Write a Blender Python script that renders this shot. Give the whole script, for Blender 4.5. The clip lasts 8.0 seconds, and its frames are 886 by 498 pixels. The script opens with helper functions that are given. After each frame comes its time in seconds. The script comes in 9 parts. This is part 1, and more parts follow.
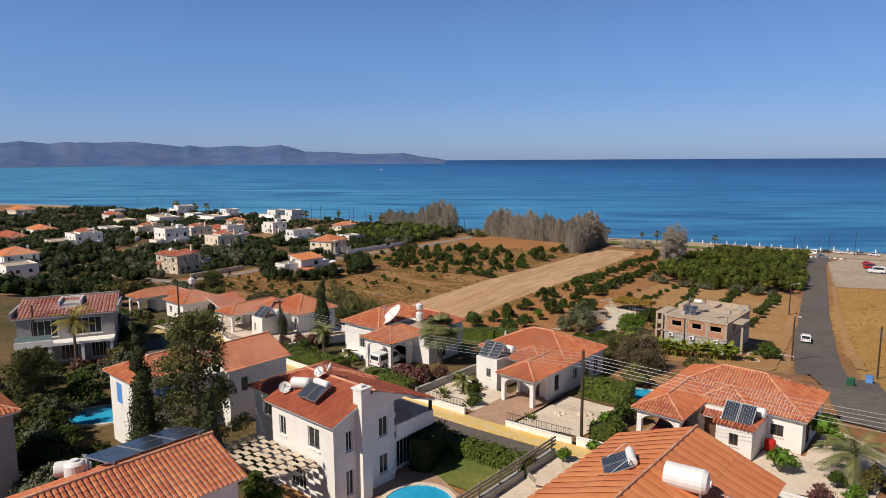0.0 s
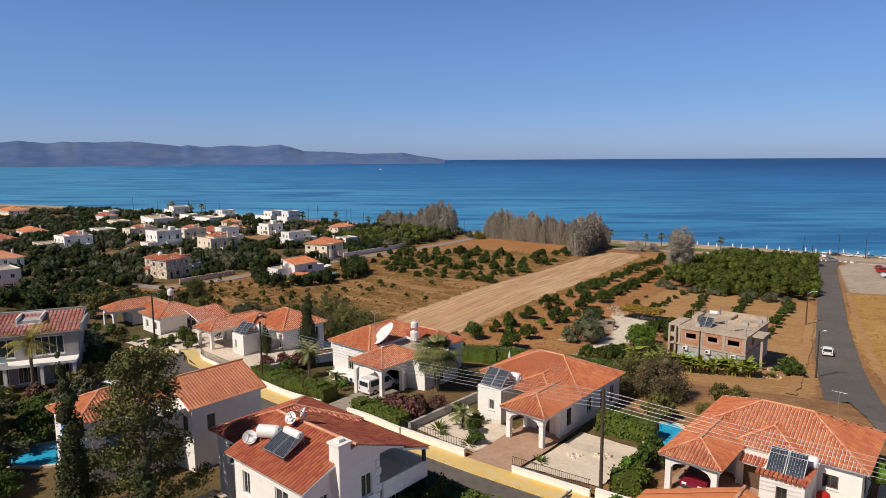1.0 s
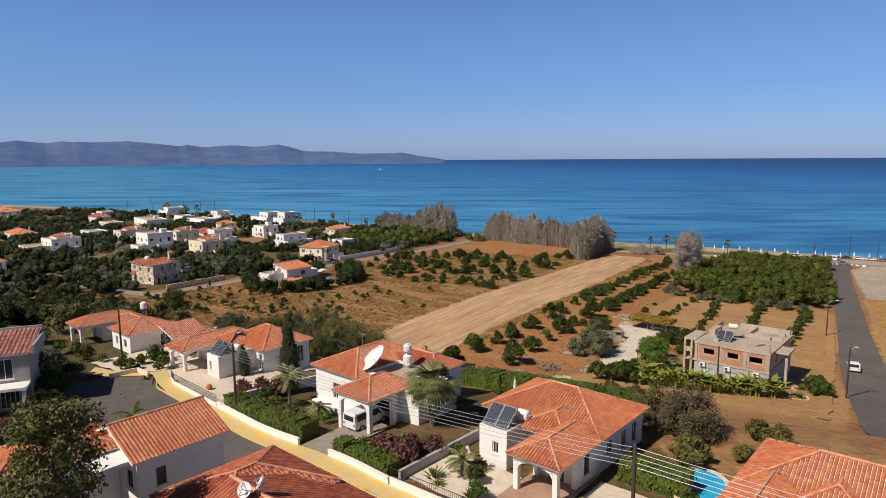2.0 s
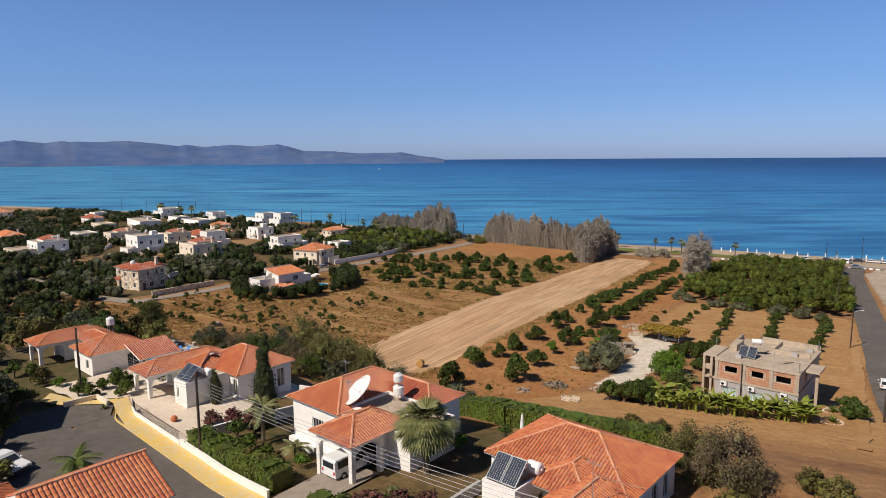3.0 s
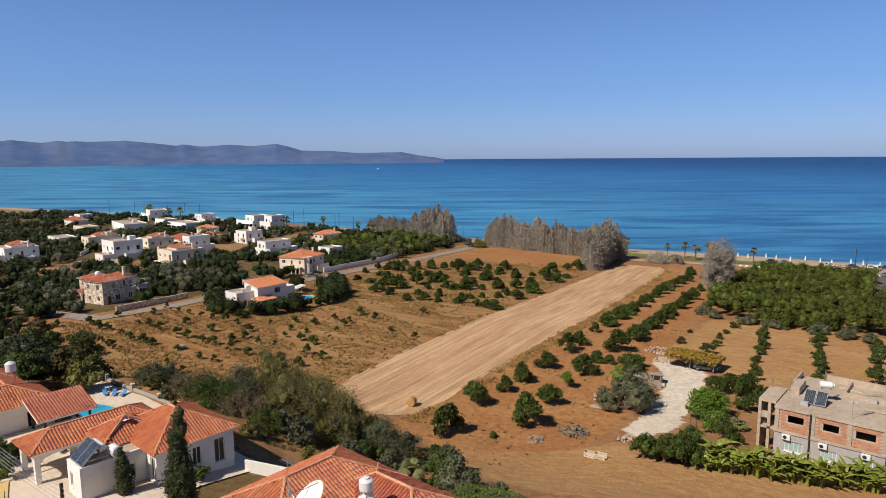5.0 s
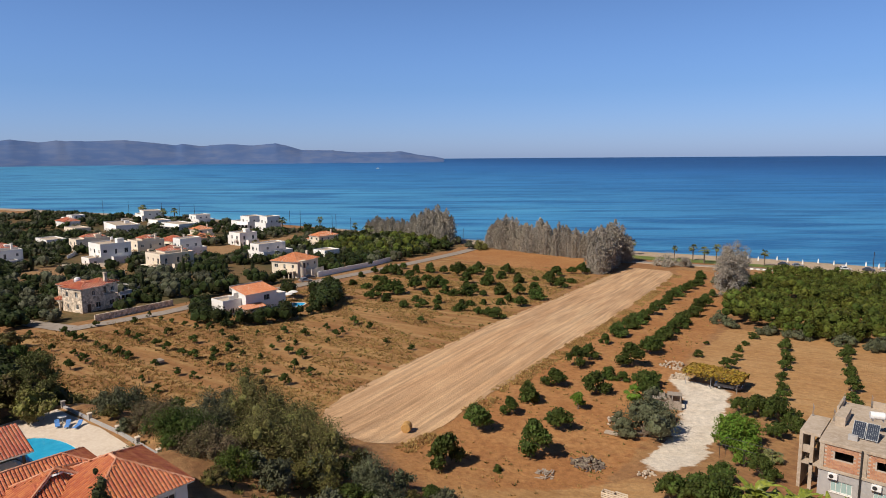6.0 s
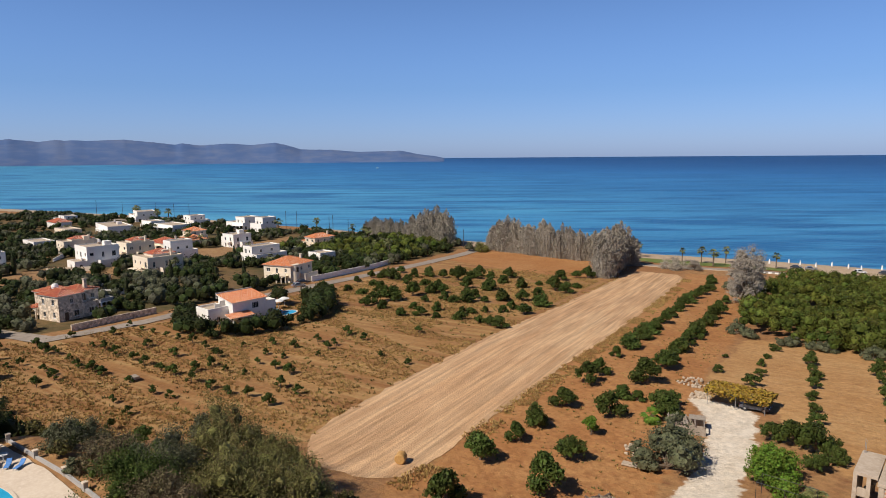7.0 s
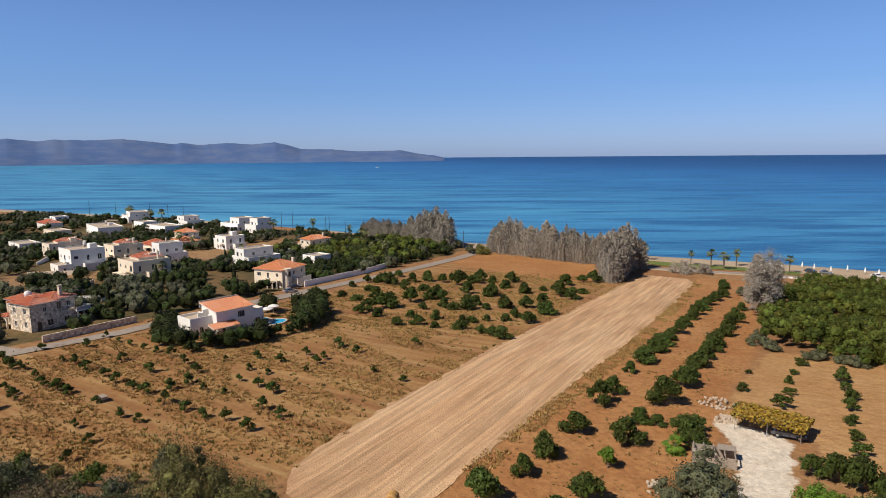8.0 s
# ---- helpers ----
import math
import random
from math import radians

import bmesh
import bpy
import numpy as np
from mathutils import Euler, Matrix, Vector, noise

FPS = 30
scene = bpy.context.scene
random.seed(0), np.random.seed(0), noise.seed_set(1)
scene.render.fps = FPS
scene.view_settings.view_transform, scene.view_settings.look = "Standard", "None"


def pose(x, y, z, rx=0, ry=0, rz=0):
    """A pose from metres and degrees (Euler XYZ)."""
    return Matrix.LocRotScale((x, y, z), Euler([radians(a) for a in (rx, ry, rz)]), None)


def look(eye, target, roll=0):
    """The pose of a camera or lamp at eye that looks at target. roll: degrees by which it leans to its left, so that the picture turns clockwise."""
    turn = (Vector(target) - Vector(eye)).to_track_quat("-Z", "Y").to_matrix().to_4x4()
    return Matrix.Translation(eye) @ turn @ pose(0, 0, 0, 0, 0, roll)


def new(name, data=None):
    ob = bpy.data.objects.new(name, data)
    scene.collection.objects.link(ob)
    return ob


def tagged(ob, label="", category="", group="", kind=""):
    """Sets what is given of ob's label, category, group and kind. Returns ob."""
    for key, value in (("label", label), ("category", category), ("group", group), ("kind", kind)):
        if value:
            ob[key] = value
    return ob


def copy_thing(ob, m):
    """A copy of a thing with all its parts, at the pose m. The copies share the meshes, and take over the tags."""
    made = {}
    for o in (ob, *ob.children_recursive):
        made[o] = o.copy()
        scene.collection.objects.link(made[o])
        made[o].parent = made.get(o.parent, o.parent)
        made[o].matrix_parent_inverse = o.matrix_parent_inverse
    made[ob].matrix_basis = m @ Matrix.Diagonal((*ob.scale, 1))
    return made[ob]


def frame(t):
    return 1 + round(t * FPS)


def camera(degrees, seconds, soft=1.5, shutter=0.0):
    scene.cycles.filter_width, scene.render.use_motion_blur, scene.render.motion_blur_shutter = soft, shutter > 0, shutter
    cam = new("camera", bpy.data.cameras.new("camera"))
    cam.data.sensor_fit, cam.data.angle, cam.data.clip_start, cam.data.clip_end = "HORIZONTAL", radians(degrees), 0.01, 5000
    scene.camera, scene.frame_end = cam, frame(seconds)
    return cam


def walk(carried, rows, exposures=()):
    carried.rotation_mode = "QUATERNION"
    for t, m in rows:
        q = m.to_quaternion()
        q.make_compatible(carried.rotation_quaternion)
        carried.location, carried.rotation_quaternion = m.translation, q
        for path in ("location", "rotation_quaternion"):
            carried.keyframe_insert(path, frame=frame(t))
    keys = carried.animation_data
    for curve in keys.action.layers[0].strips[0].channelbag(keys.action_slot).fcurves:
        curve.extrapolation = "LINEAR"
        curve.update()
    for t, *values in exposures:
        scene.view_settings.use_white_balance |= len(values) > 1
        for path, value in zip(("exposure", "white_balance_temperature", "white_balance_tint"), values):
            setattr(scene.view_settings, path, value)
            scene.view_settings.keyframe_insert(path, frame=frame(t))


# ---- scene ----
cam = camera(69.6, 8.0, 0.9)
METRES, EYE, TILT, LEAN, TURN = 74.1, 36.25, -1.9, 0.0, 41.0
ROWS = [
    (0.0, 0.0, 0.0, 0.0, -0.04, -6.19, 0.34),
    (0.5, 0.0017, 0.0521, 0.0044, -0.06, -6.2, 0.33),
    (1.0, 0.0036, 0.1073, 0.0082, -0.07, -6.22, 0.34),
    (1.5, 0.0055, 0.1648, 0.0114, -0.09, -6.22, 0.34),
    (3.0, 0.0124, 0.3432, 0.02, -0.13, -6.26, 0.36),
    (3.5, 0.0145, 0.4061, 0.022, -0.14, -6.27, 0.38),
    (4.0, 0.0165, 0.47, 0.024, -0.15, -6.28, 0.38),
    (4.5, 0.0189, 0.5345, 0.026, -0.17, -6.28, 0.38),
    (6.0, 0.0254, 0.7313, 0.0326, -0.17, -6.35, 0.43),
    (6.5, 0.027, 0.7982, 0.0345, -0.17, -6.38, 0.44),
    (7.0, 0.0289, 0.861, 0.0358, -0.16, -6.4, 0.45),
    (7.5, 0.0312, 0.9291, 0.0367, -0.16, -6.41, 0.45),
    (8.0, 0.0332, 0.9986, 0.0374, -0.15, -6.44, 0.46),
]
walk(cam, [(t, pose(0, 0, EYE, TILT, LEAN, TURN) @ pose(METRES * x, METRES * y, METRES * z, 90 + pitch, roll, yaw)) for t, x, y, z, yaw, pitch, roll in ROWS],
     [(0.0, -0.1), (1.5, -0.07), (3.5, 0.0), (4.5, 0.01), (8.0, 0.05)])

# ---- light ----
world = bpy.data.worlds.new("sky")
scene.world = world
world.use_nodes = True
wn = world.node_tree.nodes
SUN_EL = 46.0
SHADOW = Vector((0.23, 0.973, 0)).normalized()      # the way in which shadows fall
sky = wn.new("ShaderNodeTexSky")
sky.sky_type, sky.sun_disc = "NISHITA", False
sky.sun_elevation = radians(SUN_EL)
sky.sun_rotation = math.atan2(-SHADOW.x, -SHADOW.y)
sky.air_density, sky.dust_density, sky.ozone_density = 1.0, 0.6, 6.0
haze = wn.new("ShaderNodeGamma")             # evens the sky out, as sea haze does
haze.inputs[1].default_value = 0.6
tint = wn.new("ShaderNodeMix")
tint.data_type, tint.blend_type = "RGBA", "MULTIPLY"
tint.inputs[0].default_value = 1.0
tint.inputs[7].default_value = (0.70, 1.0, 1.58, 1)
world.node_tree.links.new(sky.outputs[0], haze.inputs[0])
world.node_tree.links.new(haze.outputs[0], tint.inputs[6])
# the sky overhead is darkened, to cut the fill light on shaded sides
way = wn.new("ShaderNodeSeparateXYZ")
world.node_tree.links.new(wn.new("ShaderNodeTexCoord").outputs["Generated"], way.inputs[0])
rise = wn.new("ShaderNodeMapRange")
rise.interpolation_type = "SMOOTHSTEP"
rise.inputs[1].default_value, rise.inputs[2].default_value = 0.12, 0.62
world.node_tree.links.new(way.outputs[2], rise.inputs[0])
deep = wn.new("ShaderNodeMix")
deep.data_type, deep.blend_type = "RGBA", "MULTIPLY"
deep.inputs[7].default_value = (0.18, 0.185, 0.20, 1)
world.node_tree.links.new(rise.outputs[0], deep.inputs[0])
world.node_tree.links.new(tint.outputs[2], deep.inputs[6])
low = wn.new("ShaderNodeMapRange")           # pale haze over the horizon
low.inputs[1].default_value, low.inputs[2].default_value, low.inputs[3].default_value, low.inputs[4].default_value = 0.0, 0.10, 1.0, 0.0
world.node_tree.links.new(way.outputs[2], low.inputs[0])
pale = wn.new("ShaderNodeMix")
pale.data_type, pale.blend_type = "RGBA", "MULTIPLY"
pale.inputs[7].default_value = (1.28, 1.12, 1.12, 1)
world.node_tree.links.new(low.outputs[0], pale.inputs[0])
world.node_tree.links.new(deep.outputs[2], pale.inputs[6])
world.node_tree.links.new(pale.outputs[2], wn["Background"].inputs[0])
wn["Background"].inputs[1].default_value = 0.152
lamp = bpy.data.lights.new("sun", "SUN")
lamp.energy, lamp.angle, lamp.color = 5.0, radians(0.6), (1.0, 0.91, 0.80)
sun = new("sun", lamp)
down = -(math.sin(radians(SUN_EL)))
sun.matrix_world = look((0, 0, 300), Vector((0, 0, 300)) + Vector((SHADOW.x * math.cos(radians(SUN_EL)), SHADOW.y * math.cos(radians(SUN_EL)), down)))


# ---- materials ----
def mix_rgb(nt, fac, a, b, mode="MIX"):
    n = nt.nodes.new("ShaderNodeMix")
    n.data_type, n.blend_type = "RGBA", mode
    for slot, v in ((0, fac), (6, a), (7, b)):
        if isinstance(v, (int, float)):
            n.inputs[slot].default_value = v
        elif isinstance(v, tuple):
            n.inputs[slot].default_value = (*v, 1) if len(v) == 3 else v
        else:
            nt.links.new(v, n.inputs[slot])
    return n.outputs[2]


def noise_fac(nt, coord, scale, detail=3.0, lo=0.35, hi=0.65, rough=0.55, stretch=(1, 1, 1), turn=0.0):
    m = nt.nodes.new("ShaderNodeMapping")
    m.vector_type = "TEXTURE"
    m.inputs["Scale"].default_value = [1 / k for k in stretch]
    m.inputs["Rotation"].default_value = (0, 0, radians(turn))
    nt.links.new(coord, m.inputs[0])
    n = nt.nodes.new("ShaderNodeTexNoise")
    n.inputs["Scale"].default_value, n.inputs["Detail"].default_value, n.inputs["Roughness"].default_value = scale, detail, rough
    nt.links.new(m.outputs[0], n.inputs["Vector"])
    r = nt.nodes.new("ShaderNodeMapRange")
    r.inputs[1].default_value, r.inputs[2].default_value = lo, hi
    nt.links.new(n.outputs[0], r.inputs[0])
    return r.outputs[0]


def material(name, base, second=None, third=None, rough=0.85, coarse=0.15, fine=3.0, bump=0.3, bump_scale=8.0, metal=0.0,
             spec=0.3, stretch=(1, 1, 1), turn=0.0, island=0.0, per_object=0.0, local=False, depth=0.04, leaf=0.0, amount=0.8, speck=0.0, furrow=0.0):
    """A surface of two or three tones that vary at a coarse and a fine size, with relief."""
    m = bpy.data.materials.new(name)
    m.use_nodes = True
    nt = m.node_tree
    bsdf = nt.nodes["Principled BSDF"]
    bsdf.inputs["Roughness"].default_value, bsdf.inputs["Metallic"].default_value = rough, metal
    bsdf.inputs["Specular IOR Level"].default_value = spec
    if local:
        coord = nt.nodes.new("ShaderNodeTexCoord").outputs["Object"]
    else:
        coord = nt.nodes.new("ShaderNodeNewGeometry").outputs["Position"]
    col = base
    if second:
        col = mix_rgb(nt, noise_fac(nt, coord, coarse, 4.0, 0.38, 0.64, 0.6, stretch, turn), base, second)
    if third:
        f = noise_fac(nt, coord, fine, 4.0, 0.42, 0.7, 0.6, stretch, turn)
        k = nt.nodes.new("ShaderNodeMath")
        k.operation = "MULTIPLY"
        k.inputs[1].default_value = amount
        nt.links.new(f, k.inputs[0])
        col = mix_rgb(nt, k.outputs[0], col, third)
    if speck:                                # small clods and straw: light and dark specks
        r = nt.nodes.new("ShaderNodeMapRange")
        r.inputs[3].default_value, r.inputs[4].default_value = 1 - speck, 1 + speck
        nt.links.new(noise_fac(nt, coord, 1.6, 6.0, 0.3, 0.7, 0.75), r.inputs[0])
        hsv = nt.nodes.new("ShaderNodeHueSaturation")
        nt.links.new(r.outputs[0], hsv.inputs["Value"])
        nt.links.new(col, hsv.inputs["Color"])
        col = hsv.outputs[0]
    if furrow:                               # narrow wheel and mowing lines along the field
        r = nt.nodes.new("ShaderNodeMapRange")
        r.inputs[3].default_value, r.inputs[4].default_value = 1 - furrow, 1 + furrow * 0.7
        nt.links.new(noise_fac(nt, coord, 1.0, 4.0, 0.34, 0.62, 0.7, (1.5, 0.03, 1), turn), r.inputs[0])
        hsv = nt.nodes.new("ShaderNodeHueSaturation")
        nt.links.new(r.outputs[0], hsv.inputs["Value"])
        nt.links.new(col, hsv.inputs["Color"])
        col = hsv.outputs[0]
    for share, source in ((island, "Random Per Island"), (per_object, "Random")):
        if share:
            src = nt.nodes.new("ShaderNodeNewGeometry" if source == "Random Per Island" else "ShaderNodeObjectInfo").outputs[source]
            hsv = nt.nodes.new("ShaderNodeHueSaturation")
            r = nt.nodes.new("ShaderNodeMapRange")
            r.inputs[3].default_value, r.inputs[4].default_value = 1 - share, 1 + share
            nt.links.new(src, r.inputs[0])
            nt.links.new(r.outputs[0], hsv.inputs["Value"])
            h = nt.nodes.new("ShaderNodeMapRange")
            h.inputs[3].default_value, h.inputs[4].default_value = 0.5 - share * 0.06, 0.5 + share * 0.06
            nt.links.new(src, h.inputs[0])
            nt.links.new(h.outputs[0], hsv.inputs["Hue"])
            if isinstance(col, tuple):
                hsv.inputs["Color"].default_value = (*col, 1)
            else:
                nt.links.new(col, hsv.inputs["Color"])
            col = hsv.outputs[0]
    if isinstance(col, tuple):
        bsdf.inputs["Base Color"].default_value = (*col, 1)
    else:
        nt.links.new(col, bsdf.inputs["Base Color"])
    if leaf:
        bsdf.inputs["Transmission Weight"].default_value = 0.0
        bsdf.inputs["Subsurface Weight"].default_value = 0.0
    if bump:
        n = nt.nodes.new("ShaderNodeTexNoise")
        n.inputs["Scale"].default_value, n.inputs["Detail"].default_value = bump_scale, 4.0
        nt.links.new(coord, n.inputs["Vector"])
        b = nt.nodes.new("ShaderNodeBump")
        b.inputs["Strength"].default_value, b.inputs["Distance"].default_value = bump, depth
        nt.links.new(n.outputs[0], b.inputs["Height"])
        nt.links.new(b.outputs[0], bsdf.inputs["Normal"])
    return m


M_STRAW = material("straw_stubble", (0.49, 0.300, 0.160), (0.58, 0.385, 0.220), (0.38, 0.215, 0.105), coarse=0.07, fine=0.22, bump=0.8, bump_scale=4.0, depth=0.15, stretch=(2.0, 0.25, 1), turn=11, speck=0.16, furrow=0.3)
M_TAN = material("tan_earth", (0.385, 0.208, 0.082), (0.43, 0.255, 0.11), (0.32, 0.165, 0.064), coarse=0.07, fine=0.7, bump=0.5, bump_scale=2.5, depth=0.1)
M_DRYSOIL = material("dry_garden_soil", (0.30, 0.17, 0.075), (0.22, 0.115, 0.05), (0.38, 0.24, 0.11), coarse=0.12, fine=0.8, bump=0.8, bump_scale=2.0, depth=0.2)
# earth of the whole ground: (tone, second tone, third tone, coarse size, fine size, stretch, turn)
EARTHS = [
    ("slope", (0.29, 0.145, 0.062), (0.35, 0.20, 0.085), (0.21, 0.095, 0.042), 0.045, 0.5, (1, 1, 1), 0),
    ("dry_grass", (0.305, 0.160, 0.060), (0.24, 0.110, 0.042), (0.395, 0.252, 0.106), 0.14, 0.42, (0.14, 1.1, 1), 8),
    ("red", (0.35, 0.160, 0.058), (0.405, 0.21, 0.082), (0.265, 0.112, 0.042), 0.08, 0.9, (1, 1, 1), 0),
    ("tan", (0.385, 0.208, 0.082), (0.43, 0.255, 0.11), (0.32, 0.165, 0.064), 0.06, 0.6, (0.5, 1.4, 1), 10),
    ("gravel", (0.62, 0.535, 0.43), (0.66, 0.58, 0.475), (0.56, 0.465, 0.355), 0.08, 0.35, (1, 1, 1), 0),
    ("gold", (0.40, 0.225, 0.062), (0.45, 0.28, 0.09), (0.31, 0.16, 0.042), 0.05, 0.4, (1.5, 0.4, 1), -12),
    ("lot", (0.40, 0.32, 0.24), (0.48, 0.40, 0.31), (0.32, 0.25, 0.18), 0.06, 0.5, (1, 1, 1), 0),
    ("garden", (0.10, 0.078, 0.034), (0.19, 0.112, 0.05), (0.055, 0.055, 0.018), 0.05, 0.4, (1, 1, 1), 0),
]


def ground_material():
    """The earth of the fields: tones mixed by two maps of soil kinds on the ground's mesh, with ragged borders."""
    m = bpy.data.materials.new("field_earth")
    m.use_nodes = True
    nt = m.node_tree
    bsdf = nt.nodes["Principled BSDF"]
    bsdf.inputs["Roughness"].default_value, bsdf.inputs["Specular IOR Level"].default_value = 0.9, 0.2
    pos = nt.nodes.new("ShaderNodeNewGeometry").outputs["Position"]
    rag = noise_fac(nt, pos, 0.9, 5.0, 0.25, 0.75, 0.65)
    shares = []
    for name in ("soil_a", "soil_b"):
        at = nt.nodes.new("ShaderNodeAttribute")
        at.attribute_name = name
        sp = nt.nodes.new("ShaderNodeSeparateColor")
        nt.links.new(at.outputs["Color"], sp.inputs[0])
        shares += [sp.outputs[0], sp.outputs[1], sp.outputs[2], at.outputs["Alpha"]]
    col = None
    for k, (name, a, b, c, coarse, fine, stretch, turn) in enumerate(EARTHS):
        tone = mix_rgb(nt, noise_fac(nt, pos, coarse, 4.0, 0.38, 0.64, 0.6, stretch, turn), a, b)
        tone = mix_rgb(nt, noise_fac(nt, pos, fine, 5.0, 0.44, 0.72, 0.65, stretch, turn), tone, c)
        if col is None:
            col = tone
            continue
        add = nt.nodes.new("ShaderNodeMath")
        add.operation = "MULTIPLY_ADD"
        add.inputs[1].default_value = 0.6
        nt.links.new(rag, add.inputs[0])
        nt.links.new(shares[k - 1], add.inputs[2])
        r = nt.nodes.new("ShaderNodeMapRange")
        r.inputs[1].default_value, r.inputs[2].default_value = 0.68, 0.92
        nt.links.new(add.outputs[0], r.inputs[0])
        col = mix_rgb(nt, r.outputs[0], col, tone)
    r = nt.nodes.new("ShaderNodeMapRange")
    r.inputs[3].default_value, r.inputs[4].default_value = 0.74, 1.24
    nt.links.new(noise_fac(nt, pos, 1.1, 8.0, 0.3, 0.7, 0.75), r.inputs[0])
    hsv = nt.nodes.new("ShaderNodeHueSaturation")
    nt.links.new(r.outputs[0], hsv.inputs["Value"])
    nt.links.new(col, hsv.inputs["Color"])
    nt.links.new(hsv.outputs[0], bsdf.inputs["Base Color"])
    n = nt.nodes.new("ShaderNodeTexNoise")
    n.inputs["Scale"].default_value, n.inputs["Detail"].default_value, n.inputs["Roughness"].default_value = 1.3, 6.0, 0.65
    nt.links.new(pos, n.inputs["Vector"])
    bp = nt.nodes.new("ShaderNodeBump")
    bp.inputs["Strength"].default_value, bp.inputs["Distance"].default_value = 0.8, 0.25
    nt.links.new(n.outputs[0], bp.inputs["Height"])
    nt.links.new(bp.outputs[0], bsdf.inputs["Normal"])
    return m


M_ASPHALT = material("asphalt", (0.122, 0.104, 0.090), (0.152, 0.131, 0.114), (0.092, 0.079, 0.068), coarse=0.12, fine=1.4, bump=0.2, bump_scale=20, depth=0.01)
M_OLDROAD = material("worn_road", (0.29, 0.24, 0.195), (0.34, 0.285, 0.235), (0.23, 0.185, 0.145), coarse=0.1, fine=0.9, bump=0.2, bump_scale=12, depth=0.01)
M_YELLOW = material("yellow_kerb_paint", (0.70, 0.46, 0.10), (0.62, 0.44, 0.17), (0.58, 0.50, 0.36), coarse=0.4, fine=2.0, bump=0.15, bump_scale=14, depth=0.01)
M_PAVING = material("pale_terrace_paving", (0.66, 0.55, 0.43), (0.58, 0.47, 0.36), (0.72, 0.62, 0.51), coarse=0.35, fine=2.5, bump=0.15, bump_scale=10, depth=0.01)
M_PINKPAVE = material("terracotta_drive_paving", (0.40, 0.25, 0.17), (0.46, 0.30, 0.21), (0.34, 0.20, 0.13), coarse=0.4, fine=2.5, bump=0.2, bump_scale=10, depth=0.01)
M_LAWN = material("lawn", (0.12, 0.155, 0.03), (0.20, 0.20, 0.05), (0.085, 0.12, 0.022), coarse=0.3, fine=2.5, bump=0.7, bump_scale=16, depth=0.06)
M_SAND = material("beach_sand", (0.40, 0.30, 0.20), (0.34, 0.25, 0.165), (0.48, 0.375, 0.27), coarse=0.05, fine=0.6, bump=0.3, bump_scale=3.0)
M_WHITE = material("white_render", (0.85, 0.82, 0.77), (0.81, 0.775, 0.72), (0.72, 0.675, 0.61), coarse=0.3, fine=1.6, bump=0.12, bump_scale=12, depth=0.01, amount=0.45, per_object=0.03)
M_CREAM = material("cream_render", (0.74, 0.63, 0.49), (0.68, 0.57, 0.43), (0.78, 0.68, 0.55), coarse=0.3, fine=1.6, bump=0.12, bump_scale=12, depth=0.01, per_object=0.06)
M_GREYPAINT = material("grey_house_paint", (0.30, 0.285, 0.28), (0.26, 0.248, 0.243), (0.34, 0.32, 0.31), coarse=0.5, fine=2.5, bump=0.15, bump_scale=12, depth=0.01)
M_GREYWALL = material("grey_cement_render", (0.40, 0.38, 0.365), (0.345, 0.33, 0.315), (0.45, 0.425, 0.40), coarse=0.5, fine=2.5, bump=0.2, bump_scale=12, depth=0.01)
M_CONCRETE = material("raw_concrete", (0.45, 0.36, 0.27), (0.35, 0.27, 0.195), (0.53, 0.44, 0.345), coarse=0.35, fine=2.0, bump=0.35, bump_scale=10, depth=0.02)
M_STONE = material("rubble_stone", (0.80, 0.68, 0.53), (0.70, 0.57, 0.43), (0.34, 0.24, 0.16), coarse=0.9, fine=1.5, bump=0.8, bump_scale=3.0, depth=0.08)
nt = M_STONE.node_tree                        # rubble stones of many tones in pale mortar
vor = nt.nodes.new("ShaderNodeTexVoronoi")
vor.inputs["Scale"].default_value = 1.9
nt.links.new(nt.nodes.new("ShaderNodeNewGeometry").outputs["Position"], vor.inputs["Vector"])
tone = nt.nodes.new("ShaderNodeMapRange")
tone.inputs[3].default_value, tone.inputs[4].default_value = 0.5, 1.35
nt.links.new(vor.outputs["Color"], tone.inputs[0])
stone_hsv = nt.nodes.new("ShaderNodeHueSaturation")
nt.links.new(tone.outputs[0], stone_hsv.inputs["Value"])
stone_in = nt.nodes["Principled BSDF"].inputs["Base Color"]
nt.links.new(stone_in.links[0].from_socket, stone_hsv.inputs["Color"])
nt.links.new(stone_hsv.outputs[0], stone_in)
M_BRICK = material("hollow_brick", (0.47, 0.235, 0.135), (0.52, 0.28, 0.17), (0.41, 0.19, 0.105), coarse=0.5, fine=3.0, bump=0.2, bump_scale=14, depth=0.01, per_object=0.1)
M_MORTAR = material("mortar", (0.50, 0.42, 0.34), (0.43, 0.35, 0.28), None, coarse=0.6, bump=0.3, bump_scale=10, depth=0.01)
M_TILE = material("terracotta_roof_tiles", (0.48, 0.145, 0.062), (0.55, 0.195, 0.092), (0.40, 0.11, 0.046), coarse=0.25, fine=1.6, bump=0.2, bump_scale=20, depth=0.01, island=0.13)
M_TILE_RED = material("dark_red_roof_tiles", (0.40, 0.105, 0.055), (0.46, 0.14, 0.075), (0.32, 0.08, 0.042), coarse=0.25, fine=1.6, bump=0.2, bump_scale=20, depth=0.01, island=0.16)
M_TILE_ORANGE = material("orange_sheet_tiles", (0.60, 0.205, 0.08), (0.64, 0.25, 0.11), (0.54, 0.17, 0.066), coarse=0.25, fine=1.6, bump=0.15, bump_scale=20, depth=0.01, island=0.05)
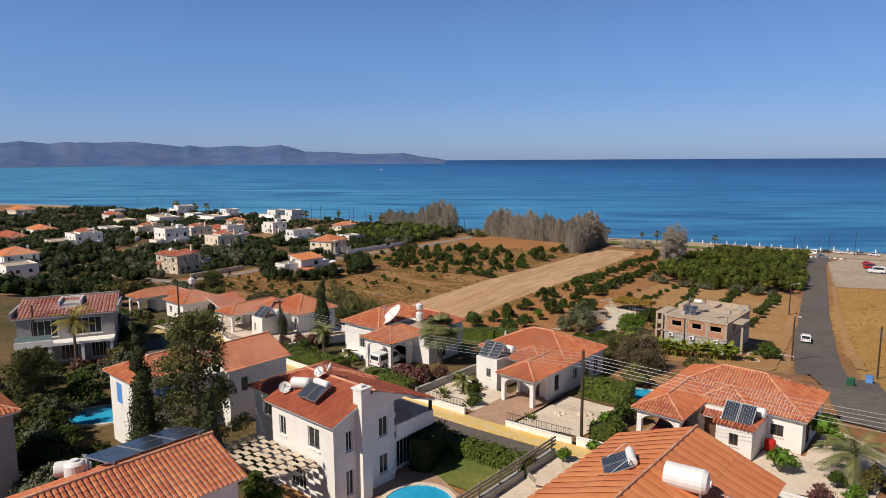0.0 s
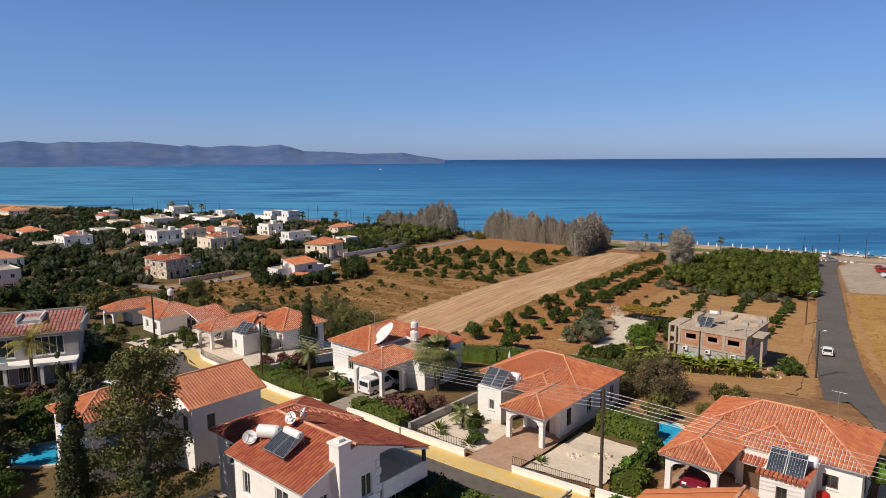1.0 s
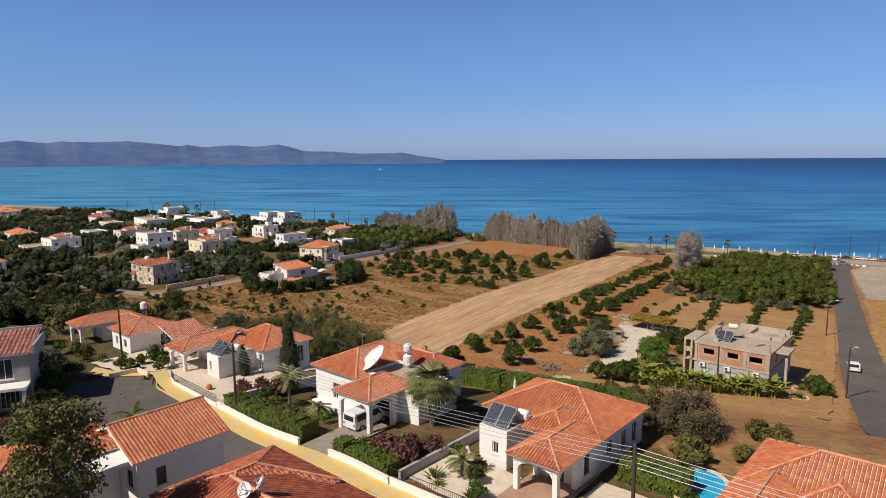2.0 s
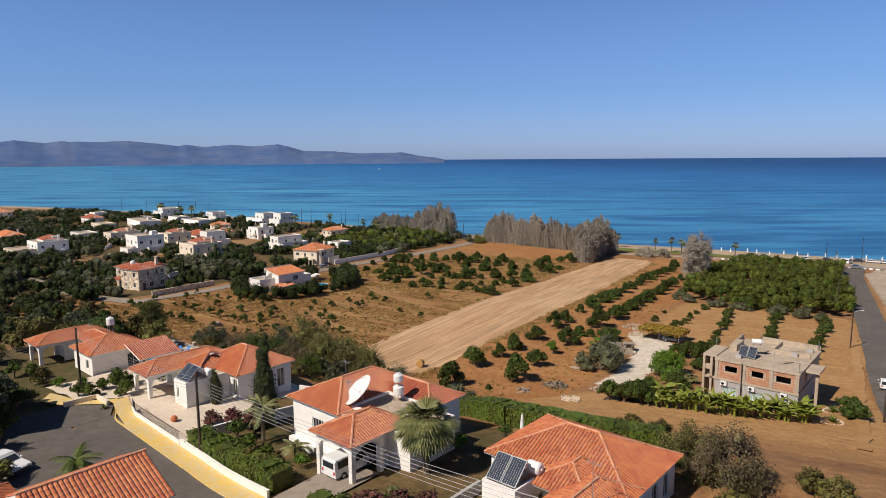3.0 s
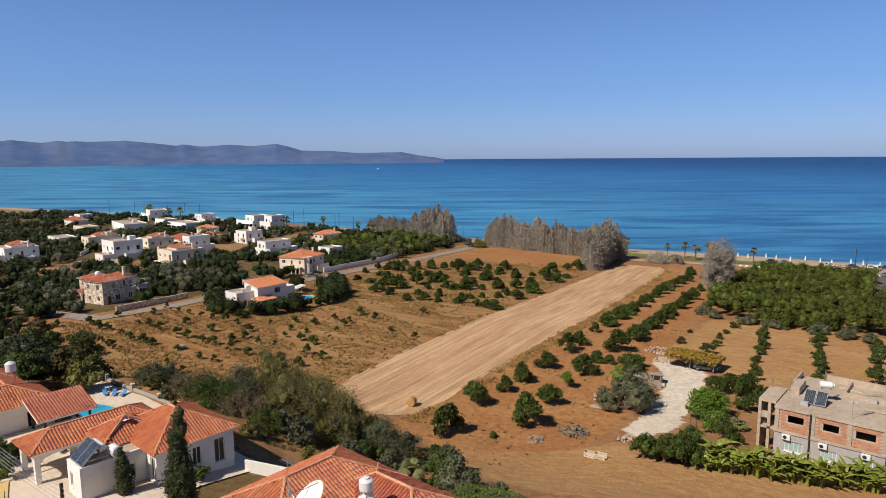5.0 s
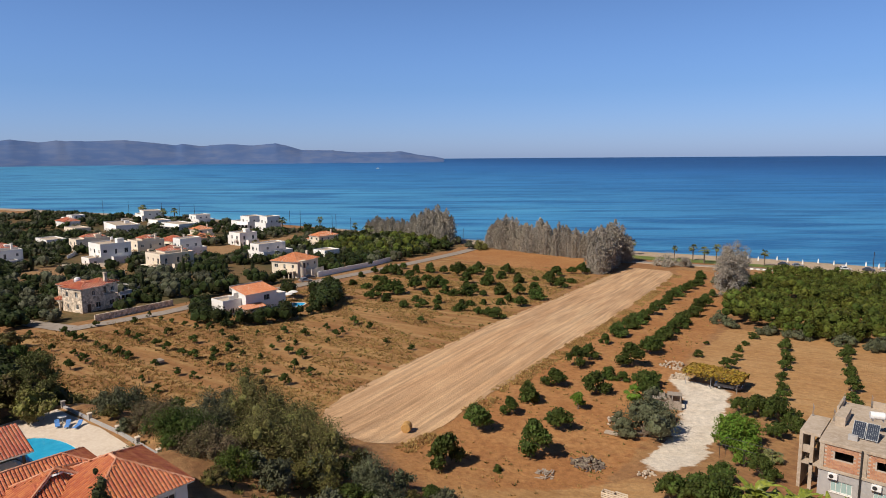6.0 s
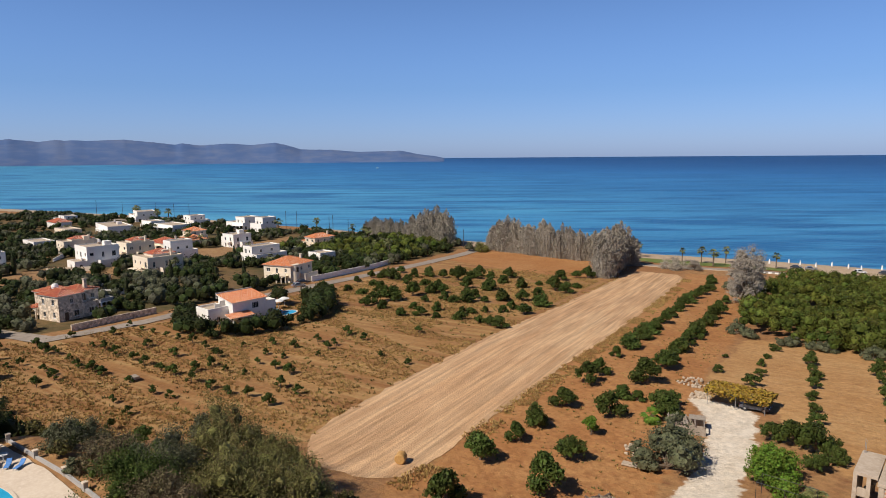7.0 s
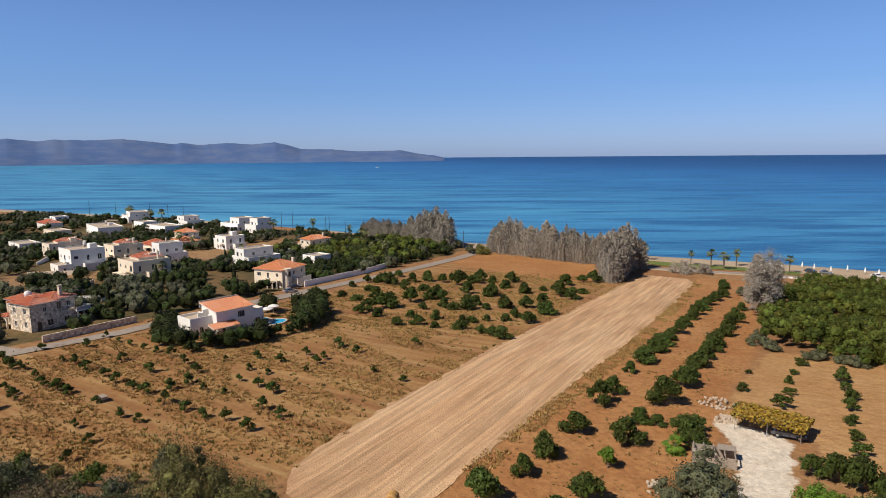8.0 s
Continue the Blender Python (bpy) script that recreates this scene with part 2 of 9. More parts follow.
M_TILE_PALE = material("faded_pink_roof_tiles", (0.34, 0.115, 0.085), (0.46, 0.23, 0.185), (0.25, 0.075, 0.052), coarse=0.25, fine=1.6, bump=0.2, bump_scale=20, depth=0.01, island=0.15)
M_RIDGE = material("ridge_tiles", (0.56, 0.26, 0.15), (0.63, 0.35, 0.23), (0.48, 0.19, 0.10), coarse=0.8, fine=4.0, bump=0.2, bump_scale=20, depth=0.01, island=0.12)
M_GLASSDARK = material("window_glass", (0.03, 0.035, 0.04), rough=0.08, bump=0, spec=0.6)
M_CURTAIN = material("curtained_glass", (0.30, 0.42, 0.40), (0.36, 0.48, 0.45), None, coarse=4.0, rough=0.2, bump=0, spec=0.5, stretch=(6, 6, 0.2))
# near-black tone that stands in for shade inside rooms and porches
M_DARK = material("interior_shade_tone", (0.025, 0.022, 0.02), (0.04, 0.034, 0.03), None, coarse=0.8, bump=0)
M_FRAME = material("white_window_frame", (0.74, 0.72, 0.68), (0.68, 0.66, 0.62), None, coarse=2, rough=0.45, bump=0)
M_BROWNFRAME = material("brown_window_frame", (0.11, 0.065, 0.04), (0.15, 0.09, 0.055), None, coarse=2, rough=0.5, bump=0.1)
M_BLUE = material("blue_shutter_paint", (0.10, 0.28, 0.62), (0.13, 0.33, 0.68), None, coarse=2, rough=0.5, bump=0.1)
M_WOOD = material("dark_pole_wood", (0.055, 0.038, 0.03), (0.08, 0.056, 0.042), None, coarse=1.5, bump=0.4, bump_scale=14, stretch=(4, 4, 0.4))
M_BEAM = material("weathered_timber", (0.30, 0.25, 0.20), (0.38, 0.32, 0.26), (0.22, 0.18, 0.14), coarse=0.8, fine=4.0, bump=0.3, bump_scale=14)
M_LOG = material("grey_brown_firewood", (0.16, 0.115, 0.085), (0.25, 0.20, 0.155), (0.08, 0.055, 0.04), coarse=1.2, fine=5.0, bump=0.4, bump_scale=14, per_object=0.5)
M_IRON = material("black_iron", (0.03, 0.03, 0.032), (0.05, 0.045, 0.04), None, coarse=3, rough=0.5, bump=0)
M_WIRE = material("aluminium_wire", (0.42, 0.42, 0.43), (0.36, 0.36, 0.37), None, coarse=2, rough=0.45, metal=0.6, bump=0)
M_STEEL = material("galvanised_steel", (0.45, 0.46, 0.47), (0.38, 0.39, 0.40), None, coarse=1.2, rough=0.4, metal=0.7, bump=0.05)
M_TANK = material("white_tank_paint", (0.80, 0.79, 0.77), (0.74, 0.72, 0.69), (0.66, 0.62, 0.56), coarse=1.2, fine=4, rough=0.4, bump=0, amount=0.4, local=True)
M_PANEL = material("solar_collector_glass", (0.035, 0.042, 0.06), (0.055, 0.065, 0.085), None, coarse=0.6, rough=0.12, bump=0, spec=0.6)
M_PV = material("photovoltaic_cells", (0.025, 0.032, 0.06), (0.035, 0.045, 0.075), None, coarse=2.0, rough=0.12, bump=0, spec=0.6)
M_POOL = material("pool_water", (0.02, 0.34, 0.58), (0.04, 0.42, 0.66), None, coarse=0.7, rough=0.06, bump=0.15, bump_scale=2.5, spec=0.5)
M_LEAF_CITRUS = material("citrus_leaves", (0.050, 0.069, 0.014), (0.076, 0.098, 0.020), (0.020, 0.031, 0.007), coarse=0.5, fine=2.5, rough=0.6, bump=0, island=0.35, per_object=0.2, spec=0.12)
M_LEAF_DARK = material("dark_garden_leaves", (0.026, 0.036, 0.009), (0.042, 0.052, 0.014), (0.013, 0.019, 0.005), coarse=0.12, fine=1.2, rough=0.6, bump=0, island=0.5, spec=0.12)
M_LEAF_GROVE = material("grove_leaves", (0.050, 0.066, 0.011), (0.130, 0.138, 0.024), (0.018, 0.025, 0.006), coarse=0.2, fine=0.8, rough=0.6, bump=0, island=0.5, spec=0.12)
M_LEAF_BRIGHT = material("bright_green_leaves", (0.095, 0.155, 0.018), (0.13, 0.19, 0.025), (0.05, 0.095, 0.012), coarse=0.5, fine=2.5, rough=0.55, bump=0, island=0.4, spec=0.12)
M_LEAF_OLIVE = material("olive_leaves", (0.086, 0.092, 0.045), (0.122, 0.125, 0.066), (0.045, 0.048, 0.023), coarse=0.5, fine=2.5, rough=0.65, bump=0, island=0.35, per_object=0.15)
M_LEAF_GREYOLIVE = material("dull_olive_leaves", (0.070, 0.073, 0.036), (0.098, 0.098, 0.052), (0.036, 0.038, 0.018), coarse=0.5, fine=2.5, rough=0.65, bump=0, island=0.35)
M_LEAF_SCRUB = material("scrub_leaves", (0.105, 0.092, 0.020), (0.15, 0.122, 0.034), (0.055, 0.052, 0.012), coarse=0.3, fine=1.5, rough=0.7, bump=0, island=0.4, per_object=0.25)
M_LEAF_SCRUBTREE = material("wild_tree_leaves", (0.125, 0.115, 0.032), (0.175, 0.150, 0.048), (0.058, 0.058, 0.017), coarse=0.35, fine=1.2, rough=0.7, bump=0, island=0.4)
M_LEAF_DRYSCRUB = material("half_dry_scrub_leaves", (0.15, 0.105, 0.060), (0.11, 0.092, 0.040), (0.07, 0.052, 0.028), coarse=0.35, fine=1.2, rough=0.75, bump=0, island=0.4)
M_LEAF_GREY = material("grey_tamarisk_foliage", (0.33, 0.292, 0.235), (0.39, 0.348, 0.285), (0.23, 0.198, 0.15), coarse=0.3, fine=1.2, rough=0.8, bump=0, island=0.16, per_object=0.1)
M_LEAF_CYPRESS = material("cypress_foliage", (0.032, 0.040, 0.010), (0.048, 0.058, 0.014), (0.016, 0.020, 0.006), coarse=0.6, fine=3, rough=0.7, bump=0, island=0.4)
M_LEAF_PINE = material("pine_needles", (0.105, 0.110, 0.026), (0.155, 0.148, 0.042), (0.050, 0.054, 0.014), coarse=0.5, fine=2.5, rough=0.7, bump=0, island=0.4)
M_LEAF_PALM = material("palm_fronds", (0.16, 0.165, 0.055), (0.22, 0.215, 0.085), (0.085, 0.095, 0.028), coarse=0.8, fine=3, rough=0.5, bump=0, island=0.3)
M_LEAF_YELLOWPALM = material("yellowing_palm_fronds", (0.33, 0.24, 0.03), (0.25, 0.22, 0.04), (0.16, 0.15, 0.03), coarse=0.8, fine=3, rough=0.5, bump=0, island=0.3)
M_LEAF_HEDGE = material("hedge_leaves", (0.072, 0.098, 0.011), (0.102, 0.128, 0.016), (0.035, 0.051, 0.007), coarse=0.6, fine=3, rough=0.6, bump=0, island=0.35)
M_LEAF_BANANA = material("banana_leaves", (0.17, 0.195, 0.024), (0.25, 0.265, 0.04), (0.06, 0.085, 0.012), coarse=0.6, fine=3, rough=0.45, bump=0, island=0.35)
M_LEAF_VINE = material("yellowed_vine_leaves", (0.33, 0.20, 0.022), (0.26, 0.175, 0.03), (0.20, 0.115, 0.02), coarse=0.6, fine=3, rough=0.6, bump=0, island=0.35)
M_LEAF_PINK = material("bougainvillea", (0.17, 0.045, 0.05), (0.10, 0.05, 0.035), (0.04, 0.05, 0.018), coarse=0.8, fine=3, rough=0.6, bump=0, island=0.4)
M_DRYGRASS = material("dry_grass_tufts", (0.39, 0.250, 0.092), (0.32, 0.185, 0.066), (0.22, 0.155, 0.050), coarse=0.12, fine=1.0, rough=0.8, bump=0, island=0.35)
M_BARK = material("bark", (0.13, 0.095, 0.066), (0.18, 0.135, 0.095), None, coarse=2, bump=0.5, bump_scale=10, stretch=(3, 3, 0.6))
M_STRAWBALE = material("straw_bale", (0.46, 0.26, 0.085), (0.54, 0.33, 0.13), (0.36, 0.19, 0.06), coarse=1.0, fine=6, bump=0.6, bump_scale=14, depth=0.05)
M_BOARD = material("pale_shade_boards", (0.62, 0.52, 0.40), (0.54, 0.44, 0.33), (0.44, 0.35, 0.26), coarse=0.8, fine=4.0, bump=0.3, bump_scale=14, island=0.12, per_object=0.12)
M_RUBBER = material("tyre_rubber", (0.02, 0.02, 0.02), bump=0)
M_CARWHITE = material("white_car_paint", (0.75, 0.75, 0.75), rough=0.25, bump=0, spec=0.5)
M_CARRED = material("dark_red_car_paint", (0.18, 0.012, 0.03), rough=0.22, bump=0, spec=0.5)
M_CARDARK = material("dark_car_paint", (0.05, 0.052, 0.06), rough=0.25, bump=0, spec=0.5, per_object=0.5)
M_CARSILVER = material("silver_car_paint", (0.36, 0.37, 0.39), rough=0.25, metal=0.5, bump=0, per_object=0.2)
M_PLASTIC_RED = material("red_plastic", (0.45, 0.02, 0.015), rough=0.45, bump=0)
M_PLASTIC_BLUE = material("blue_lounger_fabric", (0.08, 0.22, 0.55), (0.12, 0.28, 0.6), None, coarse=2, bump=0)
M_PLASTIC_GREEN = material("green_bin_plastic", (0.02, 0.10, 0.05), rough=0.5, bump=0)


# ---- mesh helpers ----
class Shape:
    """Collects faces; box, tube, leaf and so on add to it."""

    def __init__(self):
        self.v, self.f = [], []

    def add(self, verts, faces):
        k = len(self.v)
        self.v.extend(verts)
        self.f.extend([tuple(i + k for i in f) for f in faces])
        return self

    def box(self, x0, y0, z0, x1, y1, z1, c=0.0):
        """A box, its upright and upper edges cut by c."""
        if c <= 0:
            return self.add([(x, y, z) for z in (z0, z1) for x, y in ((x0, y0), (x1, y0), (x1, y1), (x0, y1))],
                            [(3, 2, 1, 0), (4, 5, 6, 7), (0, 1, 5, 4), (1, 2, 6, 5), (2, 3, 7, 6), (3, 0, 4, 7)])
        ring = lambda e, z: [(x0 + c + e, y0 + e, z), (x1 - c - e, y0 + e, z), (x1 - e, y0 + c + e, z), (x1 - e, y1 - c - e, z),
                             (x1 - c - e, y1 - e, z), (x0 + c + e, y1 - e, z), (x0 + e, y1 - c - e, z), (x0 + e, y0 + c + e, z)]
        v = ring(0, z0) + ring(0, z1 - c) + ring(c * 0.7, z1)
        f = [tuple(range(7, -1, -1)), tuple(range(16, 24))]
        for r in (0, 8):
            f += [(r + i, r + (i + 1) % 8, r + 8 + (i + 1) % 8, r + 8 + i) for i in range(8)]
        return self.add(v, f)

    def tube(self, a, b, r0, r1=None, n=8, caps=True):
        a, b = Vector(a), Vector(b)
        r1 = r0 if r1 is None else r1
        w = (b - a).normalized()
        u = w.orthogonal().normalized()
        t = w.cross(u)
        ring = lambda p, r: [tuple(p + (u * math.cos(2 * math.pi * i / n) + t * math.sin(2 * math.pi * i / n)) * r) for i in range(n)]
        f = [(i, (i + 1) % n, n + (i + 1) % n, n + i) for i in range(n)]
        if caps:
            f += [tuple(range(n - 1, -1, -1)), tuple(range(n, 2 * n))]
        return self.add(ring(a, r0) + ring(b, r1), f)

    def path(self, pts, r, n=6):
        """One bent tube through the points."""
        pts = [Vector(p) for p in pts]
        v = []
        for i, p in enumerate(pts):
            d = (pts[min(i + 1, len(pts) - 1)] - pts[max(i - 1, 0)]).normalized()
            a = d.orthogonal().normalized() if abs(d.z) > 0.95 else d.cross(Vector((0, 0, 1))).normalized()
            b = d.cross(a)
            v += [tuple(p + (a * math.cos(2 * math.pi * k / n) + b * math.sin(2 * math.pi * k / n)) * r) for k in range(n)]
        f = [(i * n + k, i * n + (k + 1) % n, (i + 1) * n + (k + 1) % n, (i + 1) * n + k) for i in range(len(pts) - 1) for k in range(n)]
        f += [tuple(range(n - 1, -1, -1)), tuple(range((len(pts) - 1) * n, len(pts) * n))]
        return self.add(v, f)

    def lathe(self, rings, n=16, m=None):
        """rings: (radius, height) from below upwards."""
        v = [(r * math.cos(2 * math.pi * i / n), r * math.sin(2 * math.pi * i / n), z) for r, z in rings for i in range(n)]
        if m is not None:
            v = [tuple(m @ Vector(p)) for p in v]
        f = [(k * n + i, k * n + (i + 1) % n, (k + 1) * n + (i + 1) % n, (k + 1) * n + i) for k in range(len(rings) - 1) for i in range(n)]
        f += [tuple(range(n - 1, -1, -1)), tuple(range((len(rings) - 1) * n, len(rings) * n))]
        return self.add(v, f)

    def moved(self, m):
        self.v = [tuple(m @ Vector(p)) for p in self.v]
        return self

    def mesh(self, name, mat, smooth=False):
        me = bpy.data.meshes.new(name)
        me.from_pydata([tuple(p) for p in self.v], [], self.f)
        me.materials.append(mat)
        if smooth:
            me.polygons.foreach_set("use_smooth", [True] * len(me.polygons))
        me.update()
        return me


def part(name, shape, mat, parent=None, label="", smooth=False):
    ob = new(name, shape.mesh(name, mat, smooth))
    if parent is not None:
        ob.parent = parent
    return tagged(ob, label) if label else ob


def thing(name, label, category, m=None, group="", kind=""):
    ob = new(name)
    if m is not None:
        ob.matrix_basis = m
    return tagged(ob, label, category, group, kind)


def ease(a, b, v):
    k = min(1.0, max(0.0, (v - a) / (b - a)))
    return k * k * (3 - 2 * k)


def lerp_table(v, xs, ys):
    return float(np.interp(v, xs, ys))


# ---- ground ----
def coast(x):
    """The line of the shore: y by x."""
    return lerp_table(x, [-2500, -716, -606, -507, -363, -289, -159, -108, -60, 200, 2500], [-420, 232, 258, 284, 303, 306, 328, 340, 347, 352, 500])


def ground_z(x, y):
    """The terrain: a plateau with the villas, a slope below it, fields that fall gently to the sea."""
    west = ease(-54, -70, x)
    swell = 12 * ease(-72, -96, x) * (1 - ease(-116, -136, x)) * (1 - 0.7 * west * ease(74, 106, y))
    s = y - 0.32 * (x + 40.6) - swell
    top = 12 - 1.75 * ease(-46, -66, x)
    k_east = lerp_table(s, [66, 75, 87, 100, 113, 118], [1, 0.88, 0.48, 0.2, 0.07, 0.03])
    k_west = lerp_table(s, [66, 75, 87, 97, 105], [1, 0.88, 0.45, 0.13, 0.0])
    low_east = lerp_table(s, [100, 118, 130, 175, 200, 275, 330, 345], [0, 0, -1.5, -2.5, -3.6, -6.6, -8.3, -8.6])
    low_west = lerp_table(s, [90, 97, 105, 112, 120, 135, 175, 200, 275, 330, 345], [0, -0.1, -0.7, -1.5, -1.85, -2.1, -2.6, -3.6, -6.6, -8.3, -8.6])
    z = (top * k_east + low_east) * (1 - west) + (top * k_west + low_west) * west
    terrace = ease(57.6, 59.6, y) * (1 - ease(68.5, 74, y)) * ease(-92, -95, x) * (1 - ease(-117, -123, x))
    z += (7.0 - z) * terrace                 # the levelled pool terrace below its villa
    b = ease(2, 16, y - coast(x))
    return z * (1 - b) - 13 * b


def spot(x, y, lift=0.0):
    return Vector((x, y, ground_z(x, y) + lift))


STEP = 2.5


def patch(name, outline, mat, lift=0.08, rough_edge=0.0, label="", seed=3):
    """A piece of ground, laid on the terrain, with a slightly uneven edge."""
    rng = random.Random(seed)
    pts = []
    for (xa, ya), (xb, yb) in zip(outline, outline[1:] + outline[:1]):
        n = max(1, int(math.hypot(xb - xa, yb - ya) / 1.5)) if rough_edge else 1
        for i in range(n):
            k = i / n
            j = rough_edge if i else 0
            pts.append((xa + (xb - xa) * k + rng.uniform(-j, j), ya + (yb - ya) * k + rng.uniform(-j, j)))
    bm = bmesh.new()
    bm.faces.new([bm.verts.new((x, y, 0)) for x, y in pts])
    bmesh.ops.triangulate(bm, faces=bm.faces[:])
    for axis in (0, 1):
        lo, hi = min(p[axis] for p in pts), max(p[axis] for p in pts)
        c = math.ceil(lo / STEP) * STEP
        while c < hi:
            co, no = [0, 0, 0], [0, 0, 0]
            co[axis], no[axis] = c, 1
            bmesh.ops.bisect_plane(bm, geom=bm.verts[:] + bm.edges[:] + bm.faces[:], plane_co=co, plane_no=no)
            c += STEP
    for v in bm.verts:
        v.co.z = ground_z(v.co.x, v.co.y) + lift
    bmesh.ops.recalc_face_normals(bm, faces=bm.faces[:])
    for f in bm.faces:
        if f.normal.z < 0:
            f.normal_flip()
    me = bpy.data.meshes.new(name)
    bm.to_mesh(me)
    bm.free()
    me.materials.append(mat)
    return tagged(new(name, me), label or mat.name.replace("_", " "), name.split("_")[-1], kind="structure")


def axis_cuts(lo, mid0, mid1, hi, far):
    """Grid lines: fine in the middle, coarser round it, then ever wider out to the horizon."""
    line = list(np.arange(lo, mid0, 5.0)) + list(np.arange(mid0, mid1, 1.25)) + list(np.arange(mid1, hi + 0.1, 5.0))
    for sign in (-1, 1):
        p, step, out = (line[0] if sign < 0 else line[-1]), 12.0, []
        while abs(p) < far:
            p += sign * step
            step *= 1.5
            out.append(max(-far, min(far, p)))
        line = out[::-1] + line if sign < 0 else line + out
    return line


# a strip of uncut dry grass along the stubble field
EDGE_STRIP = [(-91.6, 98), (-88.6, 98), (-88.8, 106), (-92, 124), (-96.2, 155), (-99.2, 177), (-109, 227), (-118.6, 274), (-122, 275), (-112.3, 227.6), (-102.5, 177), (-99.5, 155), (-95.2, 124), (-92, 106)]
# soil kinds: outlines in plan and how far their borders blur
SOILS = {
    "dry_grass": ([EDGE_STRIP, [(-200, 84), (-150, 70), (-128, 80), (-118, 90), (-108, 97), (-113, 112), (-119, 143), (-123, 161), (-142, 250), (-150, 288), (-222, 288), (-214, 240), (-198, 176), (-190, 118)]] , 3),
    "red": ([[(-92, 96), (-76, 90), (-64, 94), (-67, 118), (-70, 136), (-76, 158), (-80, 190), (-98, 262), (-108, 292), (-126, 288), (-120, 272), (-102, 180), (-98.5, 152), (-94.4, 124), (-91, 104)], [(-223, 258), (-150, 246), (-146, 296), (-226, 292)]], 3),
    "tan": ([[(-74, 150), (-62, 152), (-58, 140), (-50, 134), (-33, 134), (-31, 172), (-40, 200), (-60, 202), (-79, 198), (-77, 170)], [(-80, 92), (-60, 86), (-40, 92), (-21, 96), (-25, 126), (-32, 150), (-36, 162), (-33, 134), (-33, 116), (-50, 113), (-58, 112), (-64, 110), (-68, 104)]], 3),
    "gravel": ([[(-75.6, 152), (-72, 151.5), (-68.6, 151.3), (-64.9, 150.9), (-63.6, 146), (-62.6, 143), (-61.6, 138), (-60.6, 132), (-59.8, 126), (-58.9, 119.8), (-59.7, 115.4), (-61.8, 113.3), (-63.9, 114.6), (-65.4, 118), (-65.6, 123), (-65.8, 128.3), (-66.8, 134), (-68.6, 139), (-70, 144), (-73.4, 148)]], 1),
    "gold": ([[(-8, 78), (40, 84), (60, 240), (-24, 232), (-35, 226), (-28, 175), (-21, 145), (-15, 124)]], 2),
    "lot": ([[(-36, 228), (-24, 234), (60, 242), (60, 322), (-48, 320), (-50, 298)]], 3),
    # dark planted earth; round the villas its tone also takes in shade
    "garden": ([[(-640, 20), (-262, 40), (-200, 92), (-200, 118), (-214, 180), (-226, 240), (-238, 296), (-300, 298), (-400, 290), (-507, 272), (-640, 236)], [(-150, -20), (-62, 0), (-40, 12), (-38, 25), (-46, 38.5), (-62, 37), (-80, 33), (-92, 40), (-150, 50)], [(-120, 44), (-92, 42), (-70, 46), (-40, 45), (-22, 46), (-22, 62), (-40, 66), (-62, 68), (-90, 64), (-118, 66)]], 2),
}


def inside_grid(X, Y, poly):
    hit = np.zeros(X.shape, bool)
    for (xa, ya), (xb, yb) in zip(poly, poly[1:] + poly[:1]):
        if ya != yb:
            hit ^= ((ya > Y) != (yb > Y)) & (X < (xb - xa) * (Y - ya) / (yb - ya) + xa)
    return hit


gx, gy = axis_cuts(-660, -212, 30, 60, 5200), axis_cuts(-20, 60, 330, 380, 5200)
gm = Shape()
gm.v = [(x, y, ground_z(x, y)) for y in gy for x in gx]
gm.f = [(j * len(gx) + i, j * len(gx) + i + 1, (j + 1) * len(gx) + i + 1, (j + 1) * len(gx) + i) for j in range(len(gy) - 1) for i in range(len(gx) - 1)]
earth = tagged(part("ground", gm, ground_material(), smooth=True), "dry red-brown earth and dry grass sloping down to the sea", "ground", kind="structure")
GX, GY = np.meshgrid(np.array(gx), np.array(gy))
layers = []
for name in ("dry_grass", "red", "tan", "gravel", "gold", "lot", "garden"):
    polys, blur = SOILS[name]
    w = np.zeros(GX.shape)
    for poly in polys:
        w = np.maximum(w, inside_grid(GX, GY, poly).astype(float))
    for _ in range(blur):
        p = np.pad(w, 1, mode="edge")
        w = (p[1:-1, 1:-1] * 2 + p[:-2, 1:-1] + p[2:, 1:-1] + p[1:-1, :-2] + p[1:-1, 2:]) / 6
    layers.append(w.ravel())
layers.append(np.zeros(GX.size))
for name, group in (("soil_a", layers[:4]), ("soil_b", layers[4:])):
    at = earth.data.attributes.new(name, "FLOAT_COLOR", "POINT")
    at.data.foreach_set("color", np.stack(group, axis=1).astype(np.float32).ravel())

# the sea, to the horizon; its far rim stands for the horizon's true height
sm = Shape()
SEA = -9.4
radii = [120 + 4780 * (i / 60) ** 2 for i in range(61)]
angles = [radians(41 + a) for a in range(-95, 96, 2)]
for r in radii:
    z = SEA + 31.0 * (r / 4900) ** 2
    sm.v += [(-r * math.sin(a), r * math.cos(a), z) for a in angles]
na = len(angles)
sm.f = [(j * na + i, j * na + i + 1, (j + 1) * na + i + 1, (j + 1) * na + i) for j in range(60) for i in range(na - 1)]
sm.f = [tuple(reversed(f)) for f in sm.f]


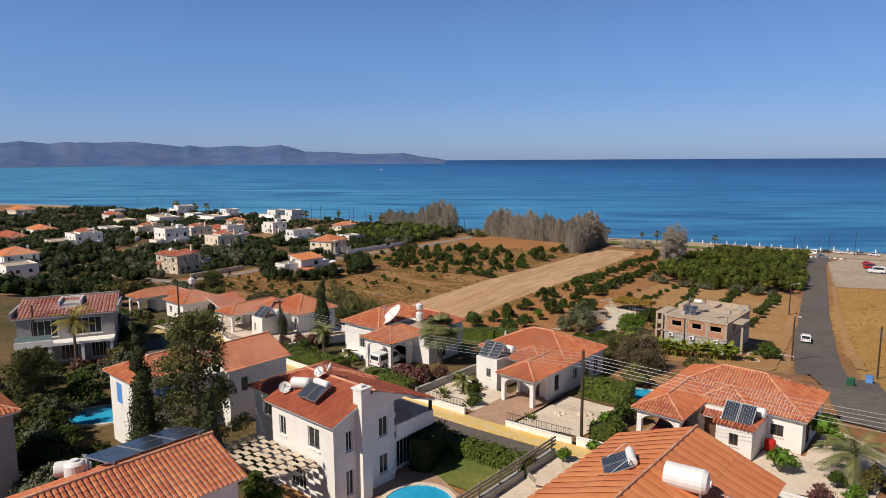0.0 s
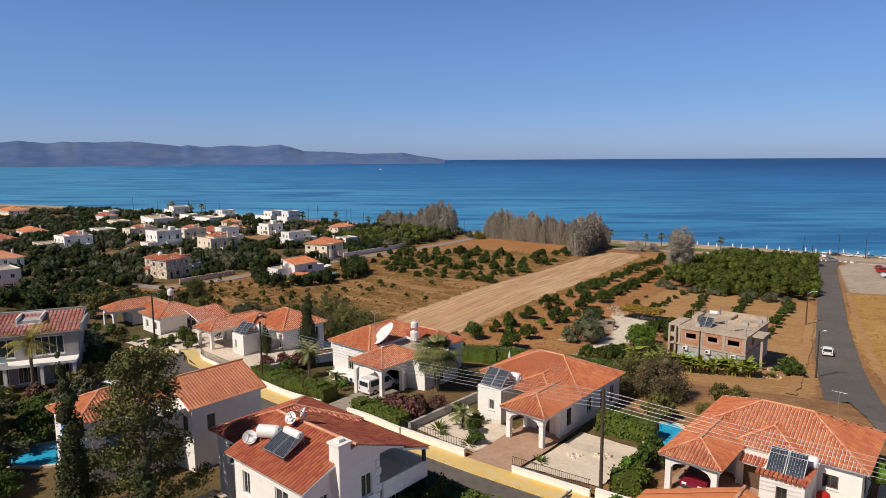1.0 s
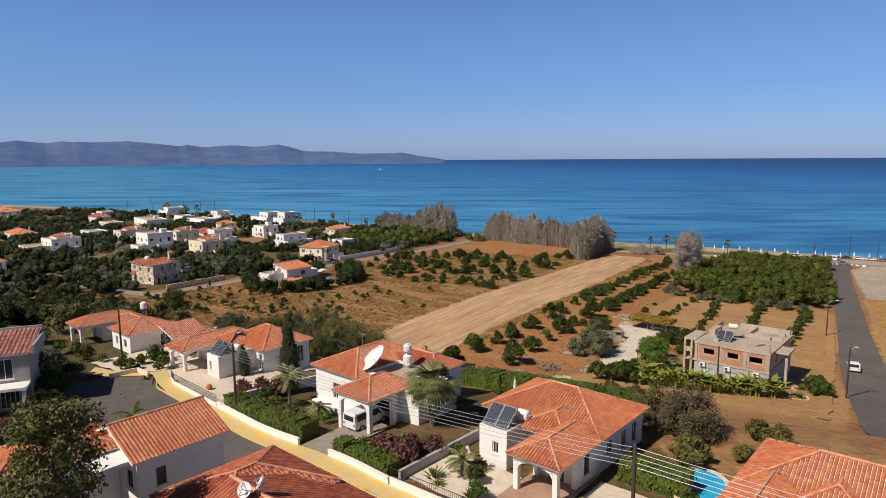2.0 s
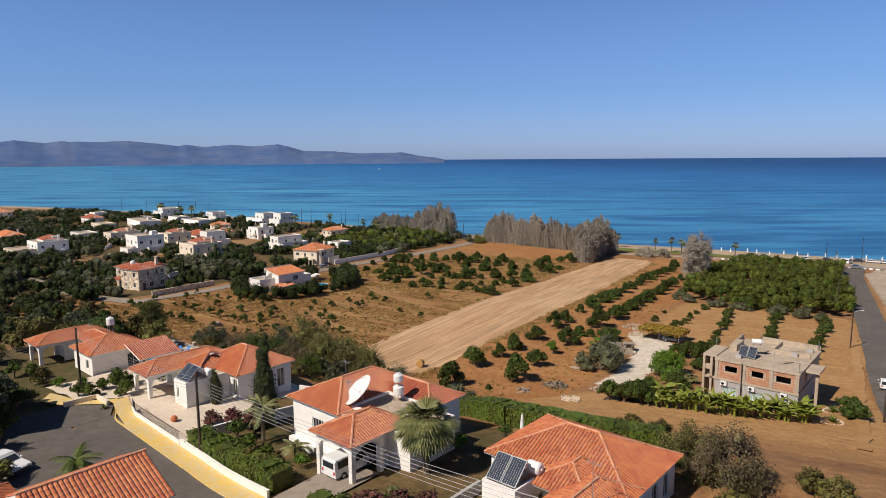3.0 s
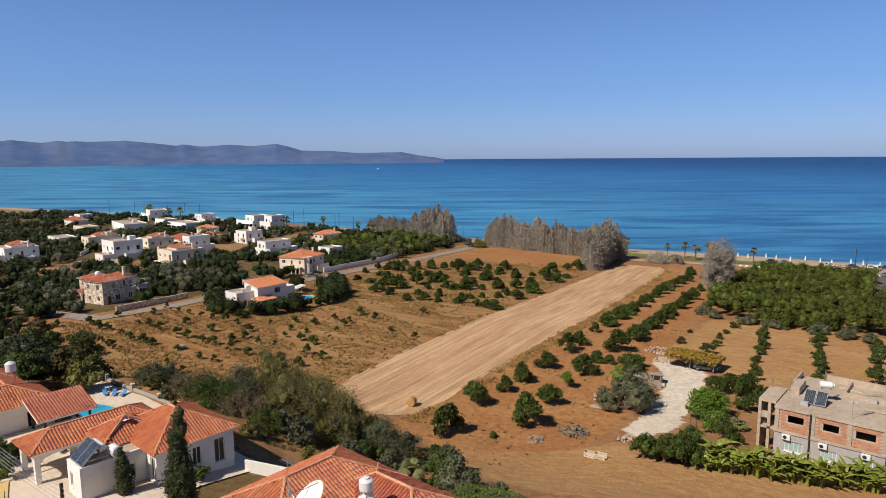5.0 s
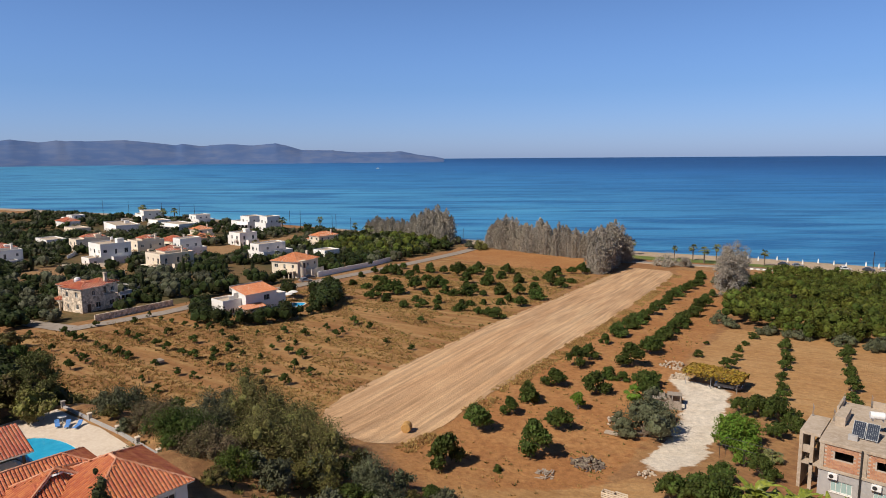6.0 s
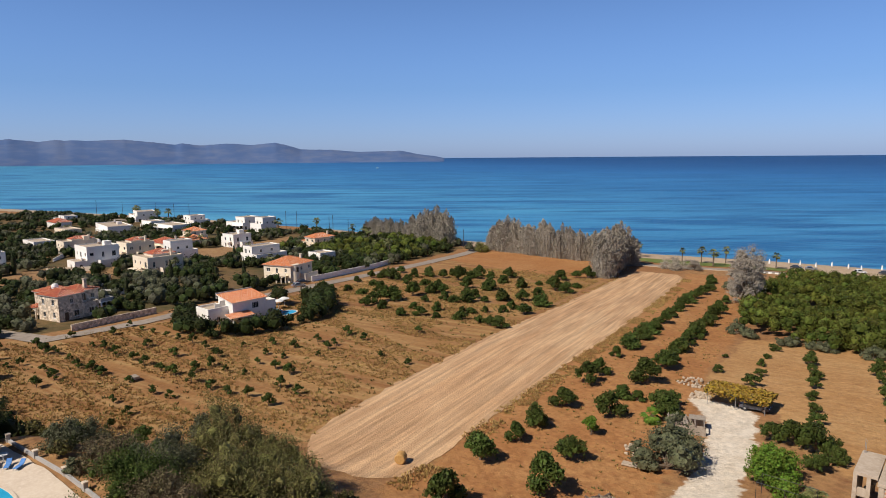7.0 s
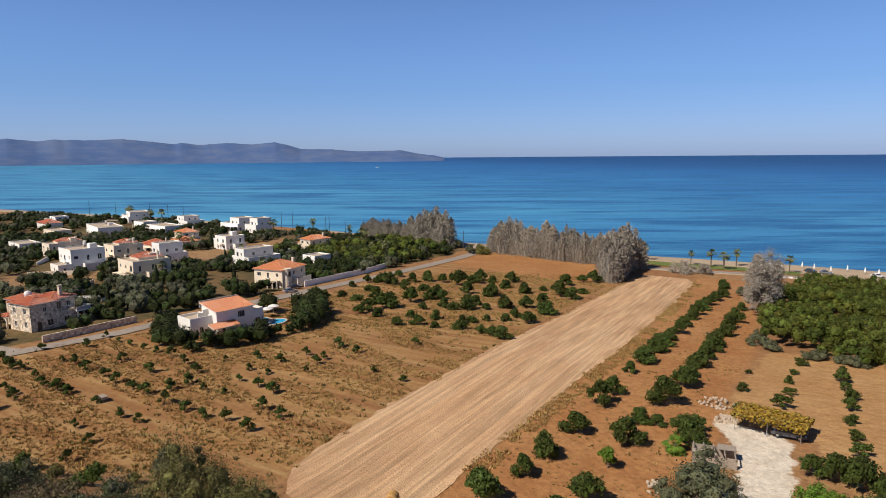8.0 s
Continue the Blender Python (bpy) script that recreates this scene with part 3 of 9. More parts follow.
def sea_material():
    m = bpy.data.materials.new("sea_water")
    m.use_nodes = True
    nt = m.node_tree
    bsdf = nt.nodes["Principled BSDF"]
    pos = nt.nodes.new("ShaderNodeNewGeometry").outputs["Position"]
    sep = nt.nodes.new("ShaderNodeSeparateXYZ")
    nt.links.new(pos, sep.inputs[0])
    # distance from the shore, along the seaward direction
    off = nt.nodes.new("ShaderNodeMath")
    off.operation = "MULTIPLY_ADD"
    off.inputs[1].default_value = 0.30
    nt.links.new(sep.outputs[0], off.inputs[0])
    nt.links.new(sep.outputs[1], off.inputs[2])
    wob = noise_fac(nt, pos, 0.0035, 4.0, 0.3, 0.7, 0.6, (0.3, 1, 1), 30)
    add = nt.nodes.new("ShaderNodeMath")
    add.operation = "MULTIPLY_ADD"
    add.inputs[1].default_value = 420.0
    nt.links.new(wob, add.inputs[0])
    nt.links.new(off.outputs[0], add.inputs[2])
    rng = nt.nodes.new("ShaderNodeMapRange")
    rng.inputs[1].default_value, rng.inputs[2].default_value = 380.0, 3600.0
    nt.links.new(add.outputs[0], rng.inputs[0])
    ramp = nt.nodes.new("ShaderNodeValToRGB")
    el = ramp.color_ramp.elements
    el[0].position, el[0].color = 0.0, (0.085, 0.330, 0.520, 1)
    el[1].position, el[1].color = 1.0, (0.004, 0.028, 0.115, 1)
    for p, c in ((0.07, (0.058, 0.270, 0.490, 1)), (0.20, (0.036, 0.200, 0.435, 1)), (0.38, (0.022, 0.138, 0.365, 1)), (0.56, (0.012, 0.078, 0.235, 1)), (0.72, (0.006, 0.044, 0.165, 1))):
        e = el.new(p)
        e.color = c
    nt.links.new(rng.outputs[0], ramp.inputs[0])
    streak = noise_fac(nt, pos, 0.022, 8.0, 0.42, 0.66, 0.75, (0.09, 1.0, 1), 36)
    k = nt.nodes.new("ShaderNodeMath")
    k.operation = "MULTIPLY"
    k.inputs[1].default_value = 0.5
    nt.links.new(streak, k.inputs[0])
    col = mix_rgb(nt, k.outputs[0], ramp.outputs[0], (0.008, 0.075, 0.225))
    ripple = noise_fac(nt, pos, 0.055, 3.0, 0.47, 0.60, 0.6, (0.16, 1.0, 1), 38)
    k2 = nt.nodes.new("ShaderNodeMath")
    k2.operation = "MULTIPLY"
    k2.inputs[1].default_value = 0.8
    nt.links.new(ripple, k2.inputs[0])
    col = mix_rgb(nt, k2.outputs[0], col, (0.010, 0.088, 0.240))
    nt.links.new(col, bsdf.inputs["Base Color"])
    bsdf.inputs["Roughness"].default_value = 0.42
    bsdf.inputs["Specular IOR Level"].default_value = 0.22
    n = nt.nodes.new("ShaderNodeTexNoise")
    n.inputs["Scale"].default_value, n.inputs["Detail"].default_value = 0.25, 6.0
    mp = nt.nodes.new("ShaderNodeMapping")
    mp.inputs["Scale"].default_value, mp.inputs["Rotation"].default_value = (0.2, 1, 1), (0, 0, radians(36))
    nt.links.new(pos, mp.inputs[0])
    nt.links.new(mp.outputs[0], n.inputs["Vector"])
    b = nt.nodes.new("ShaderNodeBump")
    b.inputs["Strength"].default_value, b.inputs["Distance"].default_value = 0.8, 1.2
    nt.links.new(n.outputs[0], b.inputs["Height"])
    nt.links.new(b.outputs[0], bsdf.inputs["Normal"])
    return m


tagged(part("water", sm, sea_material(), smooth=True), "calm blue sea, turquoise towards the shore", "sea", kind="structure")

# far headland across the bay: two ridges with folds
# the blue haze of distance is put into the hills' own colour
M_HILL = material("haze_painted_hills", (0.060, 0.112, 0.248), (0.078, 0.132, 0.272), (0.122, 0.160, 0.262), coarse=0.004, fine=0.016, bump=0, stretch=(0.5, 0.5, 2.5))


def headland(name, dist, profile, foot, seed, label):
    """A chain of hills on an arc; profile: (degrees left of the line of sight, height in metres over the eye's level)."""
    s, n, rows = Shape(), 220, 8
    a0, a1 = profile[0][0], profile[-1][0]
    for i in range(n + 1):
        a = a0 + (a1 - a0) * i / n
        h = lerp_table(a, [p[0] for p in profile][::-1], [p[1] for p in profile][::-1])
        h += 2 * noise.noise(Vector((a * 1.3, seed, 0))) + 2 * noise.noise(Vector((a * 5, seed, 2)))
        for j in range(rows + 1):
            k = j / rows
            fold = 0.5 * noise.noise(Vector((a * 1.1, seed + 7, k * 1.5))) * math.sin(math.pi * k)
            r = dist + 260 * k + fold
            t = radians(41 + a)
            s.v.append((-r * math.sin(t), r * math.cos(t), foot + (max(h, -34) + 36 - foot) * k ** 0.8))
    s.f = [(i * (rows + 1) + j, i * (rows + 1) + j + 1, (i + 1) * (rows + 1) + j + 1, (i + 1) * (rows + 1) + j) for i in range(n) for j in range(rows)]
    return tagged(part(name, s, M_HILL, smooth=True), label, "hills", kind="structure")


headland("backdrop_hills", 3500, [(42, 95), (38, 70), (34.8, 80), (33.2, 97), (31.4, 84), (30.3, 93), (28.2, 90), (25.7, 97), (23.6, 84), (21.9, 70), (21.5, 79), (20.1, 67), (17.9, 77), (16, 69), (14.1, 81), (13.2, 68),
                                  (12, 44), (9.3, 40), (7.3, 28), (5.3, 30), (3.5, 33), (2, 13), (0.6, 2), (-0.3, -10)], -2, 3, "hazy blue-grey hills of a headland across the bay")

# ---- fields, roads and yards ----
patch("stubble_field", [(-110, 101.5), (-105, 97), (-99, 95.8), (-94, 97.5), (-91.4, 101), (-91.6, 105.5), (-94.8, 124), (-96.8, 138.3), (-99.2, 155), (-102.2, 177), (-112, 227.6), (-121.5, 275), (-127, 283), (-141, 282), (-142, 270), (-130.5, 208.8), (-122.8, 161), (-119.2, 143.8), (-116.4, 126), (-114.4, 117.2), (-112.4, 107.4)], M_STRAW, 0.05, 0.45, "mown straw-coloured stubble field")
patch("beach", [(-60, 322), (60, 326), (60, 356), (-60, 350), (-108, 343), (-159, 331), (-289, 309), (-363, 306), (-340, 300), (-240, 300), (-140, 316), (-105, 322)], M_SAND, 0.11, 0.6, "pale sand along the shore")
patch("far_beach", [(-420, 290), (-507, 272), (-606, 246), (-716, 218), (-900, 150), (-900, 170), (-716, 236), (-606, 262), (-507, 288), (-420, 300)], M_SAND, 0.16, 1.5, "pale sand along the shore")
patch("seaside_road", [(60, 319), (60, 327), (-48, 322), (-104, 315), (-140, 304), (-158, 300), (-158, 296), (-138, 299), (-104, 309), (-48, 315)], M_OLDROAD, 0.16, 0, "worn asphalt road along the shore")
patch("sloping_road", [(-9, 66), (-3, 66), (-7.5, 80), (-17.5, 124), (-24, 155), (-28.5, 176), (-38, 228), (-49.5, 290), (-52.5, 318), (-60, 317), (-56.6, 292), (-45.1, 232), (-35, 177), (-29.5, 146), (-24.6, 123), (-17.5, 90)], M_ASPHALT, 0.17, 0.12, "dark asphalt road running down to the shore")
patch("village_road", [(-260, 84), (-212, 86), (-191.5, 92.5), (-191, 115), (-197, 150), (-203, 178), (-208, 205), (-214, 240), (-221, 274), (-226, 292), (-232, 300), (-236, 298), (-229, 284), (-219.5, 240), (-213, 205), (-209, 182), (-203, 150), (-195.5, 117), (-195.5, 96.5), (-212, 90.5), (-260, 89)], M_OLDROAD, 0.16, 0.1, "worn pale village road beside the field")
# garden ground of the houses, street in front of them
def wall_line(x):
    """The line of the garden walls along the street: y by x."""
    return lerp_table(x, [-96, -86, -82.6, -66, -56, -44, -34.7, -27, -5, 6], [49.6, 48.3, 46.7, 46.1, 45.3, 44.5, 44.9, 45.6, 48.0, 49.2])


def along(x0, x1, near, far, n=24):
    xs = [x0 + (x1 - x0) * i / n for i in range(n + 1)]
    return [(x, wall_line(x) - near) for x in xs] + [(x, wall_line(x) - far) for x in reversed(xs)]


patch("street", along(-84, 6, 5.9, 1.7), M_ASPHALT, 0.10, 0, "dark asphalt residential street")
patch("turning_place", [(-91, 33), (-68, 33), (-63, 38.5), (-63, 40.2), (-84, 41.2), (-84, 45.0), (-87, 46.6), (-91, 46.0)], M_ASPHALT, 0.12, 0.1, "dark asphalt turning place of the street")
patch("yellow_pavement", along(-88, 6, 1.75, 0.05), M_YELLOW, 0.22, 0, "pavement strip painted faded yellow")
km = Shape()
for i in range(94):
    xa, xb = -88 + i, -87.03 + i
    ya, yb = wall_line(xa) - 1.75, wall_line(xb) - 1.75
    za, zb = ground_z(xa, ya), ground_z(xb, yb)
    v = [(xa, ya - 0.15, za), (xb, yb - 0.15, zb), (xb, yb, zb), (xa, ya, za), (xa, ya - 0.13, za + 0.23), (xb, yb - 0.13, zb + 0.23), (xb, yb, zb + 0.24), (xa, ya, za + 0.24)]
    km.add(v, [(4, 5, 6, 7), (0, 1, 5, 4), (1, 2, 6, 5), (3, 0, 4, 7)])
tagged(part("kerb", km, M_YELLOW), "yellow-painted kerb stones along the street", "kerb", kind="structure")


# ---- houses ----
SIDES = {"s": 0, "e": 1, "n": 2, "w": 3}


def wall_panel(length, z0, z1, openings, thick=0.25):
    """An upright wall from (0,0) along x, its outer face at y=0, with openings (u0, u1, v0, v1) that go through it."""
    s = Shape()
    us = sorted({0, length, *[o[0] for o in openings], *[o[1] for o in openings]})
    vs = sorted({z0, z1, *[o[2] for o in openings], *[o[3] for o in openings]})
    nu, nv = len(us), len(vs)
    s.v = [(u, y, v) for y in (0, thick) for v in vs for u in us]
    at = lambda i, j, k: k * nu * nv + j * nu + i
    solid = lambda i, j: 0 <= i < nu - 1 and 0 <= j < nv - 1 and not any(
        o[0] < (us[i] + us[i + 1]) / 2 < o[1] and o[2] < (vs[j] + vs[j + 1]) / 2 < o[3] for o in openings)
    for i in range(nu - 1):
        for j in range(nv - 1):
            if not solid(i, j):
                continue
            s.f += [(at(i, j, 0), at(i + 1, j, 0), at(i + 1, j + 1, 0), at(i, j + 1, 0)), (at(i, j + 1, 1), at(i + 1, j + 1, 1), at(i + 1, j, 1), at(i, j, 1))]
            if not solid(i, j - 1):
                s.f.append((at(i, j, 1), at(i + 1, j, 1), at(i + 1, j, 0), at(i, j, 0)))
            if not solid(i, j + 1):
                s.f.append((at(i, j + 1, 0), at(i + 1, j + 1, 0), at(i + 1, j + 1, 1), at(i, j + 1, 1)))
            if not solid(i - 1, j):
                s.f.append((at(i, j, 1), at(i, j, 0), at(i, j + 1, 0), at(i, j + 1, 1)))
            if not solid(i + 1, j):
                s.f.append((at(i + 1, j, 0), at(i + 1, j, 1), at(i + 1, j + 1, 1), at(i + 1, j + 1, 0)))
    return s


def tile_slope(tiles, deck, eave, u, up, length, rise, left, right, tw=0.26, tl=0.42, sag=0.0):
    """One roof slope: eave = its lower left corner, u along the eave, up up the slope; left and right: how far the sides draw in at the top."""
    n = u.cross(up).normalized()
    corners = [eave, eave + u * length, eave + u * (length - right) + up * rise, eave + u * left + up * rise]
    k = len(deck.v)
    deck.v += [tuple(p - n * 0.02) for p in corners] + [tuple(p - n * 0.16) for p in corners]
    deck.f += [tuple(i + k for i in f) for f in ((0, 1, 2, 3), (7, 6, 5, 4), (0, 4, 5, 1), (1, 5, 6, 2), (2, 6, 7, 3), (3, 7, 4, 0))]
    cols, rows = max(1, int(length / tw)), max(1, int(rise / tl + 0.5))
    tw, tl = length / cols, rise / rows
    for j in range(rows):
        va, vb = j * tl - (0.05 if j == 0 else 0.02), (j + 1) * tl
        vm = (j + 0.5) * tl
        lo, hi = left * vm / rise, length - right * vm / rise
        for i in range(cols):
            um = (i + 0.5) * tw
            if not lo - tw * 0.4 < um < hi + tw * 0.4:
                continue
            a, b = i * tw, (i + 1) * tw
            lift = 0.055 if tl < 1.2 else 0.03
            pts = []
            for v, h in ((va, 0.045), (vb, 0.012)):
                for uu, hh in ((a, 0.0), (a + tw * 0.22, lift), (a + tw * 0.62, lift), (a + tw * 0.84, 0.0)):
                    pts.append(tuple(eave + u * uu + up * v + n * (h + hh)))
            k = len(tiles.v)
            tiles.v += pts
            tiles.f += [(k, k + 1, k + 5, k + 4), (k + 1, k + 2, k + 6, k + 5), (k + 2, k + 3, k + 7, k + 6), (k + 3, k + 2, k + 1, k)]


def ridge_run(s, a, b, r=0.13):
    """Half-round caps laid end to end from a to b."""
    a, b = Vector(a), Vector(b)
    n = max(1, int((b - a).length / 0.45))
    w = (b - a) / n
    for i in range(n):
        p = a + w * i
        s.tube(p + Vector((0, 0, 0.02)), p + w * 1.08 + Vector((0, 0, 0.045)), r, r * 0.86, 6)


def roof(parent, x0, x1, y0, y1, z, pitch=0.42, over=0.4, tile=None, kind="hip", axis=None, ridge=None, big=False, soffit=None):
    """A tiled hip or gable roof over a rectangle, with deck, tiles and ridge caps as parts."""
    tile, ridge = tile or M_TILE, ridge or M_RIDGE
    x0, x1, y0, y1 = x0 - over, x1 + over, y0 - over, y1 + over
    w, d = x1 - x0, y1 - y0
    axis = axis or ("x" if w >= d else "y")
    half = (d if axis == "x" else w) / 2
    h = half * pitch
    tiles, deck, caps = Shape(), Shape(), Shape()
    X, Y = Vector((1, 0, 0)), Vector((0, 1, 0))
    up = lambda v: (v + Vector((0, 0, pitch))).normalized()
    slope = math.hypot(half, h)
    c = [Vector((x0, y0, z)), Vector((x1, y0, z)), Vector((x1, y1, z)), Vector((x0, y1, z))]
    draw = half if kind == "hip" else 0
    tw, tl = {False: (0.26, 0.42), True: (0.55, 0.8), "sheet": (0.9, 3.2)}[big]
    long_side, short_side = (w, d) if axis == "x" else (d, w)
    draw = min(draw, long_side / 2)
    if axis == "x":
        sides = [(c[0], X, up(Y), w, draw), (c[1], Y, up(-X), d, half), (c[2], -X, up(-Y), w, draw), (c[3], -Y, up(X), d, half)]
        ra, rb = Vector((x0 + draw, (y0 + y1) / 2, z + h)), Vector((x1 - draw, (y0 + y1) / 2, z + h))
        hips = [(c[0], ra), (c[3], ra), (c[1], rb), (c[2], rb)]
        ends = (1, 3)
    else:
        sides = [(c[0], X, up(Y), w, half), (c[1], Y, up(-X), d, draw), (c[2], -X, up(-Y), w, half), (c[3], -Y, up(X), d, draw)]
        ra, rb = Vector(((x0 + x1) / 2, y0 + draw, z + h)), Vector(((x0 + x1) / 2, y1 - draw, z + h))
        hips = [(c[0], ra), (c[1], ra), (c[2], rb), (c[3], rb)]
        ends = (0, 2)
    for i, (p, u, v, length, dr) in enumerate(sides):
        if kind == "gable" and i in ends:
            a, b = p + v.cross(u) * 0, p + u * length
            inn = Vector((v.x, v.y, 0)).normalized() * over
            mid = (a + b) / 2 + Vector((0, 0, h - 0.06))
            q = [a + inn + u * over, b + inn - u * over, mid + inn]
            part("gable", Shape().add([tuple(t) for t in q] + [tuple(t + inn * 0.5) for t in q], [(0, 1, 2), (5, 4, 3), (0, 3, 4, 1), (1, 4, 5, 2), (2, 5, 3, 0)]), M_WHITE, parent)
            continue
        tile_slope(tiles, deck, p, u, v, length, slope, dr, dr, tw, tl)
    if (rb - ra).length > 0.3:
        ridge_run(caps, ra, rb)
    if kind == "hip":
        for a, b in hips:
            ridge_run(caps, a, b, 0.11)
    r = part("roof", deck, tile if big == "sheet" else M_WHITE, parent)
    tagged(part("roof_tiles", tiles, tile, r), "rows of " + tile.name.replace("_", " "), kind="stuff")
    tagged(part("ridge", caps, ridge, r), "pale terracotta ridge caps", kind="stuff")
    return r


def window(parent, m, width, height, frame=None, pane=None, bars=1, arch=False, shutter=None):
    """A window in its opening: m puts its outer lower middle, x along the wall, -y outwards."""
    frame, pane = frame or M_FRAME, pane or M_GLASSDARK
    w = new("window")
    w.parent, w.matrix_basis = parent, m
    s, t = Shape(), 0.07
    a = width / 2
    s.box(-a, 0.08, 0, -a + t, 0.16, height).box(a - t, 0.08, 0, a, 0.16, height)
    s.box(-a + t, 0.08, 0, a - t, 0.16, t).box(-a + t, 0.08, height - t, a - t, 0.16, height)
    for i in range(bars):
        c = -a + width * (i + 1) / (bars + 1)
        s.box(c - 0.025, 0.09, t, c + 0.025, 0.15, height - t)
    part("frame", s, frame, w)
    part("pane", Shape().box(-a + t * 0.5, 0.115, t * 0.5, a - t * 0.5, 0.13, height - t * 0.5), pane, w)
    part("sill", Shape().box(-a - 0.08, -0.08, -0.09, a + 0.08, 0.05, -0.005), M_WHITE, w)
    if shutter:
        for k in (-1, 1):
            sh = Shape()
            xa = k * (a - width * 0.26) - width * 0.24
            sh.box(xa, 0.0, 0.03, xa + width * 0.48, 0.05, height - 0.03)
            for i in range(int(height / 0.16)):
                sh.box(xa + 0.05, -0.02, 0.1 + i * 0.16, xa + width * 0.48 - 0.05, 0.0, 0.2 + i * 0.16)
            part("shutter", sh, shutter, w)
    return w


def shell(parent, x0, x1, y0, y1, z0, z1, openings=None, mat=None, frame=None, pane=None, slab=True, shutter=None):
    """Four walls round a rectangle; openings: side -> (place along it, sill, width, height[, 'door' or 'hole'])."""
    openings, mat = openings or {}, mat or M_WHITE
    runs = {"s": (x1 - x0, pose(x0, y0, 0, 0, 0, 0)), "e": (y1 - y0, pose(x1, y0, 0, 0, 0, 90)),
            "n": (x1 - x0, pose(x1, y1, 0, 0, 0, 180)), "w": (y1 - y0, pose(x0, y1, 0, 0, 0, 270))}
    for side, (length, m) in runs.items():
        trim = 0.25 if side in "ew" else 0.0
        holes = []
        for o in openings.get(side, ()):
            u, sill, w, h = o[:4]
            holes.append((u - w / 2 - trim, u + w / 2 - trim, z0 + sill, z0 + sill + h))
        s = wall_panel(length - 2 * trim, z0, z1, holes)
        wall = part("wall", s, mat, parent)
        wall.matrix_basis = m @ pose(trim, 0, 0)
        for o in openings.get(side, ()):
            u, sill, w, h = o[:4]
            style = o[4] if len(o) > 4 else ""
            if style == "hole":
                continue
            if style == "door":
                d = part("door", Shape().box(-w / 2, 0.1, 0.02, w / 2, 0.16, h), frame or M_BROWNFRAME, parent)
                d.matrix_basis = m @ pose(u, 0, z0 + sill)
                continue
            window(parent, m @ pose(u, 0, z0 + sill), w, h, frame, pane, 1 if w < 1.6 else 3, shutter=shutter)
    if slab:
        part("floor_slab", Shape().box(x0 + 0.25, y0 + 0.25, z0 + 0.02, x1 - 0.25, y1 - 0.25, z0 + 0.12), M_DARK, parent)
        part("ceiling_slab", Shape().box(x0 + 0.25, y0 + 0.25, z1 - 0.15, x1 - 0.25, y1 - 0.25, z1 - 0.01), M_CONCRETE, parent)


def plinth(parent, x0, x1, y0, y1, z, mat=None):
    """A footing that carries the floor down into sloping ground."""
    low = min(ground_z(x, y) for x in (x0, x1) for y in (y0, y1)) - 0.4
    if low < z:
        part("plinth", Shape().box(x0 + 0.03, y0 + 0.03, low, x1 - 0.03, y1 - 0.03, z + 0.015), mat or M_WHITE, parent)


def arcade(parent, x0, x1, y0, y1, z0, z1, sides="se", post=0.42, mat=None):
    """Square posts at the corners with flat-arched beams between them (an open carport or porch)."""
    mat = mat or M_WHITE
    for x in (x0, x1 - post):
        for y in (y0, y1 - post):
            part("post", Shape().box(x, y, z0 - 0.3, x + post, y + post, z1, 0.02), mat, parent)
    def beam(length, m):
        n, s = 14, Shape()
        spring, crown = z1 - 1.0, z1 - 0.42
        for i in range(n + 1):
            u = length * i / n
            z = spring + (crown - spring) * math.sqrt(max(0.0, 1 - (2 * u / length - 1) ** 2))
            s.v += [(u, 0, z), (u, 0, z1), (u, post, z1), (u, post, z)]
        for i in range(n):
            a, b = 4 * i, 4 * i + 4
            s.f += [(a, b, b + 1, a + 1), (a + 1, b + 1, b + 2, a + 2), (a + 2, b + 2, b + 3, a + 3), (a + 3, b + 3, b, a)]
        ob = part("arch", s, mat, parent)
        ob.matrix_basis = m
    if "s" in sides:
        beam(x1 - x0 - 2 * post, pose(x0 + post, y0, 0))
    if "n" in sides:
        beam(x1 - x0 - 2 * post, pose(x0 + post, y1 - post, 0))
    if "e" in sides:
        beam(y1 - y0 - 2 * post, pose(x1, y0 + post, 0, 0, 0, 90))
    if "w" in sides:
        beam(y1 - y0 - 2 * post, pose(x0 + post, y0 + post, 0, 0, 0, 90))


def flat_top(parent, x0, x1, y0, y1, z, h=0.35, mat=None):
    """A flat roof behind a low parapet."""
    s = Shape()
    t = 0.2
    s.box(x0, y0, z, x1, y0 + t, z + h).box(x0, y1 - t, z, x1, y1, z + h).box(x0, y0 + t, z, x0 + t, y1 - t, z + h).box(x1 - t, y0 + t, z, x1, y1 - t, z + h)
    part("parapet", s, mat or M_WHITE, parent)
    part("flat_roof", Shape().box(x0 + t, y0 + t, z, x1 - t, y1 - t, z + 0.1), M_CONCRETE, parent)


def chimney(parent, x, y, z0, z1, w=0.7):
    c = part("chimney", Shape().box(x - w / 2, y - w / 2, z0, x + w / 2, y + w / 2, z1, 0.02), M_WHITE, parent)
    s = Shape().box(x - w / 2 - 0.08, y - w / 2 - 0.08, z1, x + w / 2 + 0.08, y + w / 2 + 0.08, z1 + 0.12)
    s.box(x - 0.2, y - 0.2, z1 + 0.12, x + 0.2, y + 0.2, z1 + 0.3)
    part("cap", s, M_WHITE, c)


def house(label, group="white villas with tiled roofs"):
    return thing("house", label, "house", group=group)


WIN = (0.9, 0.9, 1.3)

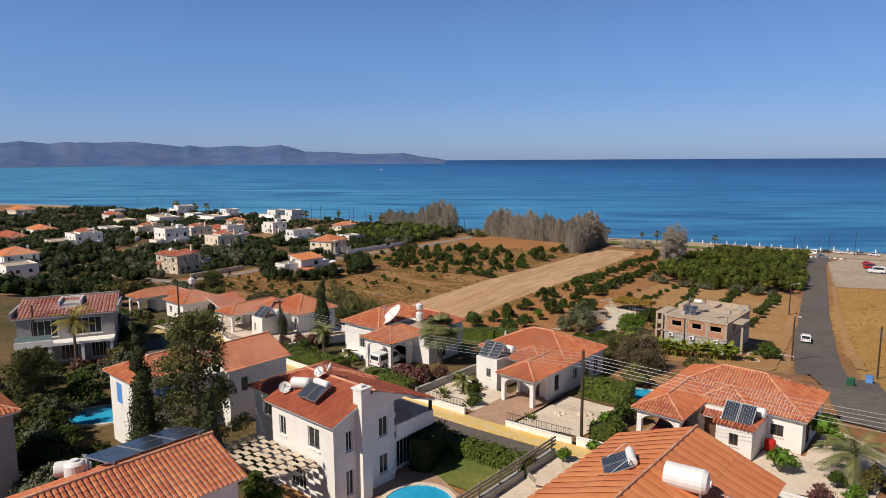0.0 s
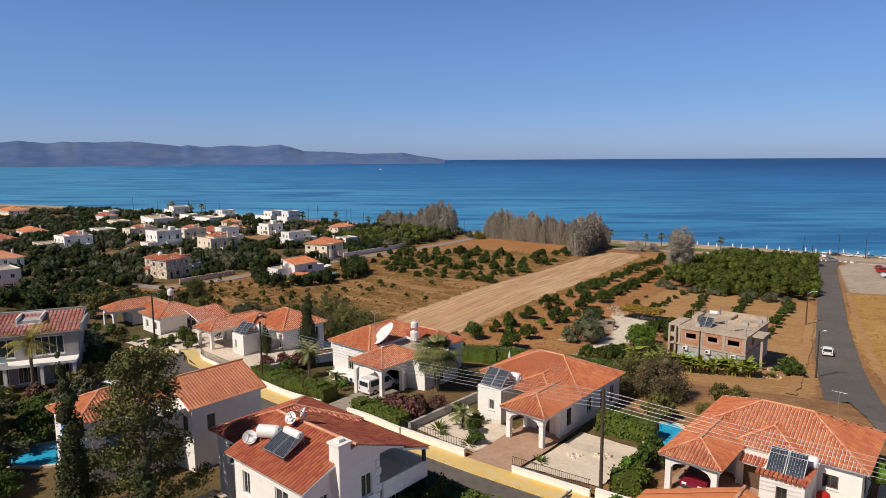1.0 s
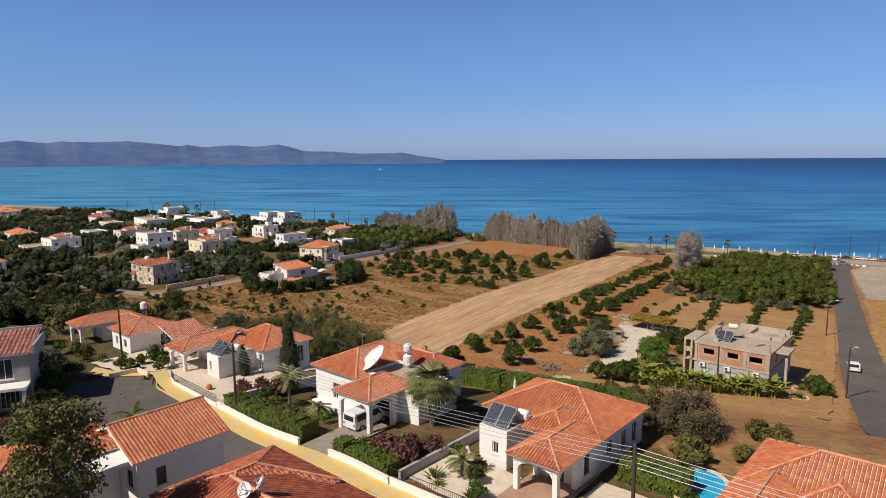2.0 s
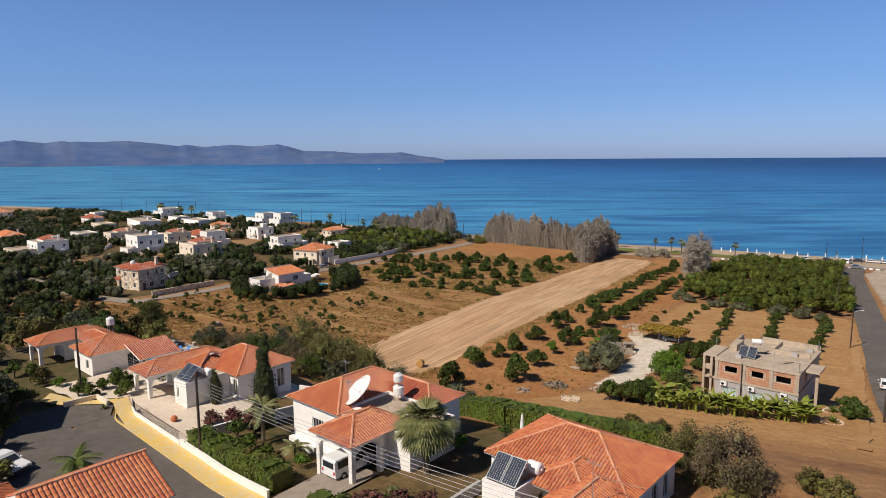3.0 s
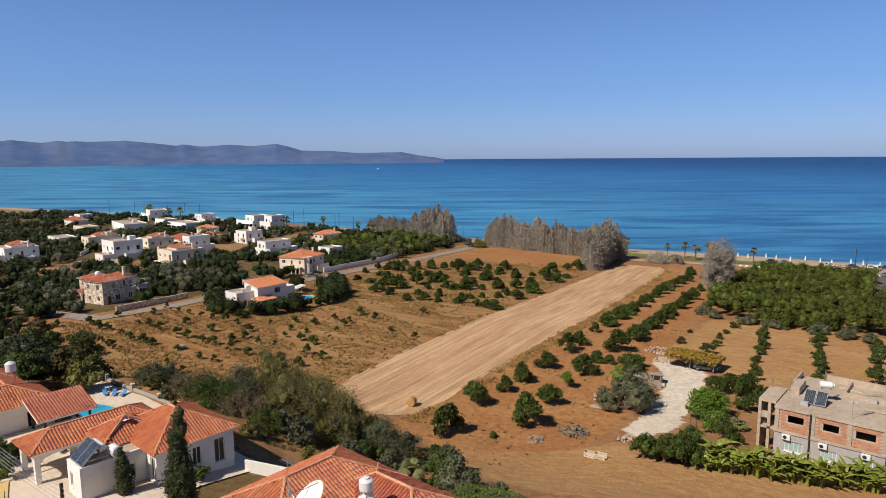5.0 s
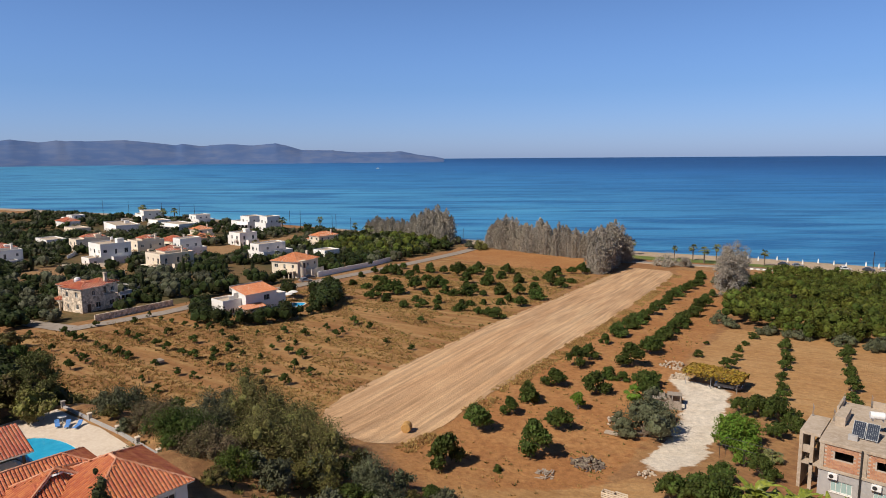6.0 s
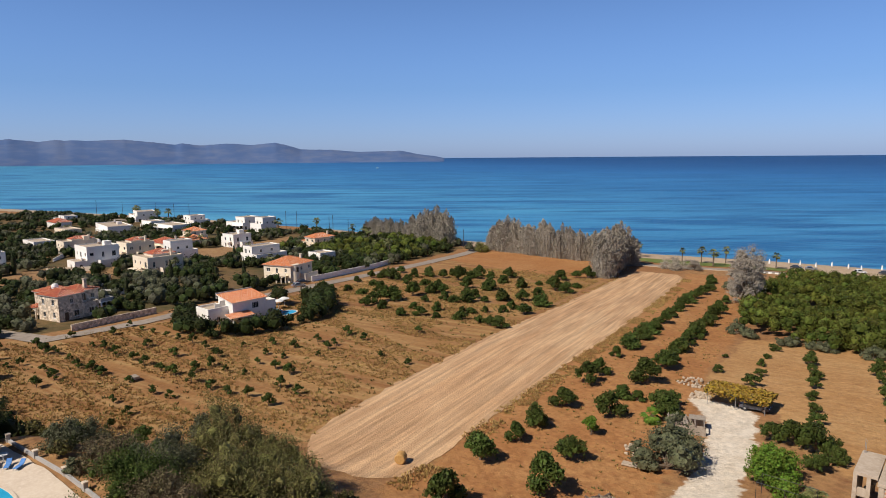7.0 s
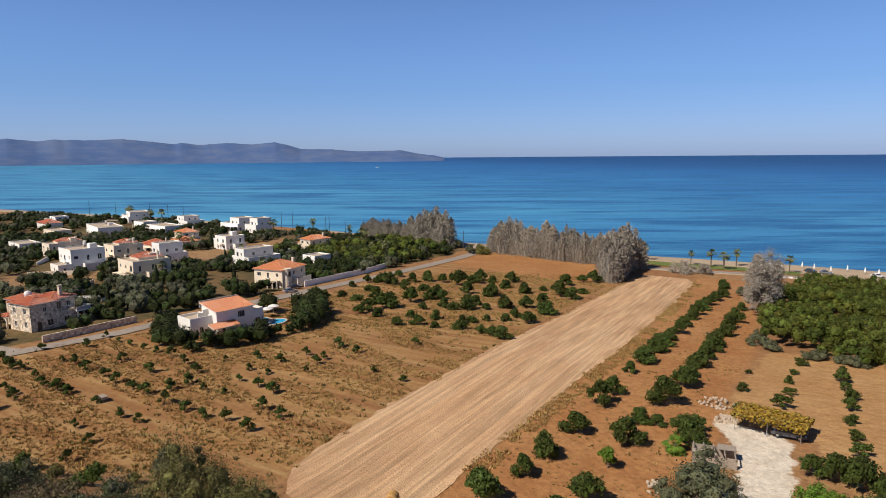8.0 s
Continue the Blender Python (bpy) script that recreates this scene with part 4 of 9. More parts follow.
# A: villa with an arched carport and a flat-roofed block
zA = 12.0
A = house("white villa with terracotta hip roof and arched carport by gravel yard")
shell(A, -43.0, -32.2, 56.4, 64.6, zA, 15.0, {"s": [(3.2, 0.9, 1.2, 1.2)], "e": [(2.0, 0.9, 1.0, 1.3), (4.6, 0.4, 1.0, 1.8), (6.6, 0.4, 1.0, 1.8)]})
shell(A, -36.0, -32.2, 53.4, 56.38, zA, 15.0, {"s": [(1.8, 0.0, 1.4, 2.1, "door")], "e": [(1.2, 0.8, 0.9, 1.6)]}, frame=M_BROWNFRAME)
arcade(A, -36.0, -32.2, 50.2, 53.38, zA, 14.98, "se")
shell(A, -40.7, -38.0, 52.2, 56.38, zA, 15.0, {"s": [(1.6, 1.2, 0.6, 1.0)], "e": [(3.2, 0.9, 0.7, 1.0)]})
flat_top(A, -40.7, -38.0, 52.2, 56.38, 15.0, 0.3)
roof(A, -43.0, -32.2, 56.4, 64.6, 15.0, 0.44)
roof(A, -36.0, -32.2, 50.2, 58.0, 15.0, 0.44, axis="y")
roof(A, -38.6, -34.0, 54.4, 60.0, 15.02, 0.44, 0.2, axis="y")
plinth(A, -43.0, -32.2, 56.4, 64.6, zA)

# B: villa with a car under its arched porch
zB = 12.0
B = house("white single-storey villa with terracotta hip roof, open porch and solar heater")
shell(B, -21.8, -10.3, 56.4, 64.3, zB, 15.0, {"s": [(9.6, 1.1, 1.0, 1.0)], "e": [(2.2, 0.2, 1.6, 2.2), (5.5, 0.9, 1.2, 1.2)]}, frame=M_BROWNFRAME)
arcade(B, -21.8, -18.1, 50.4, 56.38, zB, 14.98, "sew")
shell(B, -18.08, -15.8, 54.8, 56.38, zB, 14.9, {"s": [(1.1, 0.0, 1.2, 2.2, "door")]}, frame=M_BROWNFRAME)
shell(B, -15.8, -13.0, 52.2, 56.38, zB, 14.5, {"s": [(1.4, 1.1, 0.7, 1.0)]}, frame=M_BROWNFRAME)
flat_top(B, -15.8, -13.0, 52.2, 56.38, 14.5, 0.3)
rim = Shape()
for i in range(11):
    rim.tube((-15.95 + i * 0.29, 52.0, 14.74), (-15.95 + i * 0.29, 52.5, 14.92), 0.13, 0.13, 6)
for i in range(14):
    rim.tube((-12.85, 52.1 + i * 0.29, 14.74), (-13.3, 52.1 + i * 0.29, 14.92), 0.13, 0.13, 6)
part("tile_rim", rim, M_TILE_RED, B)
roof(B, -21.8, -10.3, 56.4, 64.3, 15.0, 0.46)
roof(B, -21.8, -18.1, 50.4, 59.0, 15.0, 0.46, axis="y")
roof(B, -18.6, -14.0, 55.4, 61.0, 15.02, 0.46, 0.2, axis="y")
porch = Shape()
por_t, por_d = Shape(), Shape()
tile_slope(por_t, por_d, Vector((-17.7, 54.0, 14.35)), Vector((1, 0, 0)), Vector((0, 1, 0.35)).normalized(), 1.9, 1.5, 0, 0)
pr = part("porch_roof", por_d, M_WHITE, B)
tagged(part("roof_tiles", por_t, M_TILE_RED, pr), kind="stuff")

# C: villa with a carport wing and a flat-roofed block, beyond the street
zC = 10.1
C = house("white villa with terracotta roof, carport wing and flat-roofed block")
shell(C, -86.0, -77.9, 56.3, 63.3, zC, 13.1, {"s": [(7.4, 0.4, 0.8, 2.0)], "e": [(3.5, 0.7, 0.8, 1.6), (5.6, 0.2, 1.0, 2.2)]})
arcade(C, -89.3, -85.5, 49.8, 54.0, zC, 13.08, "sew")
shell(C, -89.3, -85.5, 54.02, 58.0, zC, 13.08, {"s": [(2.6, 0.0, 1.4, 2.2, "door")]}, frame=M_BROWNFRAME)
shell(C, -82.4, -79.7, 51.2, 56.28, zC, 12.9, {"s": [(0.8, 1.0, 0.5, 1.2)], "e": [(3.8, 0.8, 0.8, 1.2)]})
flat_top(C, -82.4, -79.7, 51.2, 56.28, 12.9, 0.25)
roof(C, -86.0, -77.9, 56.3, 63.3, 13.1, 0.5)
roof(C, -89.3, -85.5, 49.8, 60.0, 13.1, 0.46, axis="y")
roof(C, -86.4, -82.0, 53.6, 59.6, 13.12, 0.46, 0.2, axis="x")
plinth(C, -86.0, -77.9, 56.3, 63.3, zC)

# D: villa with the great dish
zD = 11.3
D = house("white villa with terracotta roofs, arched garage and large satellite dish")
shell(D, -63.9, -52.2, 53.6, 63.8, zD, 15.0, {"s": [(3.6, 0.7, 1.6, 1.7), (9.6, 0.0, 3.2, 2.3, "hole")], "e": [(8.0, 0.9, 1.0, 1.2)]})
arcade(D, -56.2, -51.8, 50.2, 53.58, zD, 14.98, "se")
shell(D, -52.18, -49.6, 54.4, 60.0, zD, 14.6, {"e": [(2.6, 0.9, 1.2, 1.2)]})
flat_top(D, -52.15, -49.6, 54.4, 60.0, 14.6, 0.3)
flat_top(D, -57.3, -52.0, 55.0, 59.6, 15.05, 0.3)
roof(D, -63.9, -57.4, 53.6, 63.8, 15.0, 0.46, tile=M_TILE)
roof(D, -59.5, -52.2, 59.7, 63.8, 15.0, 0.46, tile=M_TILE_RED, axis="x")
roof(D, -56.2, -51.8, 50.2, 56.2, 15.0, 0.46, axis="y")
plinth(D, -63.9, -52.2, 52.9, 62.8, zD)

# E: two-storey house with chimney, rear veranda and a pergola in front
zE = 12.0
E = house("white two-storey house with dark red tiled roof and chimney")
shell(E, -40.0, -32.8, 26.2, 32.0, zE, 18.3, {"s": [(1.3, 3.9, 0.8, 1.5), (5.0, 3.9, 1.3, 1.6), (3.0, 0.3, 1.8, 2.1)], "e": [(1.4, 3.9, 0.6, 1.5), (4.7, 3.9, 0.9, 1.5), (1.4, 0.6, 0.7, 1.9), (4.7, 1.0, 0.9, 1.5)]})
shell(E, -45.2, -40.02, 28.0, 35.5, zE, 17.7, {"s": [(1.8, 3.6, 1.0, 1.5)]})
shell(E, -40.0, -33.6, 32.02, 35.6, zE, 15.2, {"e": [(1.8, 0.3, 1.6, 2.2)]})
part("terrace_slab", Shape().box(-40.0, 32.02, 15.2, -32.6, 36.2, 15.4).box(-32.75, 32.1, 15.4, -32.6, 36.2, 16.4).box(-40.0, 36.05, 15.4, -32.75, 36.2, 16.4), M_WHITE, E)
part("veranda_post", Shape().box(-32.75, 35.8, 16.4, -32.55, 36.0, 17.3), M_WOOD, E)
roof(E, -40.0, -32.8, 26.2, 33.4, 18.3, 0.37, 0.4, M_TILE_RED, "gable", "x")
ev_t, ev_d = Shape(), Shape()
tile_slope(ev_t, ev_d, Vector((-32.4, 36.2, 17.35)), Vector((-1, 0, 0)), Vector((0, -1, 0.34)).normalized(), 7.8, 2.6, 0, 0)
ev = part("veranda_roof", ev_d, M_WHITE, E)
tagged(part("roof_tiles", ev_t, M_TILE_RED, ev), kind="stuff")
roof(E, -45.2, -39.0, 28.0, 35.5, 17.7, 0.36, 0.4, M_TILE_RED)
chimney(E, -32.5, 28.6, 12.0, 20.3, 0.9)
for k in range(11):
    q = Shape()
    for x, y in ((-32.86, 31.6),):
        w = 0.5 if k % 2 else 0.34
        q.box(x - w + 0.12, y, zE + 0.05 + k * 0.55, x + 0.12, y + w, zE + 0.5 + k * 0.55, 0.02)
    part("corner_stone", q, M_WHITE, E)

# F: two-storey house with panels on its roof, seen from behind its gable
zF = 13.2
Fh = house("two-storey white house with weathered terracotta roof and photovoltaic panels")
shell(Fh, -34.4, -28.3, 6.0, 16.3, zF, 20.1, {"e": [(7.5, 3.6, 1.0, 1.4), (8.4, 0.3, 1.6, 2.1)], "n": [(2.0, 3.6, 1.0, 1.4)]})
roof(Fh, -34.4, -28.3, 6.0, 16.3, 20.1, 0.38, 0.4, M_TILE, "gable", "y")
shell(Fh, -38.2, -34.42, 5.0, 13.2, zF, 18.4, {"n": [(2.0, 3.2, 1.0, 1.4)]})
roof(Fh, -38.2, -34.4, 5.0, 13.2, 18.4, 0.42, 0.3, M_TILE, "hip", "y")

# G: house with the smooth orange roof
zG = 12.0
Gh = house("white house with smooth bright orange gable roof and solar heaters")
shell(Gh, -20.2, -9.3, 30.0, 44.0, zG, 15.0, {"e": [(4.0, 0.9, 1.2, 1.3), (10.0, 0.9, 1.2, 1.3)], "n": [(5.0, 0.9, 1.2, 1.3)]})
roof(Gh, -20.2, -9.3, 30.0, 44.0, 15.0, 0.38, 0.45, M_TILE_ORANGE, "gable", "y", big="sheet")

# H: two-storey house with blue shutters behind the pine
zH = 10.8
H = house("two-storey white house with blue shutters and terracotta hip roofs")
shell(H, -59.6, -54.6, 22.2, 29.5, zH, 17.4, {"s": [(1.9, 3.9, 1.1, 1.9)], "e": [(2.4, 3.9, 1.1, 1.9)]}, shutter=M_BLUE)
shell(H, -58.6, -51.8, 29.52, 35.8, zH, 17.1, {"e": [(1.6, 4.0, 0.7, 1.3)], "s": [(5.6, 4.0, 0.9, 1.3)]}, frame=M_BROWNFRAME)
part("roof_terrace", Shape().box(-55.2, 27.2, 16.9, -52.0, 29.5, 17.15), M_WHITE, H)
roof(H, -59.6, -54.6, 22.2, 29.5, 17.4, 0.42)
roof(H, -58.6, -51.8, 29.5, 35.8, 17.1, 0.42, 0.4, M_TILE, "gable", "y")

# K: corner of a house beside the pool garden
K = house("white house with terracotta roof beside the garden")
shell(K, -58.6, -49.4, 5.0, 12.0, 12.6, 19.4, {"n": [(3, 3.8, 1.0, 1.4)], "e": [(3.5, 3.8, 1.1, 1.4)]}, mat=M_GREYWALL)
roof(K, -58.6, -49.4, 5.0, 12.0, 19.4, 0.42)

# J: villa beyond the turning place
zJ = 10.0
J = house("white villa with two terracotta hip-roofed wings and arched porch")
shell(J, -104.4, -98.6, 48.8, 55.4, zJ, 13.0, {"s": [(1.5, 0.9, 0.8, 1.2), (4.2, 0.9, 0.9, 1.2)], "e": [(5.0, 0.5, 1.5, 1.7)]})
shell(J, -112.4, -108.4, 49.4, 54.6, zJ, 13.0, {"e": [(2.0, 0.6, 1.2, 1.8)]})
shell(J, -108.38, -104.42, 51.5, 55.0, zJ, 12.9, {"s": [(2.0, 0.0, 1.5, 2.2, "door")]}, frame=M_BROWNFRAME)
arcade(J, -112.4, -108.4, 46.0, 49.38, zJ, 12.98, "se")
roof(J, -104.4, -98.6, 48.8, 55.4, 13.0, 0.42)
roof(J, -112.4, -108.4, 46.0, 54.6, 13.0, 0.42)
roof(J, -110.0, -102.0, 50.8, 54.8, 13.02, 0.36, 0.2)
plinth(J, -112.4, -98.6, 48.8, 55.4, zJ)
for x in (-98.3, -94.7):
    part("post", Shape().box(x, 53.3, zJ - 0.6, x + 0.2, 53.5, 12.55), M_WOOD, J)
    part("post", Shape().box(x, 57.3, zJ - 0.9, x + 0.2, 57.5, 12.55), M_WOOD, J)
pt, pd = Shape(), Shape()
tile_slope(pt, pd, Vector((-94.2, 52.7, 12.35)), Vector((0, 1, 0)), Vector((-1, 0, 0.3)).normalized(), 5.4, 4.4, 0, 0)
pv = part("veranda_roof", pd, M_WHITE, J)
tagged(part("roof_tiles", pt, M_TILE_RED, pv), kind="stuff")

# I: turned modern house with red sheet roof and balcony
zI = 10.3
I_M = pose(-89.6, 22.6, 0, 0, 0, 63.5)
Ih = thing("house", "grey-white two-storey house with sloping red sheet roof and glazed balcony", "house", I_M)
shell(Ih, 0, 11.0, 2.2, 10.5, zI, 16.6, {"s": [(2.6, 0.4, 2.2, 2.2), (5.6, 0.4, 2.0, 2.2), (9.0, 0.4, 1.8, 2.2), (3.0, 3.6, 3.0, 2.2), (8.0, 3.6, 3.0, 2.2)]}, mat=M_GREYPAINT)
part("balcony", Shape().box(0, 0, 13.2, 11.0, 2.18, 13.5).box(0, 0, 13.5, 4.2, 0.12, 14.0), M_WHITE, Ih)
part("balustrade", Shape().box(0.1, 0.14, 14.0, 4.1, 0.17, 14.7), M_CURTAIN, Ih)
for x in (0.1, 3.6, 7.2, 10.5):
    part("post", Shape().box(x, 0.1, zI - 0.5, x + 0.35, 0.45, 13.2), M_WHITE, Ih)
it, idk = Shape(), Shape()
tile_slope(it, idk, Vector((-0.3, 1.9, 16.6)), Vector((1, 0, 0)), Vector((0, 1, 0.2)).normalized(), 11.6, 6.5, 0, 0, 0.42, 0.9)
ir = part("roof", idk, M_WHITE, Ih)
tagged(part("roof_tiles", it, M_TILE_PALE, ir), kind="stuff")
part("roof_terrace", Shape().box(4.4, 4.4, 16.8, 4.55, 7.8, 18.05).box(6.9, 4.4, 16.8, 7.05, 7.8, 18.05).box(4.55, 7.65, 16.8, 6.9, 7.8, 18.05).box(4.55, 4.4, 16.8, 6.9, 4.55, 17.3), M_WHITE, Ih)
part("terrace_floor", Shape().box(4.56, 4.56, 17.3, 6.89, 7.64, 17.62), M_GREYWALL, Ih)
part("parapet", Shape().box(-0.35, 8.2, 16.6, 11.4, 8.5, 18.1).box(11.35, 2.0, 16.4, 11.65, 8.2, 17.4).box(-0.65, 2.0, 16.4, -0.35, 8.2, 17.4), M_GREYPAINT, Ih)


# ---- unfinished building ----
zU = 0.3
U = thing("unfinished_building", "unfinished two-storey concrete building with brick panels and grey render", "building")
ux0, ux1, uy0, uy1 = -46.0, -34.6, 117.6, 131.5
shell(U, ux0, ux1, uy0, uy1, zU, zU + 3.1, {"s": [(2.2, 0.75, 2.0, 1.3), (5.9, 0.75, 1.7, 1.3), (9.4, 0.75, 1.8, 1.3)]}, mat=M_GREYWALL, pane=M_CURTAIN)
shell(U, ux0 + 0.05, ux1 - 0.05, uy0 + 0.05, uy1 - 0.05, zU + 3.1, zU + 6.0, {"s": [(2.2, 1.25, 1.7, 0.95, "hole"), (5.9, 1.25, 1.6, 0.95, "hole"), (9.35, 1.25, 1.9, 0.95, "hole")], "e": [(4.5, 0.9, 1.2, 1.2, "hole")]}, mat=M_MORTAR)
for z in (zU + 2.95, zU + 5.9):
    part("slab", Shape().box(ux0 - 0.12, uy0 - 0.12, z, ux1 + 0.12, uy1 + 0.12, z + 0.3, 0.02), M_CONCRETE, U)
for x in (ux0, -42.1, -38.35, ux1 - 0.4):
    part("column", Shape().box(x - 0.02, uy0 - 0.06, zU + 3.25, x + 0.42, uy0 + 0.3, zU + 5.9), M_CONCRETE, U)
part("parapet", Shape().box(ux0 - 0.1, uy0 + 9.5, zU + 6.2, ux0 + 0.15, uy1, zU + 6.9).box(-43.2, uy1 - 0.15, zU + 6.2, ux1, uy1 + 0.1, zU + 7.0), M_CONCRETE, U)
part("stair_head", Shape().box(-45.6, 123.0, zU + 6.2, -44.6, 126.8, zU + 7.2), M_CONCRETE, U)
for k, (x, y, r, w) in enumerate(((-38.5, 127.5, 20, 3.0), (-37.6, 128.4, 35, 2.6), (-39.8, 129.0, -10, 2.8), (-41.0, 125.2, 80, 2.2), (-36.4, 122.6, 5, 2.4), (-37.0, 121.6, 60, 1.8))):
    b = part("loose_plank", Shape().box(-w / 2, -0.13, 0, w / 2, 0.13, 0.07), M_BEAM if k % 2 else M_BOARD, U)
    b.matrix_basis = pose(x, y, zU + 6.2 + 0.02 * k, 0, 0, r)
for x, y in ((-36.2, 129.6), (-37.5, 125.6), (-43.8, 119.4)):
    part("block_stack", Shape().box(x, y, zU + 6.2, x + 0.9, y + 0.5, zU + 6.75, 0.02), M_GREYWALL, U)
part("low_wall", Shape().box(-40.2, 126.2, zU + 6.2, -35.0, 126.4, zU + 6.75).box(-40.2, 126.4, zU + 6.2, -40.0, 131.3, zU + 6.75), M_CONCRETE, U)
part("downpipe", Shape().tube((-42.15, uy0 - 0.16, zU), (-42.15, uy0 - 0.16, zU + 6.1), 0.09), M_IRON, U)
# stair tower at its west side, with open landings
part("stair_tower", Shape().box(-48.2, 118.6, zU - 0.3, -47.85, 123.0, zU + 6.0).box(-47.1, 118.6, zU - 0.3, -46.75, 119.0, zU + 6.0).box(-47.1, 122.6, zU - 0.3, -46.75, 123.0, zU + 6.0)
     .box(-47.84, 118.6, zU + 2.6, -46.2, 123.0, zU + 2.85).box(-48.2, 118.6, zU + 6.0, -46.2, 124.4, zU + 6.3).box(-47.84, 118.7, zU + 3.9, -47.12, 119.0, zU + 4.7), M_CONCRETE, U)
for i in range(9):
    part("step", Shape().box(-47.8 + i * 0.17, 119.4, zU + 2.85 + i * 0.33, -47.6 + i * 0.17, 122.4, zU + 3.05 + i * 0.33), M_CONCRETE, U)
part("side_frame", Shape().box(-33.2, 121.0, zU - 0.5, -32.8, 121.4, zU + 5.7).box(-34.45, 120.4, zU + 5.7, -32.6, 124.5, zU + 5.95), M_CONCRETE, U)
for x, y in ((ux0 + 0.1, 130), (ux0 + 0.1, 124), (ux1 - 0.3, 131.3), (-43.2, 131.3), (ux1 - 0.2, 118), (-48.0, 123.9)):
    for i in range(4):
        part("reinforcing_bar", Shape().tube((x + 0.1 * (i % 2), y - 0.1 * (i // 2), zU + 6.1), (x + 0.1 * (i % 2) + 0.03, y - 0.1 * (i // 2), zU + 7.4 + 0.2 * (i % 3)), 0.02, 0.02, 5), M_WIRE, U)
for x in (-45.2, -41.3, -37.0):
    u = thing("air_conditioner", "white outdoor air-conditioning unit on a wall", "air conditioner", pose(x + 0.6, uy0 - 0.32, zU + 2.25), "air conditioners on the unfinished building")
    part("casing", Shape().box(-0.45, -0.02, 0, 0.45, 0.3, 0.62, 0.03), M_TANK, u)
    part("fan_grille", Shape().lathe([(0.22, 0), (0.22, 0.03), (0.08, 0.04)], 14, pose(-0.12, -0.02, 0.31, 90)), M_IRON, u)
    part("bracket", Shape().box(-0.4, 0.0, -0.06, -0.34, 0.34, 0.0).box(0.34, 0.0, -0.06, 0.4, 0.34, 0.0), M_STEEL, u)


# bricks of the upper storey, laid in panels
brick_mesh = Shape().box(-0.195, -0.035, -0.095, 0.195, 0.0, 0.095, 0.01).mesh("brick", M_BRICK)
walls_U = U
holes = ((-44.65, -42.95), (-40.9, -39.3), (-37.6, -35.7))
panels = ((-45.55, -42.2), (-41.6, -38.4), (-37.9, -35.05))
BRICKS = []
for (pa, pb), (ha, hb) in zip(panels, holes):
    for r in range(13):
        z = zU + 3.38 + r * 0.2
        n = int((pb - pa) / 0.41)
        for i in range(n + 1):
            x = pa + 0.2 + i * 0.41 - (0.2 if r % 2 else 0)
            if x + 0.2 > pb + 0.1 or x - 0.2 < pa - 0.1:
                continue
            if ha - 0.18 < x < hb + 0.18 and zU + 4.3 < z < zU + 5.35:
                continue
            BRICKS.append((x, uy0 + 0.045, z))

# ---- plants ----
LEAF_QUAD = np.array([(-0.5, 0, 0), (0, -0.28, 0.06), (0.5, 0, 0), (0, 0.28, 0.06)])


def leaf_cloud(rng, centres, radii, count, size, squash=1.0, flat=0.3, shape=LEAF_QUAD, fluff=0.0):
    """Leaves over the skins of a few lobes: arrays of points and faces. Leaves face outward with scatter."""
    centres, radii = np.asarray(centres, float), np.asarray(radii, float)
    pick = rng.choice(len(radii), count, p=radii ** 2 / (radii ** 2).sum())
    d = rng.normal(size=(count, 3))
    d /= np.linalg.norm(d, axis=1)[:, None]
    d[:, 2] = np.where(d[:, 2] < -0.55, -d[:, 2], d[:, 2])
    r = radii[pick] * (rng.uniform(0.72 - fluff, 1.06 + fluff, count) + 0.22 * rng.random(count) ** 4)
    p = centres[pick] + d * r[:, None] * np.array([1, 1, squash])
    n = d + rng.normal(scale=flat + 0.35, size=(count, 3))
    n /= np.linalg.norm(n, axis=1)[:, None]
    a = np.cross(n, rng.normal(size=(count, 3)))
    a /= np.linalg.norm(a, axis=1)[:, None]
    b = np.cross(n, a)
    s = size * rng.uniform(0.6, 1.35, count)
    k = len(shape)
    v = p[:, None, :] + s[:, None, None] * (shape[None, :, 0, None] * a[:, None, :] + shape[None, :, 1, None] * b[:, None, :] + shape[None, :, 2, None] * n[:, None, :])
    return v.reshape(-1, 3), k


def blob(rng, c, r, squash=0.9, amp=0.22, n=2):
    """A lumpy closed core for a lobe of foliage."""
    bm = bmesh.new()
    bmesh.ops.create_icosphere(bm, subdivisions=n, radius=1)
    off = rng.uniform(0, 50, 3)
    v = []
    for q in bm.verts:
        k = r * (1 + amp * noise.noise(Vector(off) + q.co * 1.8))
        v.append((c[0] + q.co.x * k, c[1] + q.co.y * k, c[2] + q.co.z * k * squash))
    f = [tuple(x.index for x in q.verts) for q in bm.faces]
    bm.free()
    return v, f


def crown(rng, centres, radii, count, size, squash=0.9, flat=0.3, core=0.72, fluff=0.0):
    s = Shape()
    for c, r in zip(centres, radii):
        s.add(*blob(rng, c, r * core, squash, n=1))
    v, k = leaf_cloud(rng, centres, radii, count, size, squash, flat, fluff=fluff)
    base = len(s.v)
    s.v += [tuple(p) for p in v]
    s.f += [tuple(base + i * k + j for j in range(k)) for i in range(len(v) // k)]
    return s


